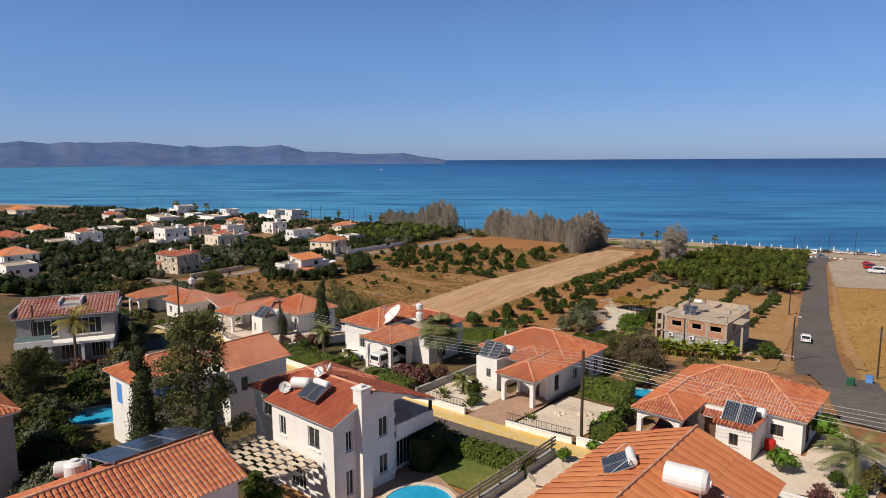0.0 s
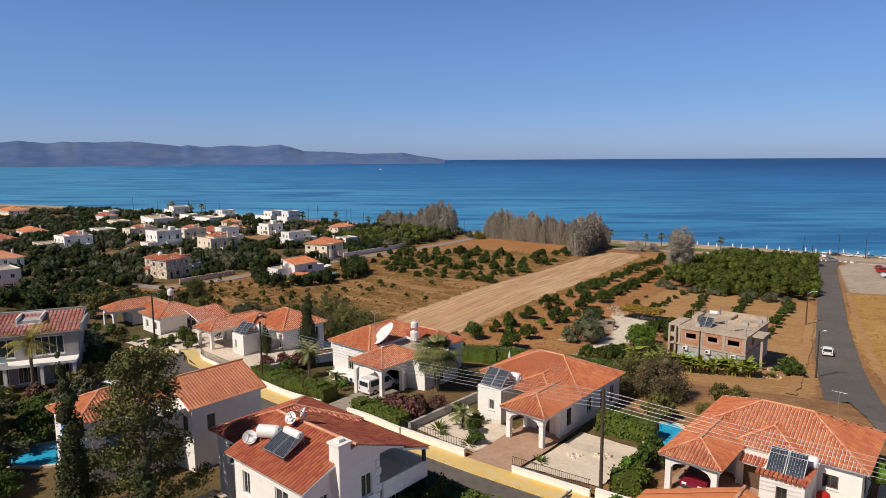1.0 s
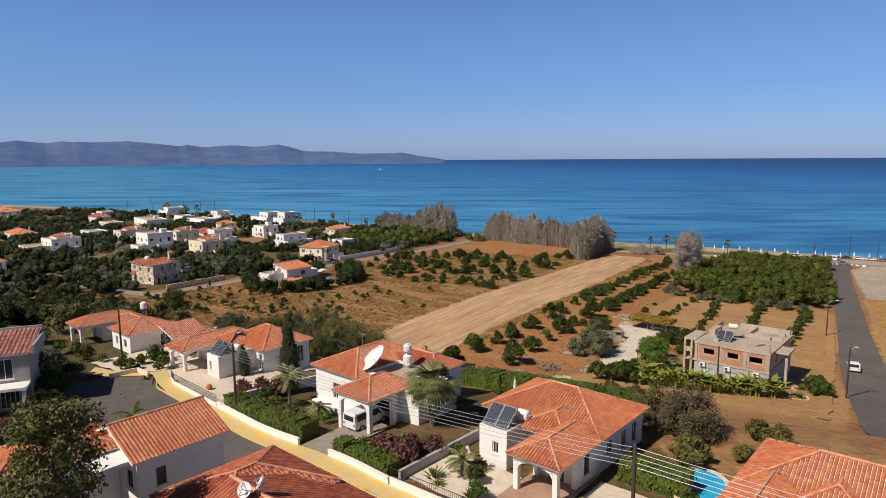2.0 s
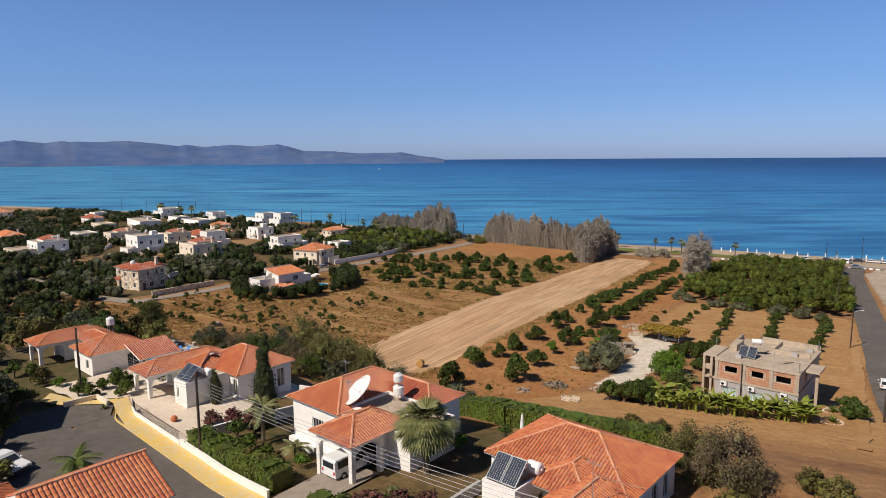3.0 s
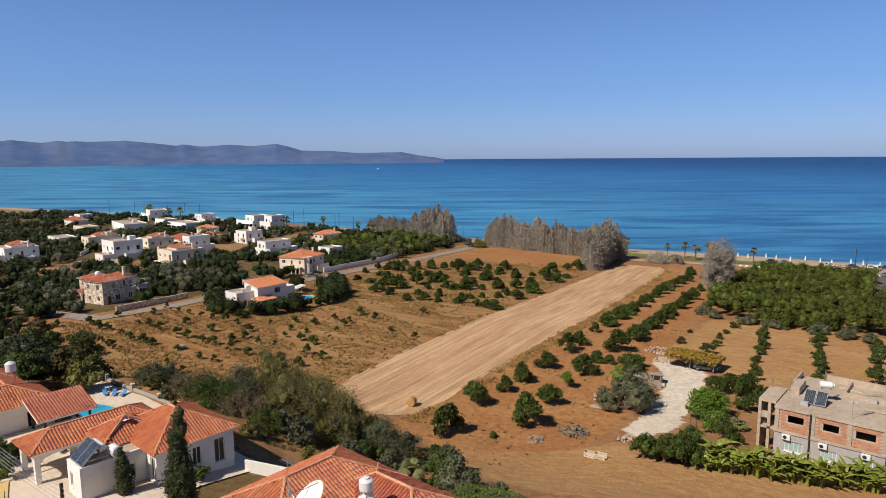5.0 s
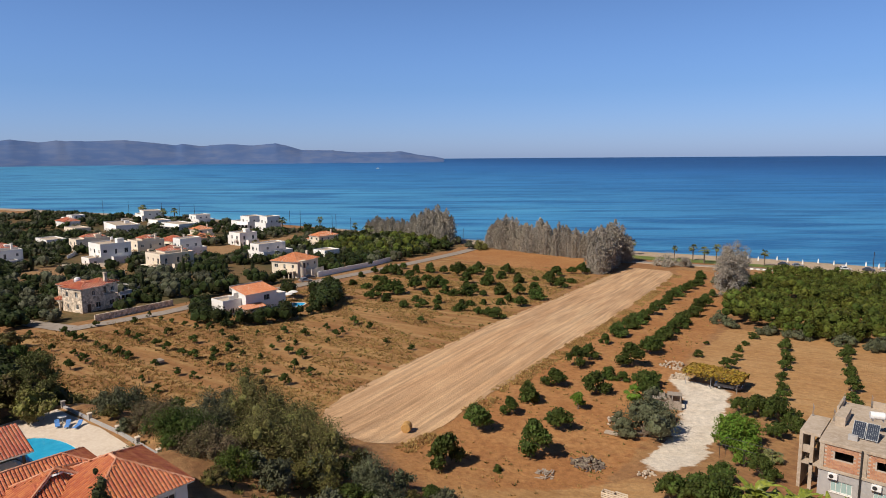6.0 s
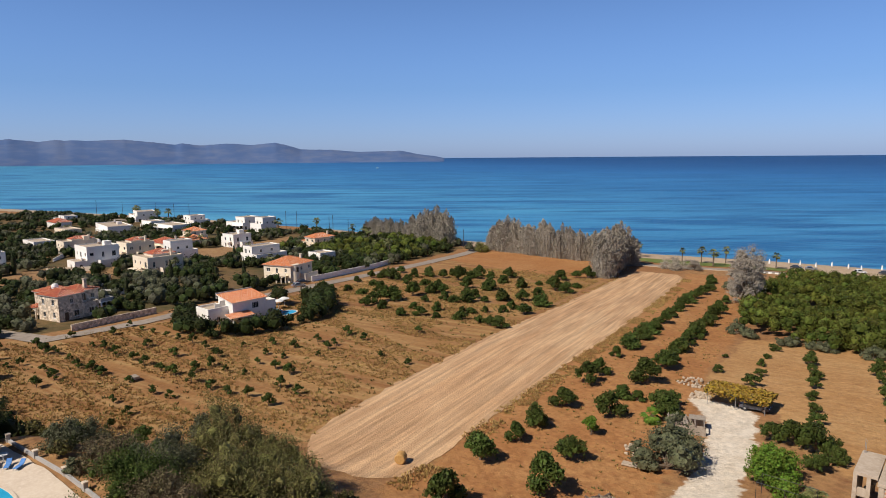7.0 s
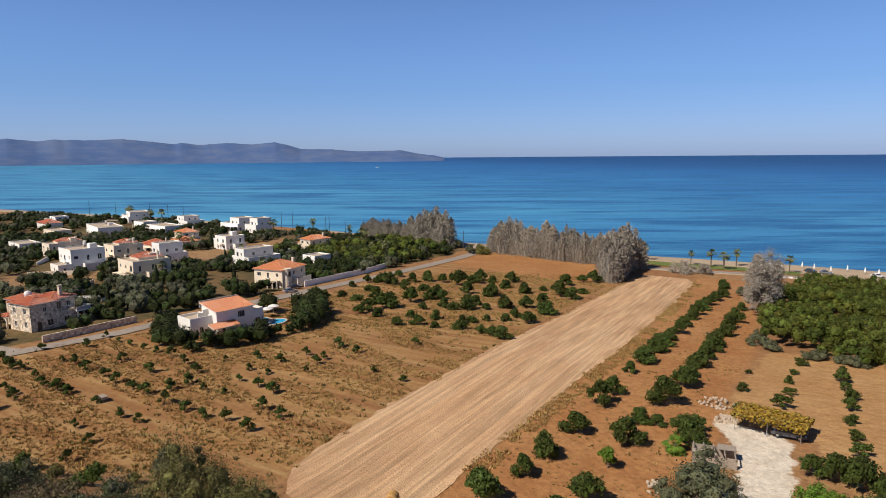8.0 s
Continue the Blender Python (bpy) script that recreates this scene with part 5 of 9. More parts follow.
def limbs(rng, height, r, tips):
    """A tapered trunk that forks to the tips."""
    s = Shape()
    fork = Vector((rng.uniform(-0.1, 0.1), rng.uniform(-0.1, 0.1), height))
    s.tube((0, 0, -0.4), (0, 0, height * 0.15), r * 1.25, r, 7).tube((0, 0, height * 0.15), fork, r, r * 0.75, 7)
    for t in tips:
        m = fork.lerp(Vector(t), 0.55) + Vector((rng.uniform(-0.15, 0.15), rng.uniform(-0.15, 0.15), 0))
        s.tube(fork, m, r * 0.6, r * 0.4, 6).tube(m, t, r * 0.4, r * 0.15, 5)
    return s


def round_tree(name, label, category, seed, width, height, mat, leaves, size, lobes=7, trunk=0.3, squash=0.9, bark=None):
    """A broad-leaved tree or bush at the origin, to be copied: trunk and crown of lobes."""
    rng = np.random.default_rng(seed)
    base = height * trunk * 0.6
    ch = height - base
    centres, radii = [], []
    for i in range(lobes):
        a = 2 * math.pi * i / max(1, lobes - 2) + rng.uniform(-0.4, 0.4)
        if i < lobes - 2:
            d, z = width * 0.28 * rng.uniform(0.6, 1.3), base + ch * rng.uniform(0.22, 0.6)
            r = width * rng.uniform(0.15, 0.27)
        else:
            d, z = width * 0.1 * rng.uniform(0, 1.2), base + ch * rng.uniform(0.6, 0.7)
            r = width * rng.uniform(0.2, 0.27)
        r = min(r, height - z, z - base * 0.4) if height - z > width * 0.12 else width * 0.14
        centres.append((d * math.cos(a), d * math.sin(a), z))
        radii.append(r)
    tips = centres[::2]
    for i in range(lobes * 3):               # sprays that break the outline
        j = rng.integers(lobes)
        q = rng.normal(size=3)
        q /= np.linalg.norm(q)
        q[2] = abs(q[2]) * 1.1 - 0.15
        centres.append(tuple(np.array(centres[j]) + q * radii[j] * 1.0))
        radii.append(width * rng.uniform(0.055, 0.105))
    t = thing(name, label, category)
    part("trunk", limbs(rng, base + ch * 0.12, width * 0.045, tips), bark or M_BARK, t)
    part("crown", crown(rng, centres, radii, leaves, size, squash), mat, t)
    return t


def feather_tree(name, label, seed, width, height, mat, leaves, size, lobes=50, category="bush", dome=0.75):
    """A broad shrubby tree of many upright sprays, low to the ground."""
    rng = np.random.default_rng(seed)
    cs, rs, tips = [], [], []
    for i in range(lobes):
        a, u = rng.uniform(0, 6.28), rng.random() ** 0.5
        e = 1 - dome * u ** 2.2
        top = height * e * rng.uniform(0.75, 1.05)
        d = width * 0.46 * u * (1 + 0.25 * math.sin(2 * a + seed))
        z = top * (rng.random() ** 0.5) * 0.92
        cs.append((d * math.cos(a), d * math.sin(a), max(z, height * 0.08)))
        rs.append(width * rng.uniform(0.08, 0.17))
        if i % 5 == 0:
            tips.append(cs[-1])
    t = thing(name, label, category)
    part("trunk", limbs(rng, height * 0.15, width * 0.03, tips), M_BARK, t)
    part("crown", crown(rng, cs, rs, leaves, size, 1.2, 0.7, 0.4, 0.32), mat, t)
    return t


PARK = pose(0, -3000, -500)


def spread(kinds, places, group="", rng=None, lo=0.85, hi=1.15, sink=0.05):
    """Copies of the kinds at places (x, y[, size])."""
    rng = rng or random.Random(5)
    for i, p in enumerate(places):
        k = kinds[rng.randrange(len(kinds))]
        c = copy_thing(k, Matrix.Identity(4))
        s = (p[2] if len(p) > 2 else 1.0) * rng.uniform(lo, hi)
        e = rng.uniform(0.85, 1.18)
        c.matrix_basis = Matrix.Translation(spot(p[0], p[1], -sink)) @ Matrix.Rotation(rng.uniform(0, 6.28), 4, "Z") @ Matrix.Diagonal((s * e, s / e, s * rng.uniform(0.85, 1.15), 1))
        if group:
            c["group"] = group


def retire(kinds):
    for k in kinds:
        for o in list(k.children_recursive) + [k]:
            bpy.data.objects.remove(o)


def inside(x, y, poly):
    hit = False
    for (xa, ya), (xb, yb) in zip(poly, poly[1:] + poly[:1]):
        if (ya > y) != (yb > y) and x < (xb - xa) * (y - ya) / (yb - ya) + xa:
            hit = not hit
    return hit


def woods(name, label, places, mat, seed, leaves=90, size=0.55, n=4, wide=0.32):
    """Many trees that nobody could count, as one mesh: places (x, y, width, height)."""
    rng = np.random.default_rng(seed)
    s = Shape()
    for x, y, w, h in places:
        z = ground_z(x, y)
        out = 0.24 if n == 4 else 0.34
        cs = [(x + w * out * math.cos(i * 2.1 + x), y + w * out * math.sin(i * 2.1 + x), z + h * (0.42 + 0.2 * (i % 2)) * rng.uniform(0.85, 1.15)) for i in range(n)]
        rs = [min(w * wide, h * 0.42) * rng.uniform(0.75, 1.2) for i in range(n)]
        for c, r in zip(cs, rs):
            s.add(*blob(rng, c, r * 0.8, 0.95, n=1))
        v, k = leaf_cloud(rng, cs, rs, leaves, size, 0.95)
        base = len(s.v)
        s.v += [tuple(p) for p in v]
        s.f += [tuple(base + i * k + j for j in range(k)) for i in range(len(v) // k)]
    return tagged(part(name, s, mat), label, "trees", kind="stuff")


rnd = random.Random(11)
# orchard trees beside the stubble field
orchard = [round_tree("orchard_tree", "low dark green citrus tree with bushy crown in an orchard row", "tree", 20 + i, (4.2, 3.6, 4.6, 3.3, 4.0)[i], (2.9, 3.3, 2.7, 3.0, 3.4)[i], M_LEAF_CITRUS, 1500, 0.3, (7, 6, 9, 5, 8)[i], 0.1) for i in range(5)]
ROW1 = [(-83.1, 98.7, 1.4), (-87.4, 111, 1.2), (-87.2, 118.7, 0.9), (-87.7, 125, 1.05), (-88.6, 134.1, 1.1), (-91, 146.2, 1.15), (-91.4, 151.6, 0.95), (-94, 163.6, 0.75), (-94.5, 171.4, 1.2), (-96.1, 181, 1.15), (-97.2, 187), (-98, 193), (-98.8, 200), (-100.5, 208), (-102, 217), (-103, 224), (-104, 231), (-105, 240), (-106, 248), (-107, 256), (-109, 264), (-111, 272)]
ROW2 = [(-76.7, 109.3, 1.25), (-78.7, 118.5, 0.97), (-81.6, 135.4, 1.3), (-83.3, 143.5, 0.95), (-80.8, 143.8, 0.8), (-83.3, 152.7, 1.3), (-83.8, 162.8, 1.2), (-85, 169), (-86.3, 175.6, 1.1), (-87, 182), (-87.9, 189), (-89.1, 195), (-90.4, 204), (-91.9, 213), (-93.5, 221), (-94.9, 228), (-96, 238), (-97.3, 252), (-99, 260), (-101, 268)]
spread(orchard, ROW1 + ROW2 + [(-77.6, 102.3, 0.4)], "orchard rows beside the stubble field", rnd, 0.98, 1.2, 0.4)
bright = [round_tree("citrus_bush", "rounded bright yellow-green citrus bush", "tree", 33, 2.9, 3.2, M_LEAF_BRIGHT, 900, 0.3, 6, 0.12)]
spread(bright, [(-80.3, 127.3), (-54.2, 121, 1.0)], "", rnd)
big_bright = round_tree("mandarin_tree", "broad bright yellow-green fruit tree beside a gravel drive", "tree", 34, 6.2, 4.8, M_LEAF_BRIGHT, 5000, 0.3, 9, 0.08)
big_bright.matrix_basis = Matrix.Translation(spot(-57, 126.8, -0.4))
# citrus block in the middle field
CITRUS_FULL = [(-194.5, 171), (-170, 169.5), (-126, 168.5), (-168.5, 176), (-181.5, 183), (-170, 185.5), (-151.5, 188.5), (-130.5, 186), (-169, 192.5), (-154, 195), (-145.5, 197.5), (-132.5, 197.5), (-196.5, 204), (-141.5, 201.5), (-194, 211.5), (-167, 207.5), (-159, 208.5), (-192, 217), (-179, 218), (-154, 220), (-179, 226), (-164.5, 224), (-143.5, 223), (-138.5, 221.5), (-179.5, 230.5), (-169.5, 235), (-153, 242.5), (-148.5, 254)]
CITRUS_SMALL_WEST = [(-169, 165.5), (-163, 166), (-156, 171), (-194.5, 174.5), (-191, 178), (-183.5, 176.5), (-160.5, 180.5), (-202, 191.5), (-192.5, 190), (-158, 186), (-166.5, 195), (-205, 201), (-202.5, 203.5), (-186.5, 200), (-180.5, 201.5), (-177, 205), (-206.5, 217.5), (-186.5, 218.5), (-174.5, 230.5)]
CITRUS_SMALL_EAST = [(-152.5, 162.5), (-149, 166), (-144, 166.5), (-139, 169), (-132.5, 169.5), (-129, 169), (-150, 173.5), (-142.5, 175), (-141.5, 177.5), (-139.5, 181), (-136, 184), (-154.5, 185.5), (-148, 192), (-136.5, 189), (-143, 211.5), (-144.5, 216), (-152.5, 228), (-140.5, 232.5), (-151.5, 251.5)]
for places, least, most in ((CITRUS_FULL, 1.18, 1.62), (CITRUS_SMALL_WEST, 0.82, 1.1), (CITRUS_SMALL_EAST, 0.72, 1.05)):
    spread(orchard, places, "citrus trees in the dry field", rnd, least, most, 0.45)
# young trees in the dry grass
young = [round_tree("young_tree", "small dark young fruit tree in dry grass", "tree", 40 + i, 1.7, 2.0, M_LEAF_CITRUS, 420, 0.22, 5, 0.2) for i in range(3)]
YOUNG_WEST = [(-192.5, 85.5), (-177.5, 85), (-177.5, 83), (-170.5, 87), (-189, 91.5), (-185.5, 92), (-182.5, 91), (-180.5, 92), (-174, 92.5), (-167, 91.5), (-192, 99), (-180, 99), (-176.5, 100), (-171, 100), (-187, 106), (-171.5, 106.5), (-191.5, 111.5), (-186, 112), (-181.5, 112.5), (-176.5, 113), (-172, 113.5), (-167, 114)]
YOUNG_MIDDLE = [(-166.5, 87), (-163.5, 86.5), (-161.5, 83), (-163, 92.5), (-160, 93), (-152, 94.5), (-164.5, 100.5), (-159.5, 100.5), (-154, 101), (-160.5, 107), (-150, 101.5), (-149.5, 108.5), (-149, 105), (-144.5, 108.5), (-160.5, 113.5), (-154, 112.5), (-144, 115), (-156, 119.5), (-148, 119.5), (-153, 124.5), (-147.5, 126), (-147.5, 132), (-147, 140)]
YOUNG_EAST = [(-132.5, 83.5), (-144, 88.5), (-143, 94.5), (-137, 88), (-143.5, 101.5), (-139, 95.5), (-138, 102), (-133.5, 102.5), (-130, 104), (-124, 104), (-140.5, 110), (-139, 115.5), (-129.5, 110), (-124.5, 110), (-143.5, 120.5), (-134.5, 115.5), (-139, 125.5), (-142.5, 132.5), (-141.5, 130), (-129.5, 133.5), (-122, 133.5), (-141, 139.5), (-136.5, 152)]
for places in (YOUNG_WEST, YOUNG_MIDDLE, YOUNG_EAST):
    spread(young, places, "young trees in the dry grass", rnd, 0.75, 1.4, 0.25)
# olive rows in the tan earth
olive_small = [round_tree("young_tree", "dark green young fruit tree in a row", "tree", 50 + i, 2.4, 2.2, M_LEAF_CITRUS, 700, 0.22, 6, 0.06) for i in range(3)]
OLIVES = [(-77.7, 178, 0.5), (-75.6, 167, 0.8), (-73.2, 157, 0.8)]
for x0, y0, x1, y1, n in ((-69, 163, -72.5, 190, 5), (-57, 150, -65, 190, 8), (-47, 152, -54, 188, 8), (-39, 150, -43.5, 186, 8)):
    for i in range(n):
        k = i / (n - 1)
        OLIVES.append((x0 + (x1 - x0) * k + rnd.uniform(-0.5, 0.5), y0 + (y1 - y0) * k + rnd.uniform(-0.8, 0.8), rnd.uniform(0.75, 1.25)))
spread(olive_small, OLIVES, "young tree rows in tan earth", rnd, 0.9, 1.2, 0.25)
olive = [round_tree("olive_tree", "large grey-green olive tree with spreading crown", "tree", 61, 6.4, 4.3, M_LEAF_OLIVE, 3600, 0.22, 9, 0.05)]
spread(olive, [(-68.3, 124.2, 1.25), (-71, 197, 0.68), (-63.5, 196.5, 0.68), (-66.5, 197.5, 0.5), (-55.5, 196, 0.7), (-50, 195, 0.75), (-79, 199, 0.66), (-82.5, 201, 0.7), (-45, 194, 0.7)], "", rnd, 0.9, 1.1, 0.5)
# dense grove beside the sloping road
GROVE = [(-80, 200), (-44, 197), (-42, 215), (-52, 270), (-59, 300), (-80, 300), (-92, 290), (-95, 262), (-90, 240)]
gp = []
for i in range(360):
    x, y = rnd.uniform(-98, -40), rnd.uniform(196, 304)
    if inside(x, y, GROVE):
        gp.append((x, y, rnd.uniform(3.6, 6.6), rnd.choice((3.0, 4.2, 5.2, 6.4, 7.6))))
woods("grove_trees", "dense dark green grove of fruit trees", gp, M_LEAF_GROVE, 8, 300, 0.5, 6, 0.25)
# tamarisk windbreak at the shore
tam = []
for i in range(4):
    rng = np.random.default_rng(70 + i)
    tops, n = [], 600
    leaves = Shape()
    for k in range(9):                       # upright feathery plumes
        a, d = k * 2.4, (0.0 if k == 0 else rng.uniform(0.9, 2.0))
        top = (11.8 if k == 0 else rng.uniform(7.4, 11.6)) * (1 - 0.05 * d)
        axis = np.array((d * math.cos(a), d * math.sin(a)))
        tops.append((*(axis * 0.9), top * 0.6))
        m = rng.random(n) ** 0.85
        rad = (1.6 * (1 - m ** 4.0) + 0.2) * (1 + 0.25 * np.sin(m * 23 + k) + 0.15 * np.sin(m * 51 + 2 * k))
        th = rng.uniform(0, 2 * math.pi, n)
        rr = rad * rng.uniform(0.4, 1.15, n)
        p = np.stack([axis[0] * (0.75 + 0.35 * m) + rr * np.cos(th), axis[1] * (0.75 + 0.35 * m) + rr * np.sin(th), top * m + rng.normal(scale=0.15, size=n)], 1)
        up = np.stack([np.cos(th) * 0.55, np.sin(th) * 0.55, np.ones(n)], 1) + rng.normal(scale=0.4, size=(n, 3))
        up /= np.linalg.norm(up, axis=1)[:, None]
        sd = np.cross(up, rng.normal(size=(n, 3)))
        sd /= np.linalg.norm(sd, axis=1)[:, None]
        L, W = rng.uniform(0.3, 0.75, n)[:, None], rng.uniform(0.10, 0.20, n)[:, None]
        quad = np.stack([p - up * L * 0.5, p - sd * W, p + up * L * 0.6, p + sd * W], 1).reshape(-1, 3)
        b = len(leaves.v)
        leaves.v += [tuple(q) for q in quad]
        leaves.f += [tuple(b + i * 4 + j for j in range(4)) for i in range(n)]
        for m0, m1 in ((0.02, 0.3), (0.3, 0.6), (0.6, 0.9)):
            r0, r1 = 0.75 * (1 - m0 ** 3), 0.75 * (1 - m1 ** 3)
            leaves.tube((*(axis * (0.75 + 0.35 * m0)), top * m0), (*(axis * (0.75 + 0.35 * m1)), top * m1), r0, r1, 7)
    t = thing("tamarisk_tree", "tall feathery grey tamarisk tree in a windbreak", "tree")
    part("trunk", limbs(rng, 3.0, 0.3, tops[::2]), M_BARK, t)
    part("crown", leaves, M_LEAF_GREY, t)
    tam.append(t)
T = []
for i in range(27):
    k = i / 26
    T.append((-223 + 73 * k + rnd.uniform(-1, 1), 299 - 5 * k + rnd.uniform(-1.5, 1.5), 1.1 + 0.12 * rnd.random()))
for i in range(7):
    T.append((-144.5 - 1.6 * i, 259 + 5.5 * i, 1.3))
    T.append((-149 - 1.2 * i, 264 + 5 * i, 1.25))
for i in range(12):
    T.append((-250 - 2.6 * i, 296 + rnd.uniform(-2, 2), 1.65 - 0.05 * i))
for i in range(9):
    T.append((-281 - 4 * i, 297, 0.9))
spread(tam, T, "grey windbreak trees along the shore", rnd, 0.84, 1.12)


# ---- village beyond the field ----
def villa(label, x, y, w, d, h, style, mat=None, turn=0.0, tile=None, seed=0, extra=None):
    """A far house on the ground at its south-east corner (x, y): w to the west, d to the north."""
    rng = random.Random(seed)
    z = min(ground_z(x, y), ground_z(x - w, y), ground_z(x, y + d), ground_z(x - w, y + d))
    v = thing("house", label, "house", pose(x, y, z, 0, 0, turn), "houses of the village by the shore")
    storeys = 2 if h > 4.5 else 1
    ops = {"s": [], "e": []}
    step = style == "flat" and storeys == 2 and not extra      # the upper floor stands back behind a roof terrace
    uw = w * rng.uniform(0.5, 0.7) if step else w
    for s in range(storeys):
        for side, length in (("s", w), ("e", d)):
            if step and s == 1:
                continue
            n = max(1, int(length / 3.6))
            for i in range(n):
                u = length * (i + 0.5) / n + rng.uniform(-0.3, 0.3)
                tall = rng.random() < 0.3
                ops[side].append((u, s * h / storeys + (0.15 if tall else 0.95), rng.choice((0.9, 1.1, 1.5)), 2.05 if tall else 1.2))
    shell(v, -w, 0, 0, d, 0.0, h / 2 if step else h, ops, mat)
    if step:
        flat_top(v, -w, 0, 0, d, h / 2, 0.8, mat)
        x0 = -w + 0.01 if rng.random() < 0.5 else -uw - 0.01
        shell(v, x0, x0 + uw, 1.2, d - 0.02, h / 2 + 0.01, h, {"s": [(uw * 0.3, 0.15, 1.6, 2.1), (uw * 0.72, 0.8, 1.0, 1.2)], "e": [(d * 0.3, 0.8, 1.1, 1.2), (d * 0.65, 0.8, 1.1, 1.2)]}, mat)
        flat_top(v, x0, x0 + uw, 1.2, d - 0.02, h, 0.5, mat)
    if rng.random() < 0.75:                  # shaded porch before the front
        pa, pb = -w * rng.uniform(0.5, 0.9), -w * rng.uniform(0.0, 0.2)
        part("porch_roof", Shape().box(pa, -2.6, 2.55, pb, -0.01, 2.75), mat or M_WHITE, v)
        for k in range(4):
            xx = pa + (pb - pa) * k / 3
            part("porch_pillar", Shape().box(xx - 0.16, -2.55, -1.5, xx + 0.16, -2.25, 2.55), mat or M_WHITE, v)
        # dark sheet on the solid wall stands in for a shaded opening
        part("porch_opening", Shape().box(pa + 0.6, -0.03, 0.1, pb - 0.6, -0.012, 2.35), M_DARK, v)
    if style in ("hip", "part"):
        part("chimney_stack", Shape().box(-w * 0.25 - 0.35, d * 0.75, h, -w * 0.25 + 0.35, d * 0.75 + 0.6, h + 2.6).box(-w * 0.25 - 0.45, d * 0.75 - 0.1, h + 2.6, -w * 0.25 + 0.45, d * 0.75 + 0.7, h + 2.75), mat or M_WHITE, v)
    part("plinth", Shape().box(-w + 0.02, 0.02, -1.5, -0.02, d - 0.02, 0.0), mat or M_WHITE, v)
    if style == "hip":
        roof(v, -w, 0, 0, d, h, 0.4, 0.45, tile or M_TILE_RED, big=True)
    elif style == "part":
        flat_top(v, -w, 0, 0, d, h, 0.5, mat)
        roof(v, -w * 0.95, -w * 0.35, d * 0.3, d * 0.95, h + 0.9, 0.4, 0.2, tile or M_TILE_RED, big=True)
        part("upper_wall", Shape().box(-w * 0.95, d * 0.3, h, -w * 0.35, d * 0.95, h + 0.9), mat or M_WHITE, v)
    elif not step:
        flat_top(v, -w, 0, 0, d, h, 0.55, mat)
    if style in ("flat", "part") and h > 4.2 and not step:
        bx = rng.uniform(0.15, 0.55) * w
        part("stair_head", Shape().box(-bx - 2.4, d * 0.62, h, -bx, d * 0.62 + 2.6, h + 2.0), mat or M_WHITE, v)
        part("roof_tank", Shape().lathe([(0.01, 0), (0.55, 0.02), (0.55, 1.1), (0.2, 1.25)], 12, pose(-w * 0.8, d * 0.7, h + 0.9)), M_TANK, v)
        part("tank_stand", Shape().box(-w * 0.8 - 0.5, d * 0.7 - 0.5, h, -w * 0.8 + 0.5, d * 0.7 + 0.5, h + 0.9), M_CONCRETE, v)
    if storeys == 2 and not step:
        ba, bb = -w * rng.uniform(0.45, 0.6), -w * rng.uniform(0.02, 0.2)
        part("balcony", Shape().box(ba, -1.5, h / 2 - 0.15, bb, -0.01, h / 2).box(ba, -1.5, h / 2, bb, -1.38, h / 2 + 0.9), mat or M_WHITE, v)
        part("pillar", Shape().box(bb - 0.3, -1.45, -1.5, bb - 0.05, -1.2, h / 2 - 0.15), mat or M_WHITE, v)
        part("pillar", Shape().box(ba + 0.05, -1.45, -1.5, ba + 0.3, -1.2, h / 2 - 0.15), mat or M_WHITE, v)
        part("side_terrace", Shape().box(0.01, d * 0.3, -1.5, 3.2, d * 0.9, 2.6).box(0.01, d * 0.3, 2.6, 3.2, d * 0.3 + 0.15, 3.4).box(3.05, d * 0.3, 2.6, 3.2, d * 0.9, 3.4), mat or M_WHITE, v)
    for ex in extra or ():
        ax0, ax1, ay0, ay1, az0, az1, roofed = ex
        shell(v, ax0, ax1, ay0, ay1, az0, az1, {"s": [((ax1 - ax0) / 2, 0.9, 1.0, 1.2)], "e": [((ay1 - ay0) / 2, 0.9, 1.0, 1.2)]}, mat)
        if roofed:
            roof(v, ax0, ax1, ay0, ay1, az1, 0.4, 0.35, tile or M_TILE_RED, big=True)
        else:
            flat_top(v, ax0, ax1, ay0, ay1, az1, 0.4, mat)
    return v


# rubble-stone house beside the village road: front wing, side wing, rear wing with a terrace
SH = thing("house", "two-storey pale rubble-stone house with red hip roofs and white terrace", "house", pose(-208.6, 102.3, -2.45, 0, 0, 14), "houses of the village by the shore")
shell(SH, -8.0, 0, 0, 6.2, 0, 6.4, {"s": [(2.0, 4.1, 1.0, 1.3), (5.9, 4.1, 1.1, 1.4), (2.2, 1.0, 0.9, 1.2), (6.0, 1.0, 1.0, 1.3)], "e": [(3.4, 4.2, 0.8, 1.2), (1.9, 0.1, 1.0, 2.1, "door"), (4.5, 0.8, 1.4, 1.5)]}, M_STONE)
shell(SH, -13.4, -8.02, 2.4, 8.8, 0, 6.2, {"s": [(1.6, 4.0, 0.9, 1.3), (4.2, 3.4, 0.8, 2.0), (1.6, 1.0, 0.9, 1.2)]}, M_STONE)
shell(SH, -9.0, -2.6, 6.22, 12.2, 0, 6.2, {"e": [(2.0, 3.5, 1.3, 2.0), (4.4, 3.9, 0.9, 1.2)]}, M_STONE)
shell(SH, -2.58, -0.02, 6.22, 10.4, 0, 2.9, {"e": [(2.2, 0.7, 1.3, 1.5)]}, M_STONE)
flat_top(SH, -2.58, -0.02, 6.22, 10.4, 2.9, 0.75, M_STONE)
roof(SH, -8.0, 0, 0, 6.2, 6.4, 0.34, 0.4, M_TILE_RED, big=True)
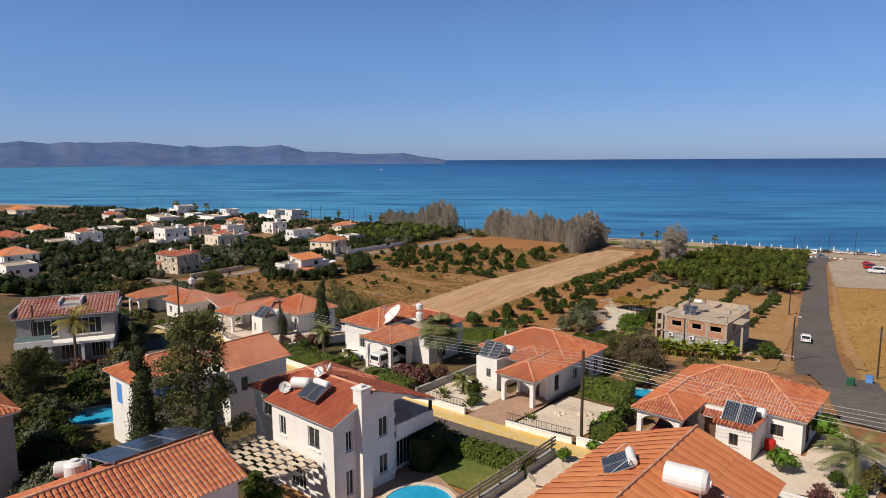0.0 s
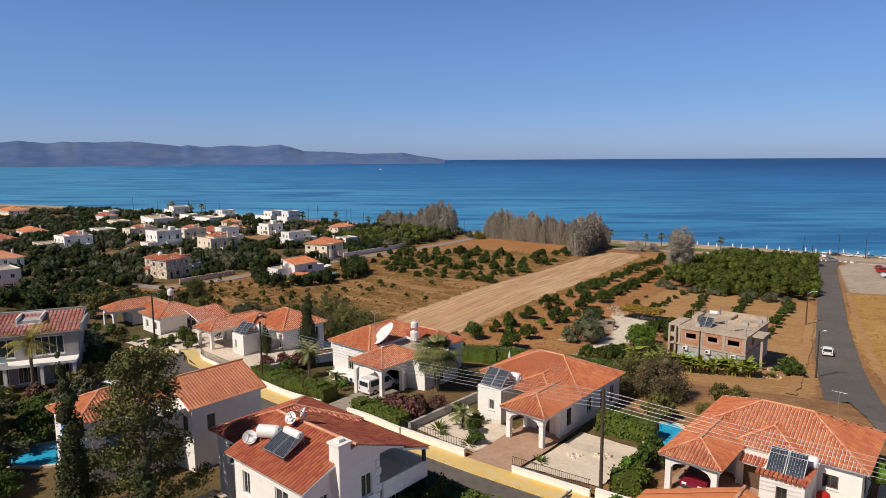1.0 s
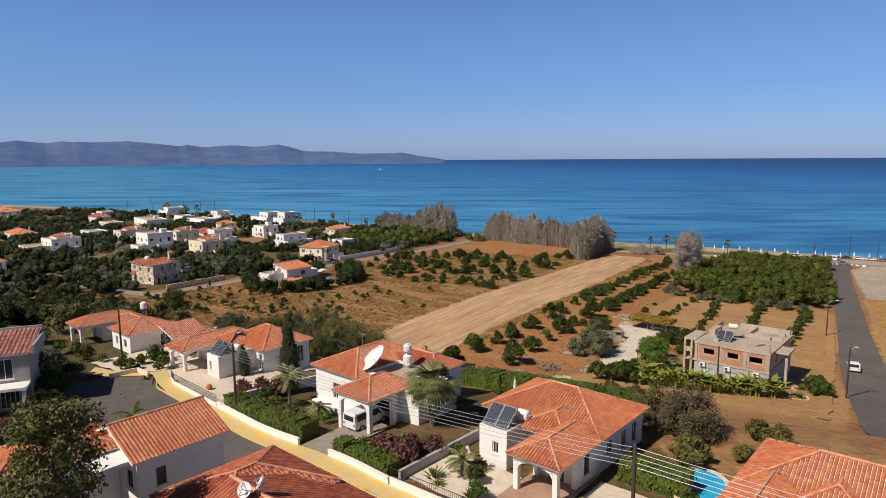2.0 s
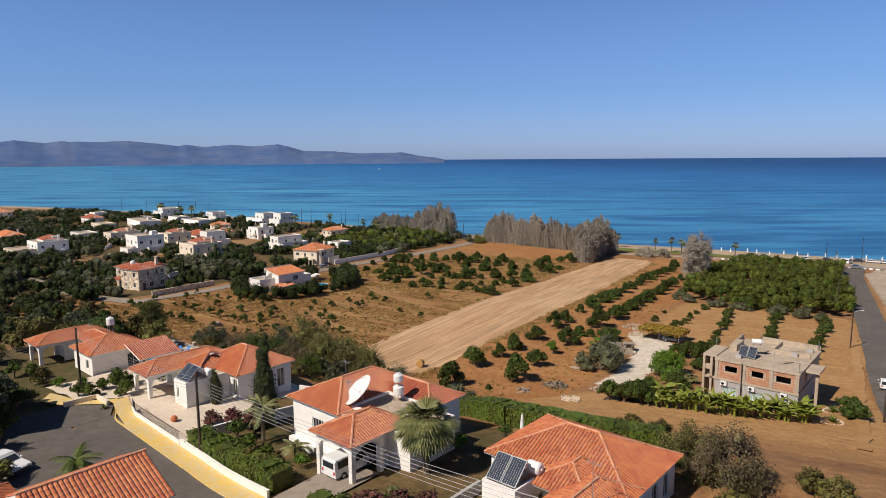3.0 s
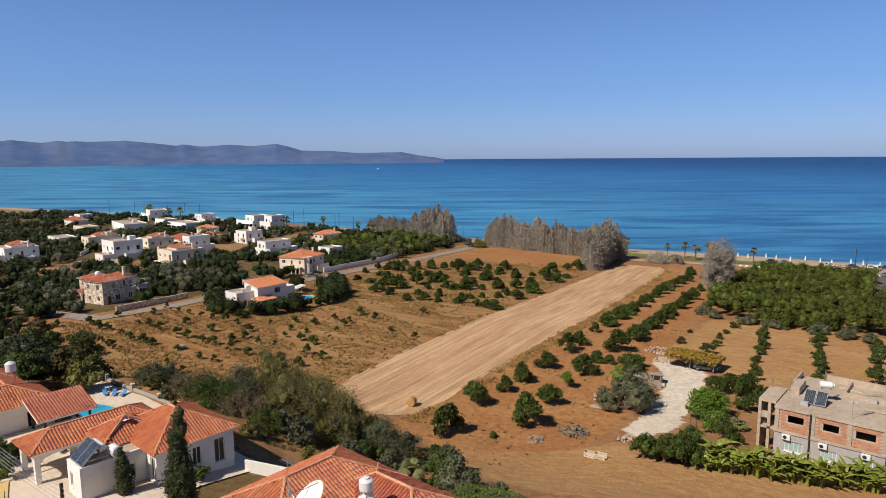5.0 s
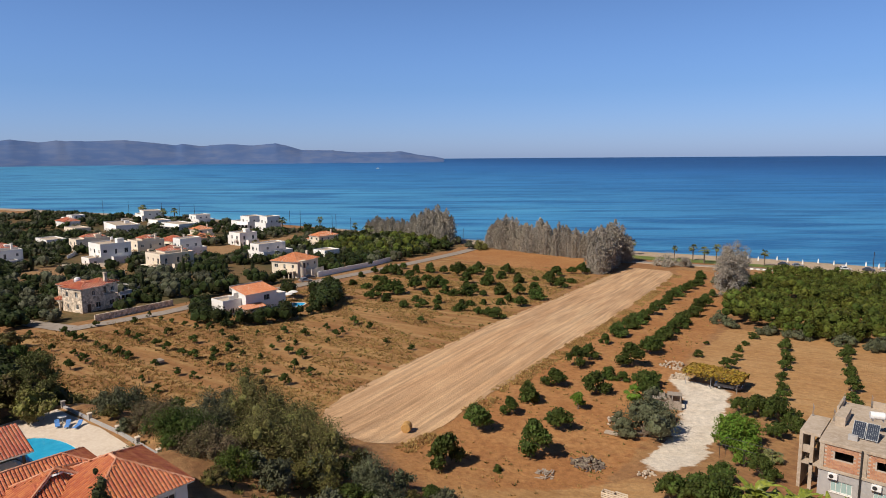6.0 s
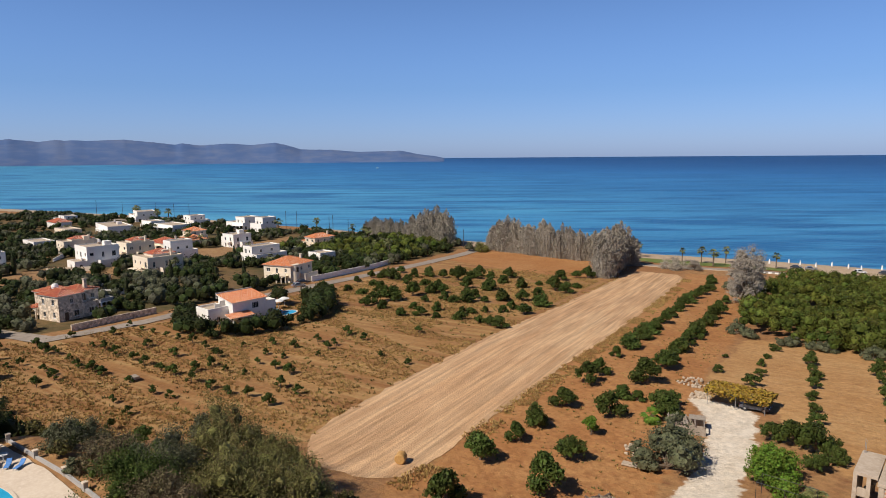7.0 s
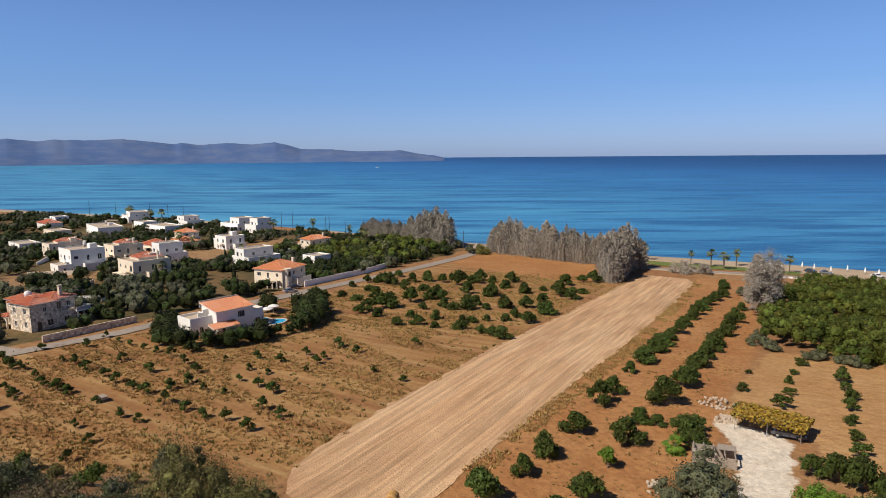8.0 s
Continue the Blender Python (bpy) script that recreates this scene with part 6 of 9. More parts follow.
roof(SH, -13.4, -8.02, 2.4, 8.8, 6.2, 0.34, 0.4, M_TILE_RED, big=True)
roof(SH, -9.0, -2.6, 6.22, 12.2, 6.2, 0.34, 0.4, M_TILE_RED, big=True)
roof(SH, -11.4, -8.4, -0.6, 2.4, 3.0, 0.38, 0.2, M_TILE_RED, big=True)
arcade(SH, -11.4, -8.4, -0.6, 2.38, 0, 2.98, "sw", 0.35, M_CREAM)
part("chimney_stack", Shape().box(-3.9, 9.0, 6.4, -3.2, 9.7, 8.9).box(-4.0, 8.9, 8.9, -3.1, 9.8, 9.1), M_STONE, SH)
part("roof_tank", Shape().lathe([(0.01, 0.0), (0.75, 0.05), (0.85, 0.6), (0.6, 1.15), (0.01, 1.35)], 14, pose(-8.2, 4.6, 6.9)), M_TANK, SH)
part("terrace_slab", Shape().box(-2.5, 10.42, 2.75, 0.6, 14.2, 3.0, 0.02), M_WHITE, SH)
for x, y in ((0.25, 13.85), (-2.4, 13.85), (0.25, 10.6)):
    part("pillar", Shape().box(x, y, -1.0, x + 0.3, y + 0.3, 2.75), M_WHITE, SH)
part("terrace_railing", Shape().box(-2.45, 14.0, 3.0, 0.55, 14.12, 3.85).box(0.45, 10.5, 3.0, 0.55, 13.98, 3.85), M_GREYWALL, SH)
part("plinth", Shape().box(-13.3, 2.5, -1.2, -9.0, 8.7, 0.0).box(-8.98, 0.05, -1.2, -0.05, 12.1, 0.0), M_STONE, SH)
# white house with a mono-pitch roof among dark trees; its long wall looks to the field
WH = thing("house", "white house with pinkish mono-pitch tiled roof among dark trees", "house", pose(-175.6, 129.0, -3.0, 0, 0, 90), "houses of the village by the shore")
shell(WH, 0, 9.2, 0, 6.4, 0, 5.5, {"s": [(6.2, 3.2, 1.8, 1.5), (2.0, 0.8, 1.4, 1.3)], "w": [(3.2, 3.4, 0.8, 1.0)]}, M_WHITE)
wt, wd = Shape(), Shape()
tile_slope(wt, wd, Vector((-0.4, -0.5, 5.52)), Vector((1, 0, 0)), Vector((0, 1, 0.17)).normalized(), 10.0, 7.2, 0, 0, 0.4, 0.6)
wr = part("roof", wd, M_WHITE, WH)
tagged(part("roof_tiles", wt, M_TILE_ORANGE, wr), kind="stuff")
part("gable", Shape().add([(0, 0.3, 5.5), (0, 6.4, 5.5), (0, 6.4, 6.55), (9.2, 0.3, 5.5), (9.2, 6.4, 5.5), (9.2, 6.4, 6.55)], [(2, 1, 0), (3, 4, 5), (1, 2, 5, 4)]), M_WHITE, WH)
part("ridge_wall", Shape().box(-0.3, 6.75, 5.5, 9.5, 7.0, 7.0), M_GREYWALL, WH)
shell(WH, -5.2, -0.02, 2.0, 7.6, 0, 3.9, {"s": [(2.6, 0.8, 0.9, 1.5)], "w": [(2.6, 0.8, 1.0, 1.4)]}, M_WHITE)
flat_top(WH, -5.2, -0.02, 2.0, 7.6, 3.9, 0.6, M_WHITE)
part("stair_wall", Shape().box(-2.6, 3.4, 3.9, -0.02, 3.6, 5.1).box(-1.3, 3.4, 5.1, -0.02, 3.6, 5.7), M_WHITE, WH)
shell(WH, 9.22, 12.4, 0.6, 6.0, 0, 3.6, {"s": [(1.6, 0.8, 1.4, 1.3)]}, M_WHITE)
flat_top(WH, 9.22, 12.4, 0.6, 6.0, 3.6, 0.7, M_WHITE)
vt, vd = Shape(), Shape()
tile_slope(vt, vd, Vector((-2.2, -2.6, 2.35)), Vector((1, 0, 0)), Vector((0, 1, 0.26)).normalized(), 6.6, 2.65, 0, 0, 0.4, 0.6)
vr = part("veranda_roof", vd, M_WHITE, WH)
tagged(part("roof_tiles", vt, M_TILE_ORANGE, vr), kind="stuff")
for x in (-1.9, 0.9, 3.9):
    part("veranda_post", Shape().box(x, -2.4, -1.0, x + 0.25, -2.15, 2.35), M_WHITE, WH)
part("plinth", Shape().box(0.02, 0.02, -1.4, 12.3, 6.3, 0.0).box(-5.1, 2.1, -1.4, 0.0, 7.5, 0.0), M_WHITE, WH)
villa("cream two-storey villa with orange hip roof and round bay", -215.6, 174.4, 11.0, 12.5, 6.3, "hip", M_CREAM, 18, M_TILE_ORANGE, 3)
bay = thing("bay_tower", "round cream bay with tall window beside the villa", "bay", Matrix.Translation(spot(-216.2, 176.6)))
part("drum", Shape().lathe([(1.5, -0.5), (1.5, 5.9), (1.6, 5.95), (1.6, 6.15)], 20), M_CREAM, bay)
part("pane", Shape().box(1.3, -0.45, 3.6, 1.53, 0.45, 5.3), M_GLASSDARK, bay)
villa("white cubic modern house in the village", -302.0, 143.0, 12.0, 12.0, 8.0, "flat", M_WHITE, 0, None, 4, [(-18.5, -12.02, 3, 10, 0, 6.4, False), (-8, 0, -4.5, -0.02, 0, 3.0, False)])
villa("cream house with red roofs and balconies", -264.0, 149.0, 12.0, 13.0, 6.6, "part", M_CREAM, 0, M_TILE_RED, 5)
villa("white house with red tiled upper roof", -317.5, 108.5, 13.0, 12.0, 6.4, "part", M_WHITE, 0, M_TILE_RED, 6, [(0.02, 5, 2, 9, 0, 3.0, False)])
villa("white flat-roofed house beside cream villas", -269.0, 196.0, 12.0, 15.0, 6.2, "flat", M_WHITE, 0, None, 7)
villa("long white flat-roofed house by the shore", -505.0, 250.0, 32.0, 14.0, 7.0, "flat", M_WHITE, -15, None, 8)
villa("long white flat-roofed house", -440.0, 205.0, 34.0, 14.0, 4.5, "flat", M_WHITE, -10, None, 9)
villa("cream flat-roofed house with a red roof part", -353.0, 152.0, 9.0, 15.0, 6.0, "part", M_CREAM, 0, M_TILE_RED, 10)
villa("cream house with red roof", -319.0, 165.0, 10.0, 12.0, 6.8, "part", M_CREAM, 0, M_TILE_RED, 11)
villa("white two-storey house with flat roof", -296.0, 174.0, 11.0, 11.0, 8.2, "flat", M_WHITE, 0, None, 12)
villa("white two-storey house with roof terrace", -324.0, 218.6, 10.0, 10.0, 6.5, "flat", M_WHITE, 0, None, 13, [(-15, -10.02, 2, 9, 0, 4.5, False)])
villa("white modern house with overhanging upper floor", -398.0, 270.0, 20.0, 12.0, 7.5, "flat", M_WHITE, 0, None, 14)
villa("white modern cube with dark glazing", -378.0, 270.0, 12.0, 11.0, 8.5, "flat", M_WHITE, 0, None, 15)
villa("cream house with orange roof near the shore", -289.5, 242.0, 8.0, 12.0, 6.0, "hip", M_CREAM, 0, M_TILE_ORANGE, 16, [(-14, -8.02, 3, 10, 0, 3.5, True)])
villa("white house near the shore", -447.0, 263.0, 16.0, 12.0, 6.0, "flat", M_WHITE, 0, None, 17)
villa("low cream house with flat roof", -318.0, 100.0, 14.0, 10.0, 3.4, "flat", M_CREAM, 0, None, 18)
villa("white modern house with glass balconies and a pool", -226.0, 56.0, 16.0, 10.0, 6.0, "flat", M_WHITE, 0, None, 19)
villa("white house with orange hip roof", -262.0, 66.0, 13.0, 11.0, 5.4, "hip", M_WHITE, 0, M_TILE_ORANGE, 20)
villa("low house with red roof", -355.0, 92.0, 26.0, 10.0, 3.6, "hip", M_CREAM, 0, M_TILE_RED, 21)
villa("low house with orange roof", -400.0, 118.0, 20.0, 10.0, 3.6, "hip", M_WHITE, 0, M_TILE_ORANGE, 22)
villa("house with orange roof near the far shore", -590.0, 160.0, 24.0, 14.0, 6.0, "hip", M_CREAM, 0, M_TILE_ORANGE, 23)
villa("low white house with flat roof", -420.0, 235.0, 24.0, 12.0, 4.0, "flat", M_WHITE, 0, None, 24)
villa("low cream house with red roof", -338.0, 190.0, 14.0, 10.0, 3.8, "hip", M_CREAM, 0, M_TILE_RED, 25)

for i, (lab, x, y, w, d, h, style, m, tile) in enumerate((
        ("small cream house with orange roof among palms", -371, 221, 9, 9, 5.6, "hip", M_CREAM, M_TILE_ORANGE), ("long low pale house with flat roofs", -452, 186, 18, 9, 3.4, "flat", M_CREAM, None),
        ("low white house near the far shore", -455, 238, 14, 9, 4.2, "flat", M_WHITE, None), ("low cream house with orange roof", -342, 206, 12, 9, 4.0, "hip", M_CREAM, M_TILE_ORANGE),
        ("low pale house with flat roof among trees", -386, 150, 16, 9, 3.6, "flat", M_WHITE, None), ("white house by the far shore", -540, 214, 18, 10, 4.6, "flat", M_WHITE, None),
        ("pale low house by the far shore", -505, 198, 16, 10, 4.0, "hip", M_WHITE, M_TILE_RED), ("small white house behind cream villas", -250, 214, 8, 8, 3.8, "flat", M_WHITE, None))):
    villa(lab, x, y, w, d, h, style, m, 0, tile, 30 + i)

HOUSE_SPOTS = [(-375, 225, 9), (-461, 190, 13), (-462, 242, 11), (-348, 210, 10), (-394, 154, 12), (-549, 219, 13), (-513, 203, 12), (-254, 218, 8), (-214, 108, 12), (-180, 133, 9), (-222, 180, 11), (-308, 149, 12), (-270, 155, 12), (-323, 114, 13), (-275, 203, 12), (-520, 256, 22), (-455, 212, 22), (-357, 159, 11), (-324, 170, 10), (-301, 179, 10),
               (-330, 223, 11), (-408, 276, 16), (-384, 276, 11), (-293, 250, 10), (-455, 269, 13), (-325, 105, 11), (-234, 61, 13), (-268, 71, 11), (-368, 97, 17), (-410, 123, 14), (-602, 167, 17), (-432, 241, 15), (-345, 195, 10)]


OPEN = [[(-288, 171), (-338, 197), (-330, 212), (-348, 269), (-324, 261), (-298, 228), (-299, 208), (-277, 183)], [(-258, 127), (-330, 166), (-343, 190), (-354, 190), (-340, 172), (-266, 139)],
        [(-276, 107), (-297, 112), (-313, 134), (-296, 143), (-280, 137), (-278, 123)]]


def clear(x, y, gap=0.0):
    """No house, road or open view stands here."""
    if any(math.hypot(x - a, y - b) < r * 0.75 + gap for a, b, r in HOUSE_SPOTS):
        return False
    for a, b, r in HOUSE_SPOTS:          # keep the fronts that look to the hillside partly free
        dx, dy = x - a, y - b
        if 0 < dx * 0.75 - dy * 0.65 < r * 1.15 and abs(dx * 0.65 + dy * 0.75) < r * 0.5:
            return False
    if any(inside(x, y, p) for p in OPEN):
        return False
    road = lerp_table(y, [60, 92, 116, 180, 240, 292], [-200, -198, -199, -213, -223, -236])
    return x < road - 2.5


vp, vo = [], []
for i in range(5200):
    y = rnd.uniform(40, 300)
    x = rnd.uniform(-640, -196)
    if y > coast(x) - 14 or not clear(x, y, 1.0):
        continue
    big = rnd.uniform(3.0, 6.5)
    if noise.noise(Vector((x * 0.02, y * 0.02, 4))) < -0.34:
        continue
    h = big * rnd.uniform(0.6, 0.85)
    olives = 0.6 if -262 < x < -212 and 108 < y < 150 else 0.22
    (vo if rnd.random() < olives else vp).append((x, y, big, h))
vp = [p for p in vp if p[0] > -420 or rnd.random() < 0.6]
woods("village_trees", "dark green trees and hedges between village houses", vp, M_LEAF_DARK, 9, 110, 0.6)
woods("village_olive_trees", "grey-green olives and shrubs between village houses", vo, M_LEAF_GREYOLIVE, 10, 130, 0.5)
# trees round the white house beside the field, and between windbreak and village road
near_green = []
for x, y, w, h in ((-166.5, 122.5, 5.4, 4.2), (-164.5, 126.5, 5.8, 4.4), (-163.5, 131.5, 6, 4.6), (-164.5, 136, 4.4, 2.5), (-164.5, 141, 4.2, 2.2), (-164.5, 143.6, 5.0, 3.4), (-168.5, 145, 4.6, 2.6), (-166.5, 146.5, 7, 5.0), (-168.5, 150.5, 7, 5.4), (-171, 119.5, 5.6, 4.2), (-176, 117.5, 5.6, 4.2), (-181, 119, 6, 4.2), (-185, 122, 6, 4.4),
                   (-172, 153, 7, 5.4), (-176, 157.5, 7, 5.2), (-176, 152.5, 6, 4.4), (-180, 160, 6, 4.8), (-189, 124, 6, 4.2), (-167, 118.5, 3.4, 2.4), (-184, 158, 6, 4.6), (-188, 150, 6, 4.6), (-190, 142, 6, 4.6), (-186, 165, 6, 4.4)):
    near_green.append((x, y, w, h))
woods("house_side_trees", "dark round trees beside the white house", near_green, M_LEAF_DARK, 12, 420, 0.5)
wb = []
for i in range(70):
    x, y = rnd.uniform(-300, -232), rnd.uniform(225, 292)
    if x < lerp_table(y, [225, 292], [-226, -242]) and clear(x, y):
        wb.append((x, y, rnd.uniform(5, 8), rnd.uniform(4, 6.5)))
woods("roadside_trees", "green trees beside the village road", wb, M_LEAF_GROVE, 13, 160, 0.6)

# walls, drives and open earth between the village houses
for plot in (OPEN[0], OPEN[2]):
    patch("bare_plot", plot, M_DRYSOIL, 0.1, 1.0, "bare brown earth plot between village houses")
for i, (x, y) in enumerate(((-240, 120), (-252, 128), (-300, 128), (-330, 140), (-346, 172), (-282, 222), (-300, 232), (-250, 205), (-262, 236), (-360, 230))):
    wall_pts = [(x, y), (x - 14, y + 9)] if i % 2 else [(x, y), (x + 9, y + 12)]
    t = thing("garden_wall", "pale boundary wall between village gardens", "wall", group="village garden walls")
    (xa, ya), (xb, yb) = wall_pts
    z = min(ground_z(xa, ya), ground_z(xb, yb))
    q = Vector((-(yb - ya), xb - xa, 0)).normalized() * 0.12
    a, b = Vector((xa, ya, z - 0.5)), Vector((xb, yb, z - 0.5))
    up = Vector((0, 0, 2.3))
    part("wall", Shape().add([tuple(p) for p in (a - q, b - q, b + q, a + q, a - q + up, b - q + up, b + q + up, a + q + up)], [(3, 2, 1, 0), (4, 5, 6, 7), (0, 1, 5, 4), (1, 2, 6, 5), (2, 3, 7, 6), (3, 0, 4, 7)]), M_CREAM if i % 3 else M_WHITE, t)
patch("open_plot", [(-280, 228), (-262, 222), (-262, 240), (-296, 268), (-330, 262), (-300, 240)], M_DRYSOIL, 0.14, 0.6, "bare brown building plot between houses")
patch("earth_lane", [(-262, 130), (-330, 168), (-345, 190), (-352, 190), (-338, 172), (-264, 136)], M_DRYSOIL, 0.14, 0.4, "bare earth lane between gardens")
patch("far_road", [(-400, 268), (-500, 254), (-600, 228), (-700, 196), (-700, 202), (-600, 234), (-500, 260), (-400, 274)], M_OLDROAD, 0.5, 0, "pale coast road beyond the village")


# ---- gardens: ground ----
patch("paved_yard", [(-91, 48.2), (-83, 47.2), (-72, 46.8), (-71, 52), (-76, 57), (-76, 66), (-92, 62)], M_PAVING, 0.13, 0.2, "pale beige paved yard")
patch("gravel_yard", [(-31.6, 46.6), (-25.6, 47.6), (-25.6, 55.6), (-31.4, 55.4)], M_PAVING, 0.13, 0.1, "pale gravel yard with stones")
patch("driveway_paving", [(-36.2, 44.6), (-32.0, 45.2), (-31.7, 50.0), (-31.9, 56.3), (-36.2, 56.3)], M_PINKPAVE, 0.16, 0.0, "terracotta paved driveway")
patch("front_yard", [(-43.4, 46.3), (-36.3, 46.0), (-36.3, 52), (-41.0, 52), (-43.4, 54)], M_PAVING, 0.14, 0.1, "pale gravel front yard")
patch("garage_drive", [(-55.6, 45.2), (-51.4, 44.9), (-51.4, 52.8), (-56.2, 52.8)], M_OLDROAD, 0.17, 0.0, "grey concrete garage drive")
patch("side_yard", [(-13.0, 48.6), (-5.0, 49.6), (-4.0, 60), (-9.6, 64), (-9.9, 56), (-12.8, 56)], M_PAVING, 0.13, 0.2, "pale gravel side yard")
patch("porch_paving", [(-22, 47.2), (-16, 48.2), (-15.9, 52.3), (-15.9, 54.7), (-22, 56)], M_PINKPAVE, 0.14, 0.0, "terracotta porch paving")
patch("terrace_paving", [(-117, 60), (-96, 60), (-96, 68.4), (-104.8, 68.2), (-111, 67.8), (-117.2, 67)], M_PAVING, 0.16, 0.15, "pale pool terrace paving")
patch("garden_lawn", [(-33.2, 34.6), (-30, 33.8), (-25, 34.4), (-25.4, 38.0), (-33.0, 39.2)], M_LAWN, 0.14, 0.1, "green lawn with a dry corner")
patch("pool_paving", [(-34.8, 26.5), (-27.4, 26.5), (-27.4, 33.2), (-30.6, 34.4), (-34.8, 33.6)], M_PINKPAVE, 0.17, 0.05, "terracotta pool surround")
patch("shaded_paving", [(-46, 35.8), (-33.5, 36.4), (-33.2, 39.3), (-46, 39.0)], M_OLDROAD, 0.13, 0.1, "grey yard paving behind the house")
patch("neighbour_yard", [(-25.4, 30), (-20.6, 30), (-20.6, 44.0), (-25.4, 43.6)], M_PAVING, 0.15, 0.1, "pale paved terrace")
patch("corner_yard", [(-98.4, 43.5), (-90.8, 44.5), (-88.4, 47.4), (-87.6, 50.0), (-88.0, 58.0), (-98.2, 58.0)], M_PAVING, 0.20, 0.2, "pale paved yard")
patch("pale_verge", [(-25.8, 106), (-24.3, 106), (-30.2, 146), (-37, 186), (-38.6, 186), (-31.8, 146)], M_TAN, 0.15, 0.3, "sandy verge beside the road")
patch("pale_verge_east", [(-15.5, 124), (-13.8, 124), (-20.5, 152), (-27, 182), (-35, 226), (-36.6, 226), (-28.3, 182), (-22, 152)], M_TAN, 0.14, 0.3, "sandy verge beside the road")
patch("turning_kerb", [(-96, 43.2), (-91, 44.6), (-88.4, 47.6), (-87, 46.8), (-90.8, 42.8), (-94, 41.6)], M_YELLOW, 0.2, 0.1, "faded yellow pavement corner")


def garden_wall(x0, x1, h, label, rail=0.0, off=0.0, mat=None):
    """A low wall along the street, with a coping, and iron railings if asked."""
    t = thing("garden_wall", label, "wall", group="garden walls along the street")
    s, c, n = Shape(), Shape(), max(1, int(abs(x1 - x0) / 1.5))
    pts = [spot(x0 + (x1 - x0) * i / n, wall_line(x0 + (x1 - x0) * i / n) + off) for i in range(n + 1)]
    for a, b in zip(pts, pts[1:]):
        for sh, z0, z1, w in ((s, -0.4, h, 0.11), (c, h, h + 0.07, 0.15)):
            sh.add([(p.x, p.y + k, p.z + z) for z in (z0, z1) for p, k in ((a, -w), (b, -w), (b, w), (a, w))], [(3, 2, 1, 0), (4, 5, 6, 7), (0, 1, 5, 4), (1, 2, 6, 5), (2, 3, 7, 6), (3, 0, 4, 7)])
    part("wall", s, mat or M_WHITE, t)
    part("coping", c, mat or M_WHITE, t)
    if rail:
        r = Shape()
        for a, b in zip(pts, pts[1:]):
            for z in (h + 0.15, h + rail):
                r.tube(a + Vector((0, 0, z)), b + Vector((0, 0, z)), 0.025, 0.025, 5)
            for k in range(10):
                p = a.lerp(b, k / 10)
                r.tube(p + Vector((0, 0, h)), p + Vector((0, 0, h + rail)), 0.014, 0.014, 4, False)
        part("railing", r, M_IRON, t, "black iron railing")
    return t


garden_wall(-71.5, -55.8, 0.75, "low white garden wall under a clipped hedge")
garden_wall(-51.2, -43.5, 0.7, "low white garden wall beside a garage drive")
garden_wall(-43.3, -36.3, 0.8, "white garden wall with iron railings", 0.8)
garden_wall(-31.8, -25.4, 0.7, "white garden wall with iron railings", 0.8)
garden_wall(-25.0, -16.4, 0.9, "white garden wall beside green shrubs")
garden_wall(-83.5, -71.6, 0.6, "pale garden wall with black railings", 0.9)
garden_wall(-12.8, 5, 0.7, "low white garden wall")


def wall_run(name, label, pts, h, mat, w=0.15, cat="wall"):
    t = thing(name, label, cat)
    for (xa, ya), (xb, yb) in zip(pts, pts[1:]):
        n = max(1, int(math.hypot(xb - xa, yb - ya) / 4))
        d = Vector((xb - xa, yb - ya, 0)).normalized()
        q = Vector((-d.y, d.x, 0)) * w
        s = Shape()
        for i in range(n):
            a, b = (spot(xa + (xb - xa) * k / n, ya + (yb - ya) * k / n) for k in (i, i + 1))
            up = Vector((0, 0, h))
            dn = Vector((0, 0, -0.4))
            s.add([tuple(p) for p in (a - q + dn, b - q + dn, b + q + dn, a + q + dn, a - q + up, b - q + up, b + q + up, a + q + up)],
                  [(3, 2, 1, 0), (4, 5, 6, 7), (0, 1, 5, 4), (1, 2, 6, 5), (2, 3, 7, 6), (3, 0, 4, 7)])
        part("wall", s, mat, t)
    return t


wall_run("stone_wall", "rubble-stone boundary wall beside the village road", [(-197.5, 101), (-200.5, 122)], 1.6, M_STONE, 0.22)
wall_run("boundary_wall", "long pale grey boundary wall beside the village road", [(-213, 181), (-222, 218), (-227, 232)], 1.9, M_WHITE, 0.12)
wall_run("boundary_wall", "grey rendered wall between gardens", [(-43.4, 45.6), (-43.4, 55.5)], 0.9, M_GREYWALL, 0.14)
wall_run("boundary_wall", "white rendered garden wall beside a cypress", [(-76.5, 63.5), (-71, 66.5), (-70, 58), (-71.5, 47.5)], 1.1, M_WHITE, 0.12)
wall_run("yard_wall", "low cream wall of a paved front yard", [(-90.3, 42.7), (-90.1, 46.0), (-87.1, 46.0)], 0.7, M_CREAM, 0.12)
wall_run("terrace_wall", "grey terrace wall under a timber fence", [(-25.5, 30), (-25.5, 43)], 0.8, M_GREYWALL, 0.14)
wall_run("terrace_wall", "low stone wall round a pool terrace", [(-117.6, 67.8), (-111, 68.4), (-104.8, 69.0), (-95.6, 69.2)], 0.3, M_GREYWALL, 0.14)
for x, y in ((-117.6, 67.8), (-111, 68.4), (-104.8, 69.0), (-100.2, 69.1), (-95.6, 69.2)):
    g = thing("wall_pillar", "square grey pillar on a terrace wall", "pillar", Matrix.Translation(spot(x, y)), "pillars of the terrace wall")
    part("shaft", Shape().box(-0.2, -0.2, -0.4, 0.2, 0.2, 0.8, 0.02), M_GREYWALL, g)
    part("cap", Shape().box(-0.26, -0.26, 0.8, 0.26, 0.26, 0.9, 0.03), M_PAVING, g)
fence = thing("timber_fence", "weathered timber rail fence on a terrace wall", "fence")
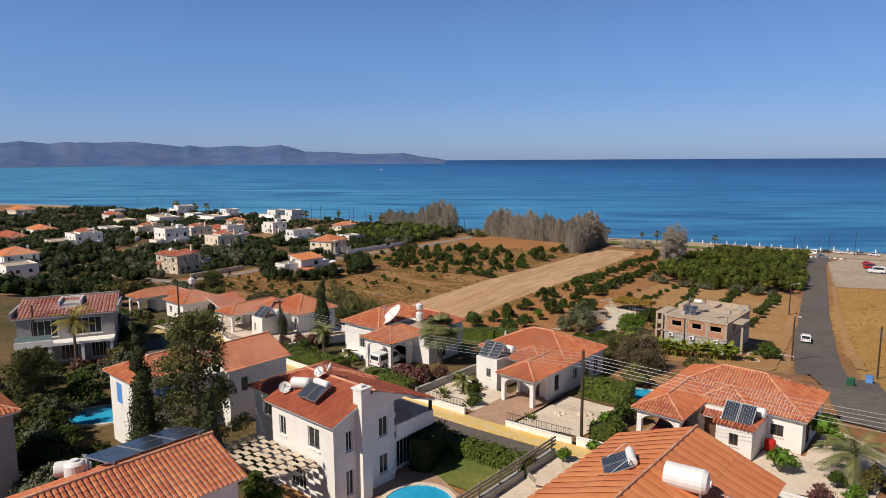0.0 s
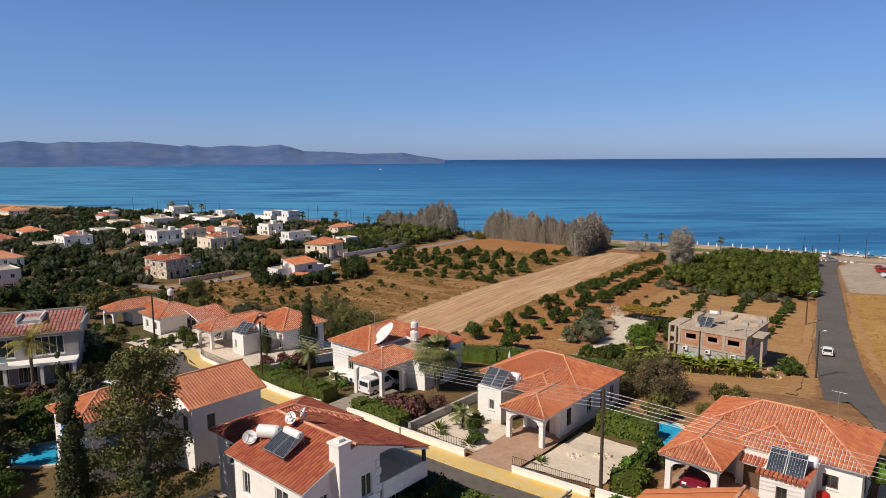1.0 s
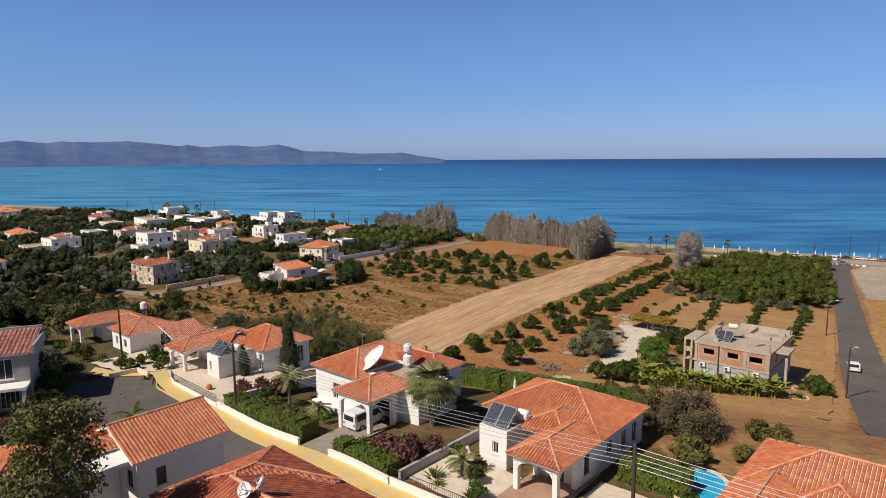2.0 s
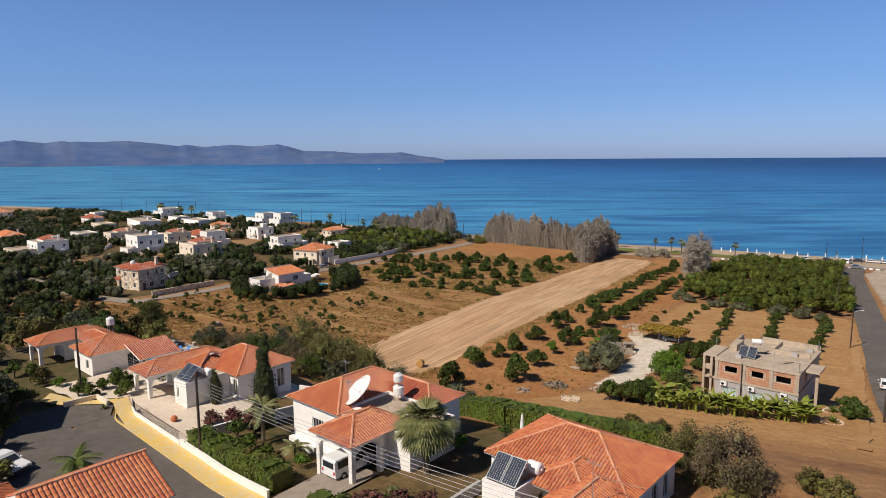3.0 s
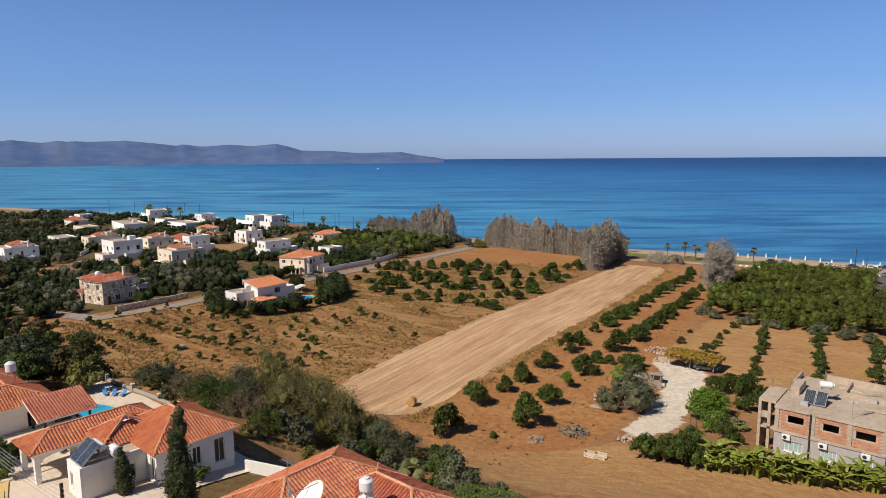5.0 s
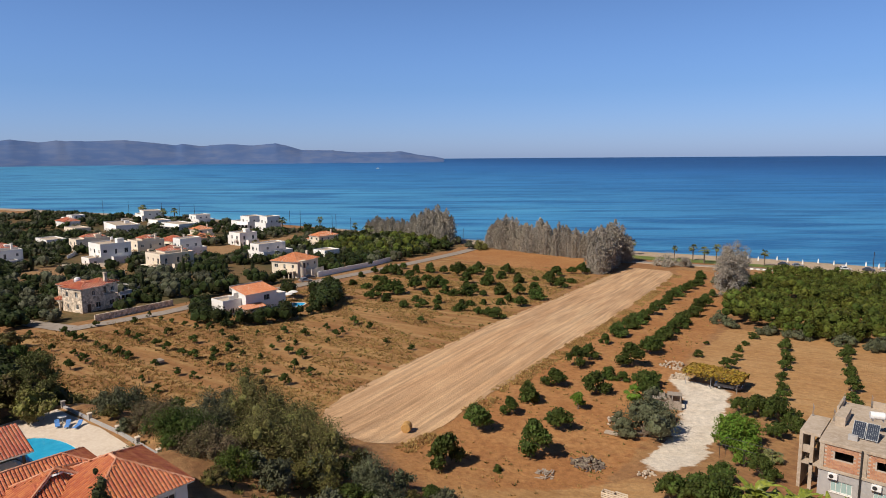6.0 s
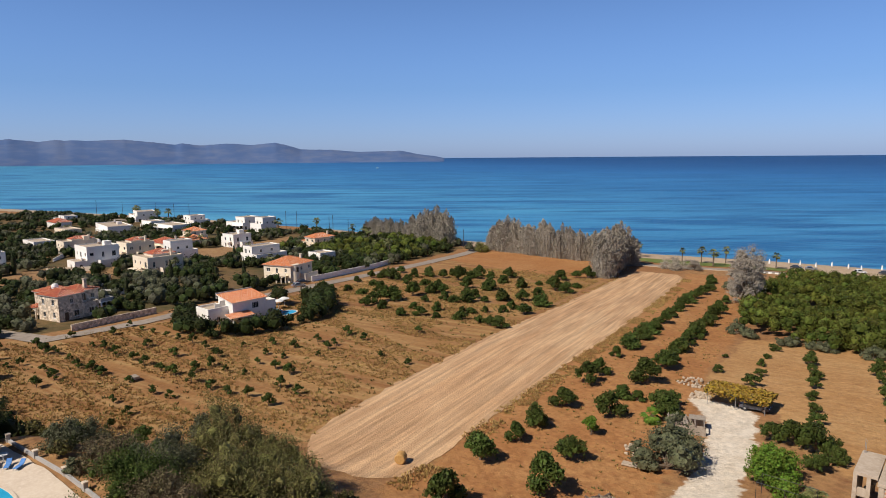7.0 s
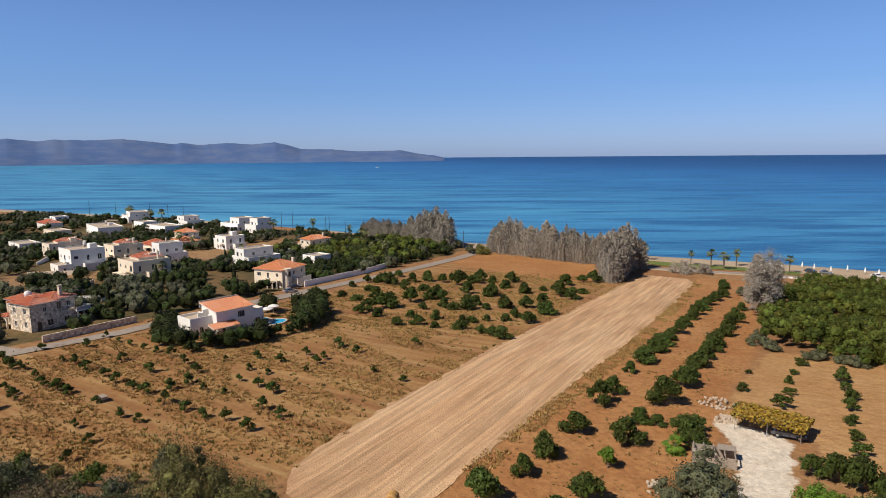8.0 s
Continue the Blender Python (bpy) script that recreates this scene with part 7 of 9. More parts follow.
for i in range(6):
    y = 30.6 + i * 2.4
    part("post", Shape().box(-25.57, y - 0.06, 12.6, -25.43, y + 0.06, 13.9, 0.01), M_BEAM, fence)
for z in (13.05, 13.35, 13.65):
    part("rail", Shape().box(-25.52, 30.4, z, -25.46, 43.2, z + 0.16), M_BEAM, fence)


# ---- gardens: plants ----
def hedge(label, pts, width, height, mat, seed, density=26, size=0.28, name="hedge"):
    """A clipped hedge along a line: a core and leaves over its faces."""
    rng = np.random.default_rng(seed)
    t = thing(name, label, "hedge")
    s = Shape()
    for (xa, ya), (xb, yb) in zip(pts, pts[1:]):
        length = math.hypot(xb - xa, yb - ya)
        d = Vector((xb - xa, yb - ya, 0)).normalized()
        q = Vector((-d.y, d.x, 0))
        n = max(1, int(length / 1.2))
        for i in range(n):
            a, b = (spot(xa + (xb - xa) * k / n, ya + (yb - ya) * k / n) for k in (i, i + 1))
            h = height * (1 + 0.06 * rng.normal()) - 0.12
            w = width / 2 - 0.1
            up = Vector((0, 0, h))
            dn = Vector((0, 0, -0.2))
            s.add([tuple(p) for p in (a - q * w + dn, b - q * w + dn, b + q * w + dn, a + q * w + dn, a - q * w + up, b - q * w + up, b + q * w + up, a + q * w + up)],
                  [(4, 5, 6, 7), (0, 1, 5, 4), (1, 2, 6, 5), (2, 3, 7, 6), (3, 0, 4, 7)])
        count = int(length * (width + 2 * height) * density)
        u = rng.uniform(-0.1, length + 0.1, count)
        g = rng.uniform(-height - width / 2, height + width / 2, count)
        off = np.clip(g, -width / 2, width / 2)
        down = np.maximum(np.abs(g) - width / 2, 0)
        for i in range(count):
            x, y = xa + d.x * u[i] + q.x * off[i], ya + d.y * u[i] + q.y * off[i]
            z = ground_z(x, y) + height - down[i] + 0.08 * rng.normal() + 0.12 * noise.noise(Vector((x * 0.8, y * 0.8, seed)))
            nv = Vector((q.x * math.copysign(1, g[i]), q.y * math.copysign(1, g[i]), 0.3)) if down[i] > 0.05 else Vector((0, 0, 1))
            nv = (nv + Vector(rng.normal(scale=0.45, size=3))).normalized()
            a = nv.orthogonal().normalized()
            a.rotate(Matrix.Rotation(rng.uniform(0, 6.28), 3, nv))
            b = nv.cross(a)
            k = size * rng.uniform(0.6, 1.3)
            p = Vector((x + 0.06 * rng.normal(), y + 0.06 * rng.normal(), z))
            s.add([tuple(p - a * k * 0.5), tuple(p - b * k * 0.3 + nv * 0.03), tuple(p + a * k * 0.5), tuple(p + b * k * 0.3 + nv * 0.03)], [(0, 1, 2, 3)])
    part("foliage", s, mat, t)
    return t


hedge("long clipped bright green hedge between lawn and street", [(-37.0, 38.6), (-33, 38.5), (-25.4, 39.2)], 1.7, 1.35, M_LEAF_HEDGE, 1, 34)
hedge("clipped green hedge on a garden wall", [(-70.5, 47.4), (-64, 47.3), (-56.2, 46.9)], 2.0, 1.9, M_LEAF_HEDGE, 2, 24)
hedge("low clipped hedge beside a garage drive", [(-50.9, 45.9), (-44.0, 45.6)], 1.5, 1.5, M_LEAF_HEDGE, 3, 24)
hedge("tall dark hedge between villa and pool", [(-30.6, 57.2), (-28.2, 57.4), (-25.4, 57.6)], 1.6, 2.0, M_LEAF_HEDGE, 4, 24)
hedge("long clipped hedge behind the villa garden", [(-57.6, 71.5), (-50.0, 69.2), (-42.5, 69.6), (-36, 72)], 2.2, 2.2, M_LEAF_HEDGE, 5, 20)
hedge("green shrub border beside a white wall", [(-25.0, 48.2), (-23.0, 48.9)], 1.6, 1.4, M_LEAF_HEDGE, 6, 24)
hedge("tall dark hedge beside a shaded veranda", [(-32.0, 33.8), (-33.0, 37.0)], 1.7, 3.0, M_LEAF_DARK, 7, 26)
c = round_tree("round_bush", "large rounded dark green bush beside the road", "bush", 85, 4.6, 3.2, M_LEAF_CITRUS, 3000, 0.22, 9, 0.03)
c.matrix_basis = Matrix.Translation(spot(-28.6, 121.8, -0.3))

shrub = [round_tree("shrub", "rounded green garden shrub", "shrub", 80 + i, 2.0, 1.7, m, 520, 0.2, 5, 0.1) for i, m in enumerate((M_LEAF_HEDGE, M_LEAF_CITRUS, M_LEAF_SCRUB, M_LEAF_BRIGHT))]
spread(shrub, [(-24.2, 50.5, 1.1), (-24.4, 52.6, 1.2), (-23.2, 53.6, 1.2), (-24.6, 54.6, 1.2), (-23.5, 49.6, 1.0), (-43.0, 52.0, 0.7), (-39.8, 50.8, 0.9), (-38.6, 49.0, 0.9), (-37.2, 47.4, 0.9), (-22.8, 45.0, 0.9), 
               (-7.0, 52.0, 1.0), (-4.8, 53, 1.2), (-5.6, 50.4, 0.9), (-66.0, 50.0, 1.2), (-63.6, 50.4, 1.0), (-61.0, 49.6, 0.9), (-68.8, 50.6, 1.3), (-58.6, 50.4, 0.8), (-48.8, 47.0, 0.9), (-46.4, 48.6, 1.0), (-92.5, 47.6, 0.8), (-94.2, 45.8, 0.8),
               (-96.2, 46.8, 0.9), (-91.8, 50.4, 1.0), (-90.4, 53.6, 0.9), (-97.6, 44.6, 0.9), (-100.6, 44.0, 1.2), (-103, 43.6, 1.2), (-106, 42.4, 1.4), (-76.8, 59.5, 0.9), (-62.0, 47.6, 1.5), (-64.6, 47.9, 1.6), (-60.0, 47.4, 1.3), (-67.0, 48.2, 1.4), (-49.2, 60.4, 0.9), (-43.6, 66.6, 0.8), (-47.6, 64.8, 0.9)], "", rnd)
spread(shrub[:2], [(-88.8, 48.5, 1.2), (-91.1, 45.6, 1.2), (-92.3, 44.9, 1.1), (-91.6, 49, 1.3)], "", rnd)
spread([shrub[3]], [(-10.8, 52.0, 1.7), (-9.0, 59.2, 1.5), (-24.4, 42.6, 0.9)], "", rnd)
pinks = [round_tree("bougainvillea_shrub", "dark shrub with dull red and purple bracts", "shrub", 88, 2.6, 1.9, M_LEAF_PINK, 620, 0.2, 6, 0.1)]
spread(pinks, [(-73.6, 50.6, 1.1), (-71.6, 51.8, 1.1), (-70.0, 52.6, 1.0), (-46.6, 47.4, 1.2), (-44.8, 47.6, 1.2), (-45.8, 49.2, 1.0), (-44.2, 50.6, 1.0), (-82.6, 27.5, 1.2), (-80.4, 29.0, 1.0), (-7.6, 48.9, 0.8)], "", rnd)
# scrub on the slope below the villas
scrub = [round_tree("scrub_bush", "dense olive-brown scrub bush on a slope", "bush", 90, 4.6, 3.4, M_LEAF_SCRUB, 1300, 0.3, 8, 0.05),
         round_tree("scrub_bush", "dark green scrub bush on a slope", "bush", 91, 4.2, 3.0, M_LEAF_CITRUS, 1200, 0.28, 8, 0.05),
         round_tree("scrub_bush", "grey-green olive scrub on a slope", "bush", 92, 4.4, 3.4, M_LEAF_OLIVE, 1300, 0.28, 8, 0.05),
         round_tree("scrub_bush", "mottled brown and green scrub bush", "bush", 93, 3.6, 2.4, M_LEAF_SCRUB, 900, 0.28, 7, 0.05)]
SLOPE = [(-142, 74), (-126, 71), (-110, 70), (-96, 69), (-90, 66), (-80, 70), (-72, 76), (-66, 82), (-76, 90), (-84, 91), (-93, 90), (-101, 94), (-110, 97), (-118, 89), (-128, 82)]
sp = []
tries = 0
while len(sp) < 56 and tries < 3000:
    tries += 1
    x, y = rnd.uniform(-142, -64), rnd.uniform(66, 98)
    if inside(x, y, SLOPE) and all(math.hypot(x - a[0], y - a[1]) > 2.9 for a in sp):
        sp.append((x, y, rnd.uniform(0.45, 0.95)))
sp += [(-106, 86, 0.8), (-103, 90, 0.7), (-99, 88, 0.8), (-64, 77.5, 0.9), (-60, 75, 0.9), (-56.5, 74.5, 0.8), (-67, 80, 1.0)]
spread(scrub, sp, "scrub on the slope", rnd)
for seed, x, y, w, h, m, n, lab in ((213, -101.0, 83.5, 10.0, 8.4, M_LEAF_SCRUBTREE, 10000, "tall feathery olive-green wild tree on a slope"), (214, -95.5, 86.0, 8.0, 6.2, M_LEAF_SCRUBTREE, 7000, "feathery olive-green wild tree beside a field"), (201, -90.0, 78.5, 9.6, 6.6, M_LEAF_SCRUBTREE, 9000, "broad feathery olive-green wild tree on a slope"), (202, -86.5, 81.5, 8.5, 6.0, M_LEAF_SCRUBTREE, 6500, "feathery olive-green wild tree on a slope"),
                                    (203, -79.5, 83.0, 6.4, 4.6, M_LEAF_OLIVE, 5500, "silvery wild olive bush at the edge of a field"), (204, -82.5, 78.5, 6.0, 3.6, M_LEAF_SCRUB, 4500, "brown-green scrub bush on a slope"),
                                    (205, -98.0, 75.5, 7.0, 4.6, M_LEAF_OLIVE, 5500, "grey-green wild olive on a slope"), (206, -112.5, 72.5, 5.6, 3.8, M_LEAF_OLIVE, 4000, "grey-green wild olive beside a pool terrace"),
                                    (207, -96.0, 71.0, 7.4, 3.2, M_LEAF_CITRUS, 5500, "low dense scrub below a pool terrace"), (208, -90.5, 71.5, 5.6, 2.8, M_LEAF_DRYSCRUB, 4000, "brownish scrub below the villas"),
                                    (209, -86.0, 72.0, 3.8, 3.0, M_LEAF_HEDGE, 3000, "dense bright green bush below a villa"), (210, -103.5, 72.5, 6.6, 3.0, M_LEAF_DRYSCRUB, 4500, "brown-green scrub below a pool terrace"),
                                    (211, -32.6, 68.6, 5.4, 4.2, M_LEAF_SCRUBTREE, 6500, "feathery olive-green bush behind a tiled roof"), (212, -29.6, 68.2, 6.2, 4.6, M_LEAF_DRYSCRUB, 6500, "feathery grey-brown half-dry bush behind a tiled roof")):
    c = feather_tree("wild_bush", lab, seed, w, h, m, int(n * 2.1), 0.17, 60 if w > 8 else 42)
    c.matrix_basis = Matrix.Translation(spot(x, y, -0.1))
more = [(-37.5, 75, 0.6), (-24.5, 71.5, 0.6), (-28.5, 68.0, 0.6), (-24.2, 66, 0.6), (-22.6, 70.2, 0.7), (-27.4, 62.6, 0.8), (-40, 74.5, 0.7)]
spread([scrub[0], scrub[3]], more, "scrub behind the villas", rnd)
# dark garden trees round the houses at the street's end
garden = []
for x, y, s in ((-64, 17.5, 1.3), (-66.5, 19.5, 1.1), (-70.5, 23.5, 1.0), (-59.5, 14.5, 1.2), (-56.5, 15.5, 1.1), (-53, 15, 1.2), (-48, 15.5, 1.2), (-51, 18, 1.1), (-61, 18.5, 0.9), (-46.5, 13, 1.2), (-72, 20, 1.3), (-75, 17, 1.4), (-78.5, 21.5, 1.2), (-69, 16, 1.2), (-66, 14, 1.2), (-81, 18, 1.2), (-83, 24, 1.0), (-77, 26, 1.0), (-74, 29, 1.0), (-70, 30, 0.9), (-80, 31, 1.0), (-76, 33, 0.9), (-66, 31, 0.9), (-63, 32.5, 0.8),
                (-84, 33.5, 1.1), (-88, 36, 1.1), (-92, 36, 1.1), (-94.5, 39.5, 1.0), (-98, 39, 1.2), (-102, 38, 1.3), (-106, 37, 1.3), (-110, 39, 1.2), (-114, 42, 1.2), (-118, 46, 1.3), (-116, 52, 1.2), (-118, 58, 1.3), (-115, 64, 1.2), (-122, 64, 1.4),
                (-126, 58, 1.4), (-130, 66, 1.3), (-124, 50, 1.4), (-134, 60, 1.5), (-140, 66, 1.5), (-146, 60, 1.5), (-130, 52, 1.4), (-140, 52, 1.5), (-152, 66, 1.4), (-160, 60, 1.5), (-168, 70, 1.5), (-176, 64, 1.5), (-150, 50, 1.5), (-165, 50, 1.5),
                (-184, 72, 1.5), (-190, 62, 1.5), (-182, 52, 1.5), (-198, 70, 1.3), (-205, 62, 1.3), (-172, 78, 1.2), (-158, 72, 1.2), (-186, 80, 1.2), (-200, 80, 1.2), (-210, 74, 1.2), (-62, 17, 1.0), (-47, 20, 0.8), (-44, 22, 0.8)):
    garden.append((x, y, s))
spread(scrub, garden, "garden trees and bushes", rnd)
for seed, x, y, w, h, m in ((94, -36.2, 22.0, 2.1, 4.3, M_LEAF_HEDGE), (95, -34.5, 22.5, 2.2, 3.6, M_LEAF_BRIGHT)):
    c = round_tree("tall_shrub", "tall green shrub before a timber pergola", "shrub", seed, w, h, m, 2200, 0.17, 9, 0.05)
    c.matrix_basis = Matrix.Translation(spot(x, y, -0.1))
deep = []
for i in range(260):
    x, y = rnd.uniform(-205, -120), rnd.uniform(18, 76)
    if y < 76 - 0.02 * (x + 200) and not (-150 < x < -120 and y > 70) and noise.noise(Vector((x * 0.05, y * 0.05, 9))) > -0.2:
        deep.append((x, y, rnd.uniform(4, 7), rnd.uniform(3, 5)))
woods("hillside_trees", "dark green trees on the near hillside", deep, M_LEAF_DARK, 14, 200, 0.5)


def cypress(seed, width, height, label):
    rng = np.random.default_rng(seed)
    n = 16
    cs, rs = [], []
    for i in range(n):
        k = i / (n - 1)
        r = width / 2 * (0.75 + 0.25 * math.sin(math.pi * min(1, k * 1.6))) * (1 - k ** 3.5 * 0.8)
        cs.append((rng.uniform(-0.12, 0.12) * width, rng.uniform(-0.12, 0.12) * width, height * (0.05 + 0.9 * k)))
        rs.append(max(0.12, r))
    t = thing("cypress_tree", label, "tree")
    part("trunk", Shape().tube((0, 0, -0.4), (0, 0, height * 0.5), width * 0.09, width * 0.04, 7), M_BARK, t)
    part("crown", crown(rng, cs, rs, int(4600 * height / 10), 0.18, 1.5, 0.3, 0.88), M_LEAF_CYPRESS, t)
    return t


for i, (x, y, w, h) in enumerate(((-43.8, 18.2, 2.0, 14.6), (-69.6, 54.3, 2.2, 10.4), (-35.6, 18.9, 1.9, 11.0), (-78.6, 54.0, 1.3, 4.2))):
    c = cypress(100 + i, w, h, "tall narrow dark cypress tree" if h > 5 else "small clipped cypress beside a white wall")
    c.matrix_basis = Matrix.Translation(spot(x, y))


slim = [cypress(105, 1.7, 7.5, "narrow dark cypress between village houses")]
spread(slim, [(-243, 147, 0.9), (-276, 190, 1.0), (-332, 176, 1.1), (-240, 172, 0.8), (-300, 118, 1.0), (-352, 198, 1.2), (-276, 242, 1.0), (-232, 128, 0.9), (-286, 160, 1.0), (-344, 222, 1.1)], "cypresses in the village", rnd)


def pine(seed, width, height, label):
    rng = np.random.default_rng(seed)
    t = thing("pine_tree", label, "tree")
    cs, rs, tips = [], [], []
    for i in range(54):
        k = 0.2 + 0.8 * i / 53
        a = i * 2.4 + rng.uniform(-0.5, 0.5)
        d = width * 0.5 * (1 - max(0.0, k - 0.25) ** 1.6 * 0.95) * rng.uniform(0.3, 1.0)
        cs.append((d * math.cos(a), d * math.sin(a), height * k))
        rs.append(width * rng.uniform(0.06, 0.14))
        tips.append(cs[-1])
    s = Shape().tube((0, 0, -0.4), (0.1, 0, height * 0.5), width * 0.04, width * 0.028, 8).tube((0.1, 0, height * 0.5), (0, 0, height * 0.96), width * 0.028, 0.04, 7)
    for x, y, z in tips:
        s.tube((0, 0, max(0.6, z - 0.9)), (x, y, z), 0.07, 0.025, 5)
    part("trunk", s, M_BARK, t)
    part("crown", crown(rng, cs, rs, int(2300 * width), 0.2, 0.75, 0.8, 0.5, 0.15), M_LEAF_PINE, t)
    return t


p = pine(120, 8.4, 12.4, "broad ragged pine tree hiding a white house")
p.matrix_basis = Matrix.Translation(spot(-44.6, 22.6))
p = pine(121, 6.0, 7.0, "dark conifer in a shaded garden")
p.matrix_basis = Matrix.Translation(spot(-72.5, 19.5))
p = pine(122, 6.4, 6.4, "dark spreading pine beside a pool terrace")
p.matrix_basis = Matrix.Translation(spot(-121, 66.2))


def palm(seed, trunk_h, frond, label, fan=False, mat=None, n=34, droop=0.8):
    """A palm: ringed trunk, and fronds that are feathers or fans of narrow leaflets."""
    rng = np.random.default_rng(seed)
    t = thing("palm_tree", label, "tree")
    s = Shape()
    r = 0.17 if not fan else 0.26
    k = max(3, int(trunk_h / 0.35))
    for i in range(k):
        z0, z1 = trunk_h * i / k - (0.3 if i == 0 else 0), trunk_h * (i + 1) / k
        s.tube((0, 0, z0), (0, 0, z1), r * 1.12, r * 0.92, 8)
    part("trunk", s, M_BARK, t)
    for part_no in range(n):
        a, e = part_no * 2.399 + rng.uniform(-0.2, 0.2), rng.uniform(-0.75, 1.25)
        f = Shape()
        d = Vector((math.cos(a), math.sin(a), 0))
        side = Vector((-d.y, d.x, 0))
        pts, p, el = [], Vector((0, 0, trunk_h)), e
        steps = 8
        for i in range(steps + 1):
            pts.append(p.copy())
            p = p + (d * math.cos(el) + Vector((0, 0, math.sin(el)))) * frond / steps
            el -= droop / steps * (1.4 if e > 0.2 else 0.7)
        if fan:
            short = 4 if e < 0.6 else 2          # the inner fans close the crown
            stalk = pts[short]
            f.tube(pts[0], stalk, 0.03, 0.02, 4, False)
            ax = (pts[short + 1] - pts[short]).normalized()
            for j in range(-7, 8):
                ang = j * 0.2
                w = ax * math.cos(ang) + side * math.sin(ang)
                tip = stalk + w * frond * 0.52 * (1 - abs(j) * 0.02) + Vector((0, 0, -0.22 - 0.15 * rng.random()))
                m = stalk.lerp(tip, 0.55) + Vector((0, 0, 0.1))
                q = side * math.cos(ang) * 0.085 - ax * math.sin(ang) * 0.085
                f.add([tuple(stalk), tuple(m - q), tuple(tip), tuple(m + q)], [(0, 1, 2, 3)])
        else:
            f.path(pts, 0.02, 4)
            for i in range(1, steps + 1):
                for sub in (0.0, 0.33, 0.66):
                    c = pts[i - 1].lerp(pts[i], sub)
                    for g in (-1, 1):
                        L = frond * 0.26 * math.sin(math.pi * (0.15 + 0.8 * (i - 1 + sub) / steps)) + 0.05
                        tip = c + side * g * L * 0.85 + (pts[i] - pts[i - 1]).normalized() * L * 0.5 + Vector((0, 0, -L * 0.35))
                        q = (pts[i] - pts[i - 1]).normalized() * 0.045
                        f.add([tuple(c - q), tuple(tip), tuple(c + q)], [(0, 1, 2)])
        part("frond", f, mat or M_LEAF_PALM, t)
    return t


for seed, x, y, th, fr, lab, fan, m, n in ((130, -48.4, 55.0, 4.6, 3.0, "stout fan palm with full grey-green crown beside a villa", True, None, 66),
                                           (131, -66.0, 51.6, 3.6, 2.0, "slender palm with drooping fronds in a garden", False, None, 22),
                                           (132, -84.6, 27.8, 6.6, 3.0, "palm with yellowing drooping fronds before a balcony", False, M_LEAF_YELLOWPALM, 20),
                                           (133, -6.4, 54.4, 2.2, 3.0, "low date palm with arching grey-green fronds", False, None, 26),
                                           (134, -71.4, 37.4, 2.2, 2.2, "young green palm at the turning place", False, M_LEAF_HEDGE, 22),
                                           (135, -69.5, 77.5, 1.6, 1.8, "fan palm among scrub", True, None, 24),
                                           (136, -40.2, 49.4, 1.4, 1.6, "small palm in a gravel front yard", False, None, 18),
                                           (137, -60.4, 51.2, 1.4, 1.4, "small palm beside a white wall", False, None, 16),
                                           (138, -52.2, 125.0, 1.0, 1.6, "low spiky palm beside the unfinished building", True, None, 26),
                                           (141, -75.6, 137.2, 1.2, 2.0, "bright green fan palm beside a ruined shed", True, M_LEAF_BRIGHT, 26),
                                           (139, -46.6, 49.8, 1.0, 1.3, "low agave-like palm in a garden border", True, None, 22)):
    c = palm(seed, th, fr, lab, fan, m, n)
    c.matrix_basis = Matrix.Translation(spot(x, y))
shore_palm = [palm(140 + i, 6.2, 2.6, "fan palm on the promenade", True, M_LEAF_PALM, 22) for i in range(2)]
spread(shore_palm, [(-158, 318.2, 0.85), (-138.4, 318, 0.85), (-130.6, 318.6, 0.85), (-124.7, 315.4, 0.95), (-123.1, 326, 0.8), (-103.1, 322.7, 0.85), (-362, 271, 1.4), (-352, 292, 1.0), (-310, 284, 0.9), (-296, 280, 1.0), (-480, 262, 1.3), (-497, 262, 1.3), (-510, 268, 1.3), (-530, 262, 1.4), (-536, 264, 1.3), (-288, 276, 1.1), (-318, 150, 0.9), (-262, 158, 0.8), (-336, 208, 0.9), (-345, 206, 1.0), (-300, 212, 0.8), (-250, 190, 0.7), (-247, 250, 0.9), (-252, 256, 1.0), (-258, 252, 0.9)], "palms near the shore", rnd)
spread([scrub[2]], [(-226, 290, 1.2), (-229, 287, 1.3), (-103, 262, 1.0), (-92, 259, 1.2)], "", rnd)


def agave(seed):
    rng = np.random.default_rng(seed)
    t = thing("agave_plant", "spiky green rosette plant in gravel", "plant")
    for i in range(22):
        a, e = i * 2.4, rng.uniform(0.3, 1.2)
        d = Vector((math.cos(a) * math.cos(e), math.sin(a) * math.cos(e), math.sin(e)))
        q = Vector((-math.sin(a), math.cos(a), 0)) * 0.07
        L = rng.uniform(0.7, 1.0)
        m = d * L * 0.5 + Vector((0, 0, 0.06))
        part("leaf", Shape().add([tuple(-q * 0.7), tuple(m - q), tuple(d * L), tuple(m + q), tuple(q * 0.7), tuple(m + Vector((0, 0, -0.05)))], [(0, 1, 5), (1, 2, 5), (2, 3, 5), (3, 4, 5), (4, 0, 5), (0, 1, 2, 3, 4)]), M_LEAF_HEDGE, t)
    return t


patch("promenade_lawn", [(-165, 309), (-140, 309), (-118, 316), (-99, 318), (-99, 326), (-120, 325), (-142, 320), (-164, 316)], M_LAWN, 0.14, 0.5, "green lawn strip under the promenade palms")
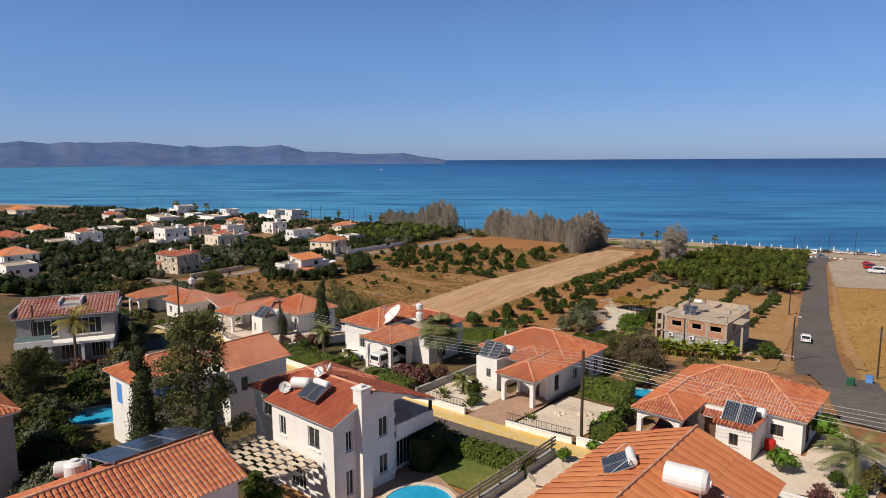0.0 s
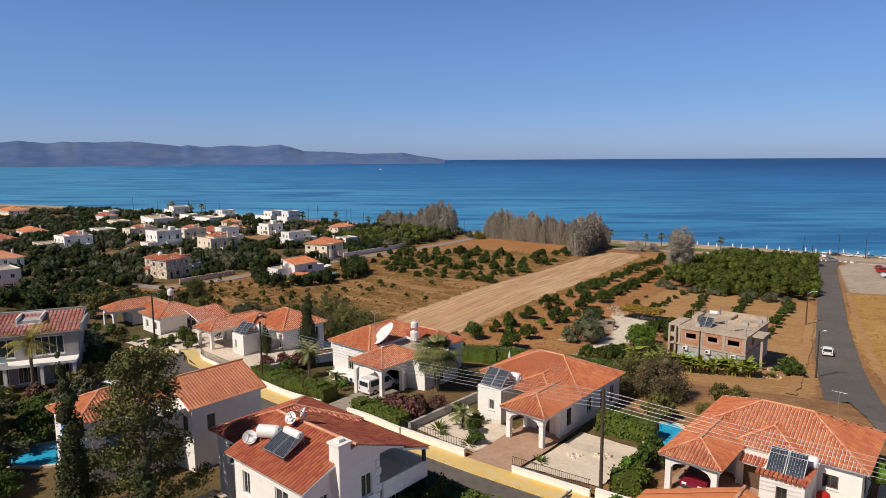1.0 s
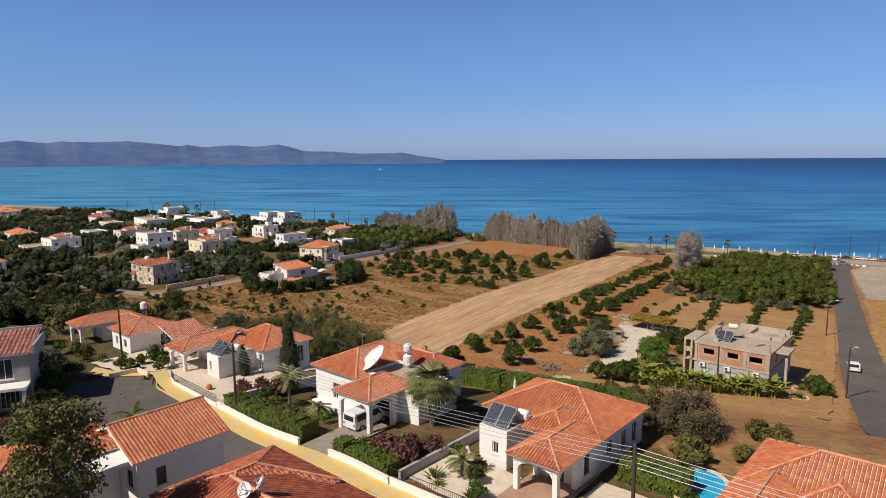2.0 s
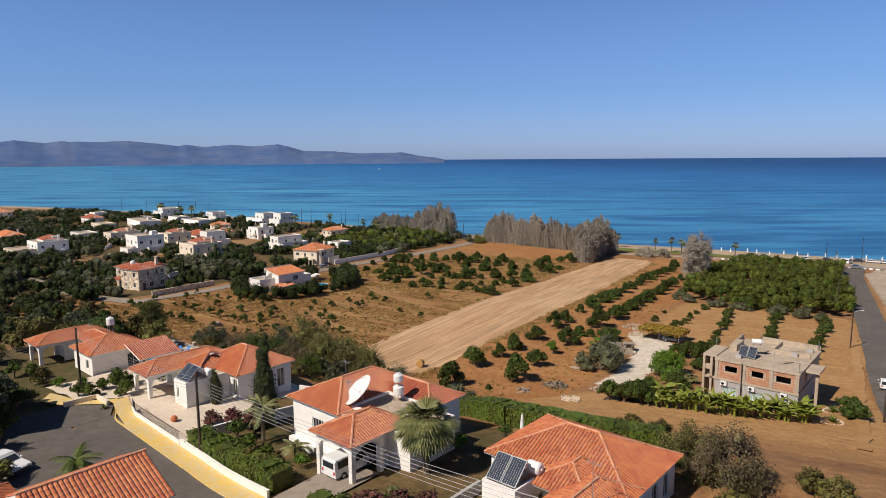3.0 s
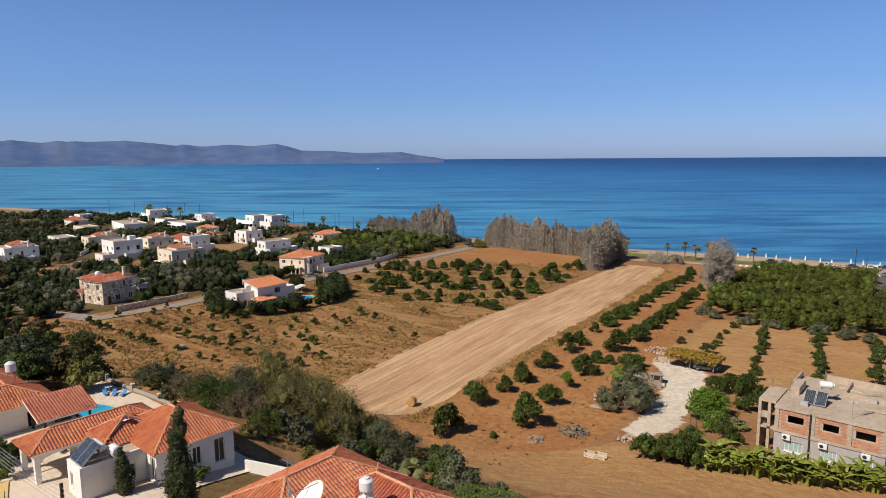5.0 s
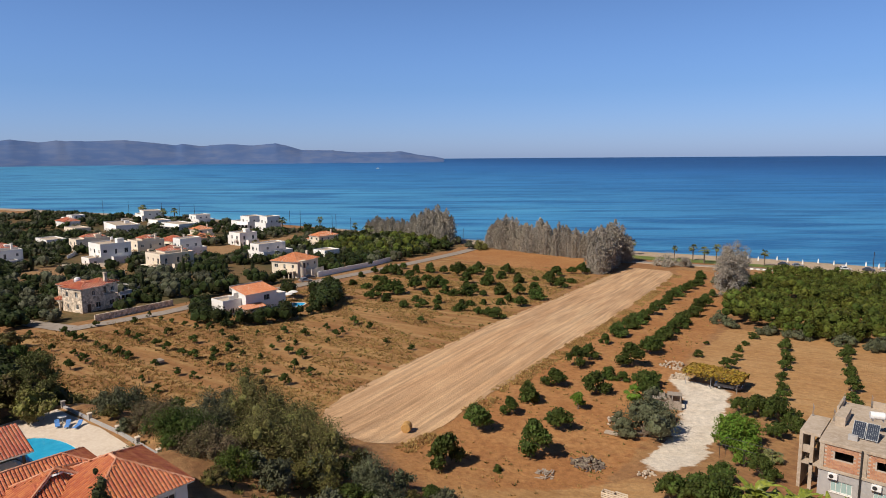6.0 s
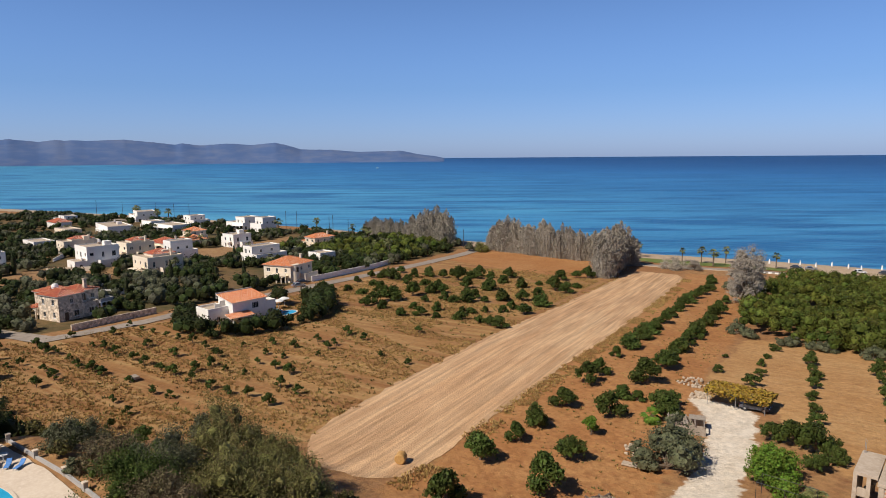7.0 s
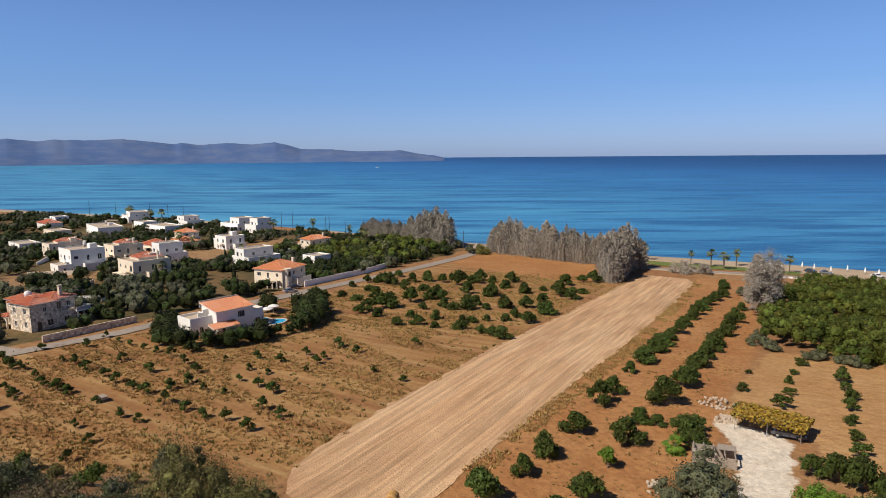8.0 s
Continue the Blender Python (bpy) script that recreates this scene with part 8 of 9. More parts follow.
for seed, x, y, w, h in ((218, -90.0, 236.5, 9.6, 19.8), (219, -92.4, 239.5, 7.0, 16.0)):
    c = feather_tree("tamarisk_tree", "tall dense grey tamarisk tree standing alone beside a grove", seed, w, h, M_LEAF_GREY, 17000, 0.32, 110, "tree", 0.3)
    c.matrix_basis = Matrix.Translation(spot(x, y, -0.1))
c = feather_tree("grey_bush", "low grey tamarisk bush beside the shore road", 215, 9.0, 5.2, M_LEAF_GREY, 5000, 0.34, 44)
c.matrix_basis = Matrix.Translation(spot(-133, 296, -0.1))
c = feather_tree("grey_bush", "small grey tamarisk bush beside the shore road", 216, 5.0, 6.0, M_LEAF_GREY, 3000, 0.34, 30)
c.matrix_basis = Matrix.Translation(spot(-126, 298, -0.1))
c = feather_tree("dark_bush", "dark rounded bush at the end of the windbreak", 217, 8.0, 5.0, M_LEAF_SCRUB, 4000, 0.34, 40)
c.matrix_basis = Matrix.Translation(spot(-224, 290, -0.1))


agaves = [agave(150), agave(151)]
spread(agaves, [(-41.6, 47.6, 1.2), (-40.6, 46.9, 1.0), (-31.2, 48.2, 1.2), (-37.4, 47.0, 1.3), (-62.4, 49.8, 1.0), (-86.6, 45.4, 0.9)], "", rnd)

# banana row before the unfinished building
def banana(seed):
    rng = np.random.default_rng(seed)
    t = thing("banana_plant", "banana plant with broad yellow-green leaves in a row", "plant", group="banana row")
    part("stem", Shape().tube((0, 0, -0.2), (0, 0, 1.2), 0.12, 0.08, 7), M_LEAF_BANANA, t)
    for i in range(10):
        a, e = i * 2.4 + rng.uniform(-0.3, 0.3), rng.uniform(0.85, 1.5)
        d = Vector((math.cos(a), math.sin(a), 0))
        q = Vector((-d.y, d.x, 0))
        p, el, f = Vector((0, 0, rng.uniform(0.4, 1.2))), e, Shape()
        L, W = rng.uniform(1.0, 1.7), rng.uniform(0.15, 0.25)
        prev = None
        for k in range(6):
            w = W * math.sin(math.pi * (0.12 + 0.82 * k / 5))
            row = [tuple(p - q * w - Vector((0, 0, w * 0.35))), tuple(p), tuple(p + q * w - Vector((0, 0, w * 0.35)))]
            if prev is not None:
                b = len(f.v)
                f.v += row
                f.f += [(prev, b, b + 1, prev + 1), (prev + 1, b + 1, b + 2, prev + 2)]
                prev = b
            else:
                prev = 0
                f.v += row
            p = p + (d * math.cos(el) + Vector((0, 0, math.sin(el)))) * L / 5
            el -= 0.3
        part("leaf", f, M_LEAF_BANANA, t)
    return t


bananas = [banana(160 + i) for i in range(3)]
bp = [(-50.0 + i * 0.62 + rnd.uniform(-0.2, 0.2), 106.4 + i * 0.15 + i * i * 0.005 + rnd.uniform(-0.9, 0.9), rnd.uniform(1.1, 1.6)) for i in range(29)]
bp += [(x + 0.3, y + 1.5, s) for x, y, s in bp[::2]] + [(x - 0.2, y + 0.7, s * 1.1) for x, y, s in bp[1::2]]
spread(bananas, bp, "banana row", rnd)
spread([scrub[1]], [(-57.2, 105.0, 1.0), (-54.6, 104.8, 1.1), (-52.6, 106.2, 1.0), (-55.2, 107.6, 1.0), (-53.0, 109.0, 1.0), (-54.8, 113.6, 0.8), (-51.6, 118.5, 0.9), (-60.2, 141.0, 0.9), (-57.6, 140.6, 1.3), (-54.9, 140.0, 1.25), (-53.6, 133.6, 0.9), (-52.0, 137.6, 0.8), (-75.8, 142.4, 1.25), (-74.2, 140.4, 1.0), (-76.4, 145.2, 0.9)], "", rnd)


for x, y in ((-31.0, 123.0), (-30.2, 117.2)):
    g = thing("stone_ring", "ring of pale stones round a small plant on bare earth", "planter", Matrix.Translation(spot(x, y)))
    for i in range(16):
        a = i * 0.3927
        q = part("stone", Shape().box(-0.2, -0.12, -0.1, 0.2, 0.12, 0.16, 0.05), M_PAVING, g)
        q.matrix_basis = pose(1.3 * math.cos(a), 1.3 * math.sin(a), 0, 0, 0, math.degrees(a) + 90)
spread([agaves[0]], [(-31.0, 123.0, 1.5), (-30.2, 117.2, 1.3)], "", rnd)


# dry tufts over the fields
def tufts(name, label, areas, mat, seed):
    rng = np.random.default_rng(seed)
    s = Shape()
    for x0, x1, y0, y1, n, size, poly in areas:
        for i in range(n):
            x, y = rng.uniform(x0, x1), rng.uniform(y0, y1)
            if not inside(x, y, poly) or noise.noise(Vector((x * 0.05, y * 0.16, seed))) < -0.12:
                continue
            z = ground_z(x, y) + 0.05
            k = size * rng.uniform(0.5, 1.3)
            for j in range(7):
                a = rng.uniform(0, 6.28)
                r = k * 0.5 * rng.random() ** 0.7
                cx, cy = x + r * math.cos(a), y + r * math.sin(a)
                w, h, b = k * 0.15, k * rng.uniform(0.25, 0.6), len(s.v)
                dx, dy = -math.sin(a * 5) * w, math.cos(a * 5) * w
                s.v += [(cx - dx, cy - dy, z - 0.05), (cx + dx, cy + dy, z - 0.05), (cx + math.cos(a) * h * 0.6, cy + math.sin(a) * h * 0.6, z + h)]
                s.f.append((b, b + 1, b + 2))
    return tagged(part(name, s, mat), label, "grass", kind="stuff")


FIELD = [(-198, 84), (-150, 72), (-128, 82), (-118, 91), (-110, 98), (-114.6, 117), (-119.5, 143.8), (-123.2, 161), (-142, 250), (-160, 262), (-206, 240), (-198, 176), (-189, 118)]
EDGE_W = [(-111, 101), (-109, 101), (-111.6, 107.4), (-113.8, 117.2), (-118.6, 143.8), (-122.2, 161), (-130, 208.8), (-141.4, 270), (-144, 270), (-132, 208.8), (-124.4, 161), (-120.6, 143.8), (-116, 117.2), (-113.6, 107.4)]
ORCH = [(-89, 97), (-72, 92), (-66, 110), (-71, 138), (-77, 158), (-81, 190), (-99, 262), (-118, 268), (-100, 178), (-96.5, 150), (-92.5, 122), (-89.5, 104)]
GOLD = [(-8, 82), (30, 90), (40, 236), (-24, 230), (-33, 224), (-26, 175), (-19, 145), (-14, 124)]
tufts("dry_grass", "tufts of dry yellow-brown grass", [(-200, -105, 72, 265, 60000, 0.5, FIELD), (-125, -86, 95, 275, 42000, 0.55, EDGE_STRIP), (-145, -102, 95, 275, 9000, 0.6, EDGE_W), (-120, -62, 90, 275, 3500, 0.4, ORCH), (-35, 40, 82, 236, 6000, 0.4, GOLD)], M_DRYGRASS, 3)
tufts("green_weeds", "low green weeds among dry grass", [(-200, -105, 72, 265, 3600, 0.7, FIELD), (-120, -62, 90, 275, 1800, 0.45, ORCH), (-142, -64, 66, 98, 1200, 0.8, SLOPE)], M_LEAF_SCRUB, 5)


# ---- equipment on roofs ----
def solar_heater(m, label="solar water heater with two dark panels and white tanks", tanks=1, group="solar water heaters", tilt=42):
    """Two tilted collectors on a steel frame with one or two white tanks behind; it faces -y."""
    t = thing("solar_heater", label, "solar heater", m, group)
    for k in (-0.62, 0.62):
        c = part("collector", Shape().box(-0.58, 0, -0.05, 0.58, 2.0, 0.0), M_STEEL, t)
        c.matrix_basis = pose(k, -1.0, 0.18, tilt)
        part("glass", Shape().box(-0.53, 0.05, 0.0, 0.53, 1.95, 0.02), M_PANEL, c)
        g = Shape()
        for i in range(1, 6):
            g.box(-0.53 + i * 0.177, 0.05, 0.021, -0.52 + i * 0.177, 1.95, 0.025)
        g.box(-0.58, 0, 0.0, -0.53, 2.0, 0.04).box(0.53, 0, 0.0, 0.58, 2.0, 0.04).box(-0.53, 0, 0.0, 0.53, 0.05, 0.04).box(-0.53, 1.95, 0.0, 0.53, 2.0, 0.04)
        part("trim", g, M_STEEL, c)
    f = Shape()
    for x in (-1.1, 1.1):
        f.path([(x, -1.0, 0.0), (x, 0.5, 1.45), (x, 0.55, 0.0)], 0.025, 5).tube((x, 0.5, 1.45), (x, 1.1, 0.0), 0.025)
    part("stand", f, M_STEEL, t)
    rings = [(0.0, -0.95), (0.22, -0.93), (0.29, -0.86), (0.3, 0.86), (0.22, 0.93), (0.0, 0.95)]
    part("tank", Shape().lathe([(max(r, 0.01), z) for r, z in rings], 16, pose(0, 0.75, 1.05, 0, 90)), M_TANK, t, smooth=False)
    if tanks > 1:
        part("tank", Shape().lathe([(0.01, 0), (0.42, 0.02), (0.45, 0.1), (0.45, 0.95), (0.34, 1.06), (0.1, 1.1), (0.1, 1.15), (0.01, 1.16)], 18, pose(0.55, 1.55, 0.62, 0, 90)), M_TANK, t)
    return t


solar_heater(pose(-39.4, 53.5, 15.15), tanks=2)
solar_heater(pose(-14.4, 53.6, 14.62), tanks=2)
solar_heater(pose(-81.0, 52.4, 13.02), tanks=2)
solar_heater(pose(-36.5, 27.6, 18.95) @ Matrix.Diagonal((0.88, 0.88, 0.88, 1)), "solar water heater with two panels on a red tiled roof", 1, tilt=27)
solar_heater(pose(-17.0, 36.8, 16.1, 0, 0, -58), "solar water heater with two panels on an orange roof", tilt=24)
solar_heater(pose(-42.4, 121.2, zU + 6.2), "solar water heater with dark panels on a concrete roof")


def cistern(m, label, upright=True, r=0.6, h=1.3):
    t = thing("water_tank", label, "water tank", m)
    rings = [(0.01, 0), (r * 0.96, 0.01), (r, 0.06), (r, h * 0.85), (r * 0.8, h * 0.95), (0.2, h), (0.2, h + 0.08), (0.01, h + 0.09)]
    part("body", Shape().lathe(rings, 20, Matrix.Identity(4) if upright else pose(-h / 2, 0, r, 0, 90)), M_TANK, t, smooth=False)
    s = Shape()
    if upright:
        for a in range(4):
            x, y = r * 0.8 * math.cos(a * 1.571 + 0.78), r * 0.8 * math.sin(a * 1.571 + 0.78)
            s.tube((x, y, -1.2), (x, y, 0.0), 0.03)
    else:
        s.box(-h * 0.35, -r * 0.7, -0.15, -h * 0.3, r * 0.7, 0.2).box(h * 0.3, -r * 0.7, -0.15, h * 0.35, r * 0.7, 0.2)
    part("stand", s, M_STEEL, t)
    return t


cistern(pose(-12.6, 36.8, 16.35, 0, 0, 8), "large white cylindrical water tank lying on an orange roof", False, 0.75, 2.6)
cistern(pose(-55.2, 58.8, 15.75), "white upright water tank on a steel stand", True, 0.5, 0.85)
cistern(pose(-55.25, 58.85, 16.95), "white upright water tank above another", True, 0.44, 0.7)
cistern(pose(-38.5, 27.9, 19.1, 0, 0, 30), "white cylindrical water tank lying on a red roof", False, 0.42, 1.5)
cistern(pose(-37.4, 11.6, 19.0, 0, 0, 60), "white cylinder tank lying beside panels", False, 0.42, 1.7)
cistern(pose(-34.8, 10.9, 19.9), "white round water tank beside a gable", True, 0.5, 1.0)
cistern(pose(-104.6, 53.6, 14.9), "white round water tank on a roof stand", True, 0.5, 1.0)
cistern(pose(-41.6, 122.6, zU + 8.0, 0, 0, 20), "white cylinder tank on a steel frame", False, 0.42, 1.5)


def dish(m, r, label, tilt=32, post=1.0):
    """A parabolic antenna on a mast; it looks along -y, upwards."""
    t = thing("satellite_dish", label, "satellite dish", m)
    part("mast", Shape().tube((0, 0, -0.6), (0, 0, post), 0.07, 0.07), M_STEEL, t)
    d = pose(0, -0.1, post) @ pose(0, 0, 0, 90 - tilt)
    rings = [(r * k, r * 0.28 * k * k) for k in (0.02, 0.3, 0.55, 0.75, 0.9, 1.0)]
    back = [(r * k, r * 0.28 * k * k - 0.04) for k in (1.0, 0.9, 0.75, 0.55, 0.3, 0.02)]
    part("reflector", Shape().lathe(rings + back, 28, d), M_TANK, t)
    s = Shape()
    focus = d @ Vector((0, 0, r * 0.9))
    for a in range(3):
        s.tube(d @ Vector((r * 0.9 * math.cos(a * 2.09), r * 0.9 * math.sin(a * 2.09), r * 0.24)), focus, 0.025, 0.025, 5)
    part("feed_arms", s, M_STEEL, t)
    part("feed", Shape().tube(focus, d @ Vector((0, 0, r * 1.05)), 0.09, 0.11), M_STEEL, t)
    return t


dish(pose(-57.2, 56.2, 15.5, 0, 0, -31), 1.6, "large white satellite dish standing on a villa roof", 46, 0.7)
dish(pose(-37.9, 29.2, 19.5, 0, 0, 20), 0.4, "grey satellite dish on a red tiled roof", 30, 0.7)
dish(pose(-37.3, 29.8, 19.6, 0, 0, -40), 0.36, "white satellite dish on a mast", 30, 0.9)
dish(pose(-39.4, 27.0, 18.6, 0, 0, 60), 0.45, "wire-frame grey satellite dish on a roof", 40, 0.6)

pv = thing("photovoltaic_array", "dark photovoltaic panels laid on a terracotta roof", "solar panels", pose(-33.0, 12.9, 21.35, 0, -12, 0))
for i in range(1, 4):
    for j in range(2):
        q = part("panel", Shape().box(-0.85 + j * 1.68 - 0.8, -3.3 + i * 1.7, 0, -0.85 + j * 1.68 + 0.8, -1.68 + i * 1.7, 0.05, 0.01), M_STEEL, pv)
        part("glass_sheet", Shape().box(-0.85 + j * 1.68 - 0.76, -3.26 + i * 1.7, 0.051, -0.85 + j * 1.68 + 0.76, -1.72 + i * 1.7, 0.056), M_PV, q)
part("rail", Shape().box(-2.5, -1.4, -0.1, 1.7, -1.3, 0.0).box(-2.5, 3.0, -0.1, 1.7, 3.1, 0.0), M_STEEL, pv)


def antenna(x, y, z, h=2.2):
    t = thing("roof_antenna", "thin television antenna on a mast", "antenna", pose(x, y, z))
    part("mast", Shape().tube((0, 0, -0.3), (0, 0, h), 0.025, 0.02, 6), M_WIRE, t)
    s = Shape().tube((-0.5, 0, h - 0.1), (0.6, 0, h - 0.1), 0.015, 0.015, 5)
    for i in range(6):
        s.tube((-0.5 + i * 0.2, -0.3, h - 0.1), (-0.5 + i * 0.2, 0.3, h - 0.1), 0.01, 0.01, 4)
    part("elements", s, M_WIRE, t)


for x, y, z in ((-33.2, 53.6, 16.2), (-12.6, 60, 17.0), (-100.4, 49.6, 14.4), (-9.6, 35, 15.6), (-58.6, 55.6, 16.8), (-38.2, 118.6, zU + 6.2)):
    antenna(x, y, z)


# ---- poles and wires ----
def pole(x, y, h, arms=True, lamp_arm=None, name="utility_pole", label="dark wooden utility pole with insulators"):
    t = thing(name, label, "pole", Matrix.Translation(spot(x, y)))
    part("shaft", Shape().tube((0, 0, -0.6), (0, 0, h), 0.15, 0.1, 9), M_WOOD, t)
    if arms:
        for i in range(5):
            part("insulator", Shape().tube((-0.16, 0, h - 0.25 - i * 0.3), (0.16, 0, h - 0.25 - i * 0.3), 0.06, 0.06, 7), M_IRON, t)
    if lamp_arm:
        dx, dy = lamp_arm
        part("arm", Shape().path([(0, 0, h - 0.6), (dx * 0.7, dy * 0.7, h - 0.1), (dx * 1.5, dy * 1.5, h)], 0.035, 6), M_STEEL, t)
        part("lantern", Shape().box(dx * 1.5 - 0.25, dy * 1.5 - 0.12, h - 0.05, dx * 1.5 + 0.3, dy * 1.5 + 0.12, h + 0.1, 0.03), M_STEEL, t)
    return t


P = [(-25.0, 46.6, 8.3), (-68.0, 46.4, 7.8), (-93.5, 45.6, 7.8), (-90.6, 25.2, 8.0), (18, 52.0, 8.3)]
for x, y, h in P:
    pole(x, y, h)
for x, y, h, a in ((-24.9, 122.5, 8, (0.5, 0.2)), (-35.6, 168.5, 8, (1.0, 0.2)), (-44.5, 208, 8, None), (-11.8, 118, 8.5, None)):
    pole(x, y, h, True, a)
for x, y, h in ((-63.5, 301, 11), (-56, 333, 11), (-46, 334, 11), (-60, 300, 8), (-372, 292, 12), (-375, 286, 12), (-345, 296, 10), (-331, 299, 9), (-322, 280, 13), (-240, 296, 9), (-500, 276, 12), (-520, 272, 12), (-485, 280, 12), (-560, 264, 12), (-590, 256, 12)):
    pole(x, y, h, False, None, "lamp_post", "thin dark post near the shore")


def wires(a, b, za, zb, n=4, sag=0.7, gap=0.3, label="bundle of thin overhead power lines"):
    t = thing("overhead_wires", label, "wires")
    for i in range(n):
        pts = []
        for k in range(15):
            u = k / 14
            pts.append((a[0] + (b[0] - a[0]) * u, a[1] + (b[1] - a[1]) * u, za + (zb - za) * u - i * gap - sag * 4 * u * (1 - u)))
        part("wire", Shape().path(pts, 0.016, 4), M_WIRE, t)


tops = [spot(x, y).z + h - 0.25 for x, y, h in P]
wires(P[0], P[1], tops[0], tops[1], 5)
wires(P[1], P[2], tops[1], tops[2], 5)
wires(P[0], P[4], tops[0], tops[4], 5)
wires(P[2], P[3], tops[2], tops[3], 4)
wires((-10, 96), (18, 52), spot(-10, 96).z + 8, tops[4], 3, 0.5)


# ---- pools ----
def pool(label, outline, z, rim=0.35):
    """A pool: a coping ring and water just below it."""
    t = thing("swimming_pool", label, "pool")
    n = len(outline)
    cx, cy = sum(p[0] for p in outline) / n, sum(p[1] for p in outline) / n
    out = []
    for x, y in outline:
        d = math.hypot(x - cx, y - cy)
        out.append((x + (x - cx) / d * rim, y + (y - cy) / d * rim))
    s = Shape()
    s.v = [(x, y, z + 0.1) for x, y in outline] + [(x, y, z + 0.1) for x, y in out] + [(x, y, z - 0.5) for x, y in out] + [(x, y, z - 0.1) for x, y in outline]
    for i in range(n):
        j = (i + 1) % n
        s.f += [(i, n + i, n + j, j), (n + i, 2 * n + i, 2 * n + j, n + j), (3 * n + i, i, j, 3 * n + j)]
    part("coping", s, M_PAVING, t)
    w = Shape()
    w.v = [(x, y, z + 0.03) for x, y in outline]
    w.f = [tuple(range(n))]
    part("water", w, M_POOL, t)
    return t


def oval(cx, cy, rx, ry, n=24, turn=0.0, k=0.0):
    out = []
    for i in range(n):
        a = 2 * math.pi * i / n
        r = 1 + k * math.cos(2 * a + 0.6)
        x, y = rx * r * math.cos(a), ry * r * math.sin(a)
        out.append((cx + x * math.cos(turn) - y * math.sin(turn), cy + x * math.sin(turn) + y * math.cos(turn)))
    return out


pool("kidney-shaped bright blue swimming pool", oval(-105.6, 62.2, 4.6, 2.3, turn=0.22, k=0.10), 7.15)
pool("bright blue pool with terracotta surround", oval(-28.8, 30.3, 2.4, 2.7, k=0.05), 12.2)
pool("blue pool in deep garden shade", oval(-67.4, 24.2, 2.4, 4.2, turn=-0.7), 10.35)
pool("pale turquoise pool beside a hedge", oval(-25.6, 59.6, 1.9, 2.6), 12.15)
pool("bright blue pool beside the white house", oval(-175.5, 143.5, 2.2, 3.4), ground_z(-175.5, 143.5) + 0.3)
pool("blue pool beside a modern house", oval(-215, 58, 3, 6, turn=0.4), ground_z(-215, 58) + 0.5)


def lounger(m, mat, label):
    t = thing("sun_lounger", label, "lounger", m)
    part("bed", Shape().box(-0.32, -0.9, 0.28, 0.32, 0.4, 0.36, 0.02), mat, t)
    b = part("backrest", Shape().box(-0.32, 0, 0, 0.32, 0.75, 0.07, 0.02), mat, t)
    b.matrix_basis = pose(0, 0.4, 0.3, 40)
    for x in (-0.28, 0.28):
        for y in (-0.8, 0.35):
            part("leg", Shape().tube((x, y, 0), (x, y, 0.29), 0.025), M_FRAME, t)


for i, (x, y, r) in enumerate(((-110.6, 65.9, 60), (-111.6, 65.2, 75), (-109.6, 66.6, 40))):
    lounger(pose(x, y, ground_z(x, y) + 0.16, 0, 0, r) @ Matrix.Diagonal((0.75, 0.75, 0.75, 1)), M_PLASTIC_BLUE, "blue sun lounger on a pool terrace")
for x, y, r in ((-22.6, 40.6, 70), (-23.6, 38.0, 110)):
    lounger(pose(x, y, ground_z(x, y) + 0.16, 0, 0, r), M_PAVING, "cream sun lounger on a paved terrace")
tb = thing("garden_table", "small round white garden table", "table", pose(-112.4, 66.0, ground_z(-112.4, 66.0) + 0.16))
part("top", Shape().lathe([(0.5, 0.7), (0.5, 0.74)], 16), M_TANK, tb)
part("leg", Shape().tube((0, 0, 0), (0, 0, 0.7), 0.05), M_TANK, tb)


def parasol(x, y, mat, label, r=1.5, z=None):
    t = thing("parasol", label, "parasol", Matrix.Translation(spot(x, y) if z is None else Vector((x, y, z))))
    part("pole", Shape().tube((0, 0, 0), (0, 0, 2.5), 0.04), M_FRAME, t)
    part("canopy", Shape().lathe([(r, 2.1), (r * 0.5, 2.45), (0.02, 2.6), (0.01, 2.58), (r * 0.5, 2.4), (r, 2.07)], 8), mat, t)


pool("small turquoise pool beside a white house", [(-181.5, 142.0), (-176.5, 142.0), (-176.5, 145.4), (-181.5, 145.4)], ground_z(-179, 143.5) + 0.12)
parasol(-182.6, 146.6, M_TANK, "open white parasol beside a pool")
parasol(-184.5, 149.8, M_TANK, "open white parasol beside a pool")
closed = thing("parasol", "folded white parasol in a shaded garden", "parasol", Matrix.Translation(spot(-46.0, 65.0)))
part("pole", Shape().tube((0, 0, 0), (0, 0, 2.6), 0.035), M_FRAME, closed)
part("canopy", Shape().lathe([(0.16, 0.9), (0.2, 1.2), (0.12, 2.2), (0.02, 2.55)], 10), M_TANK, closed)


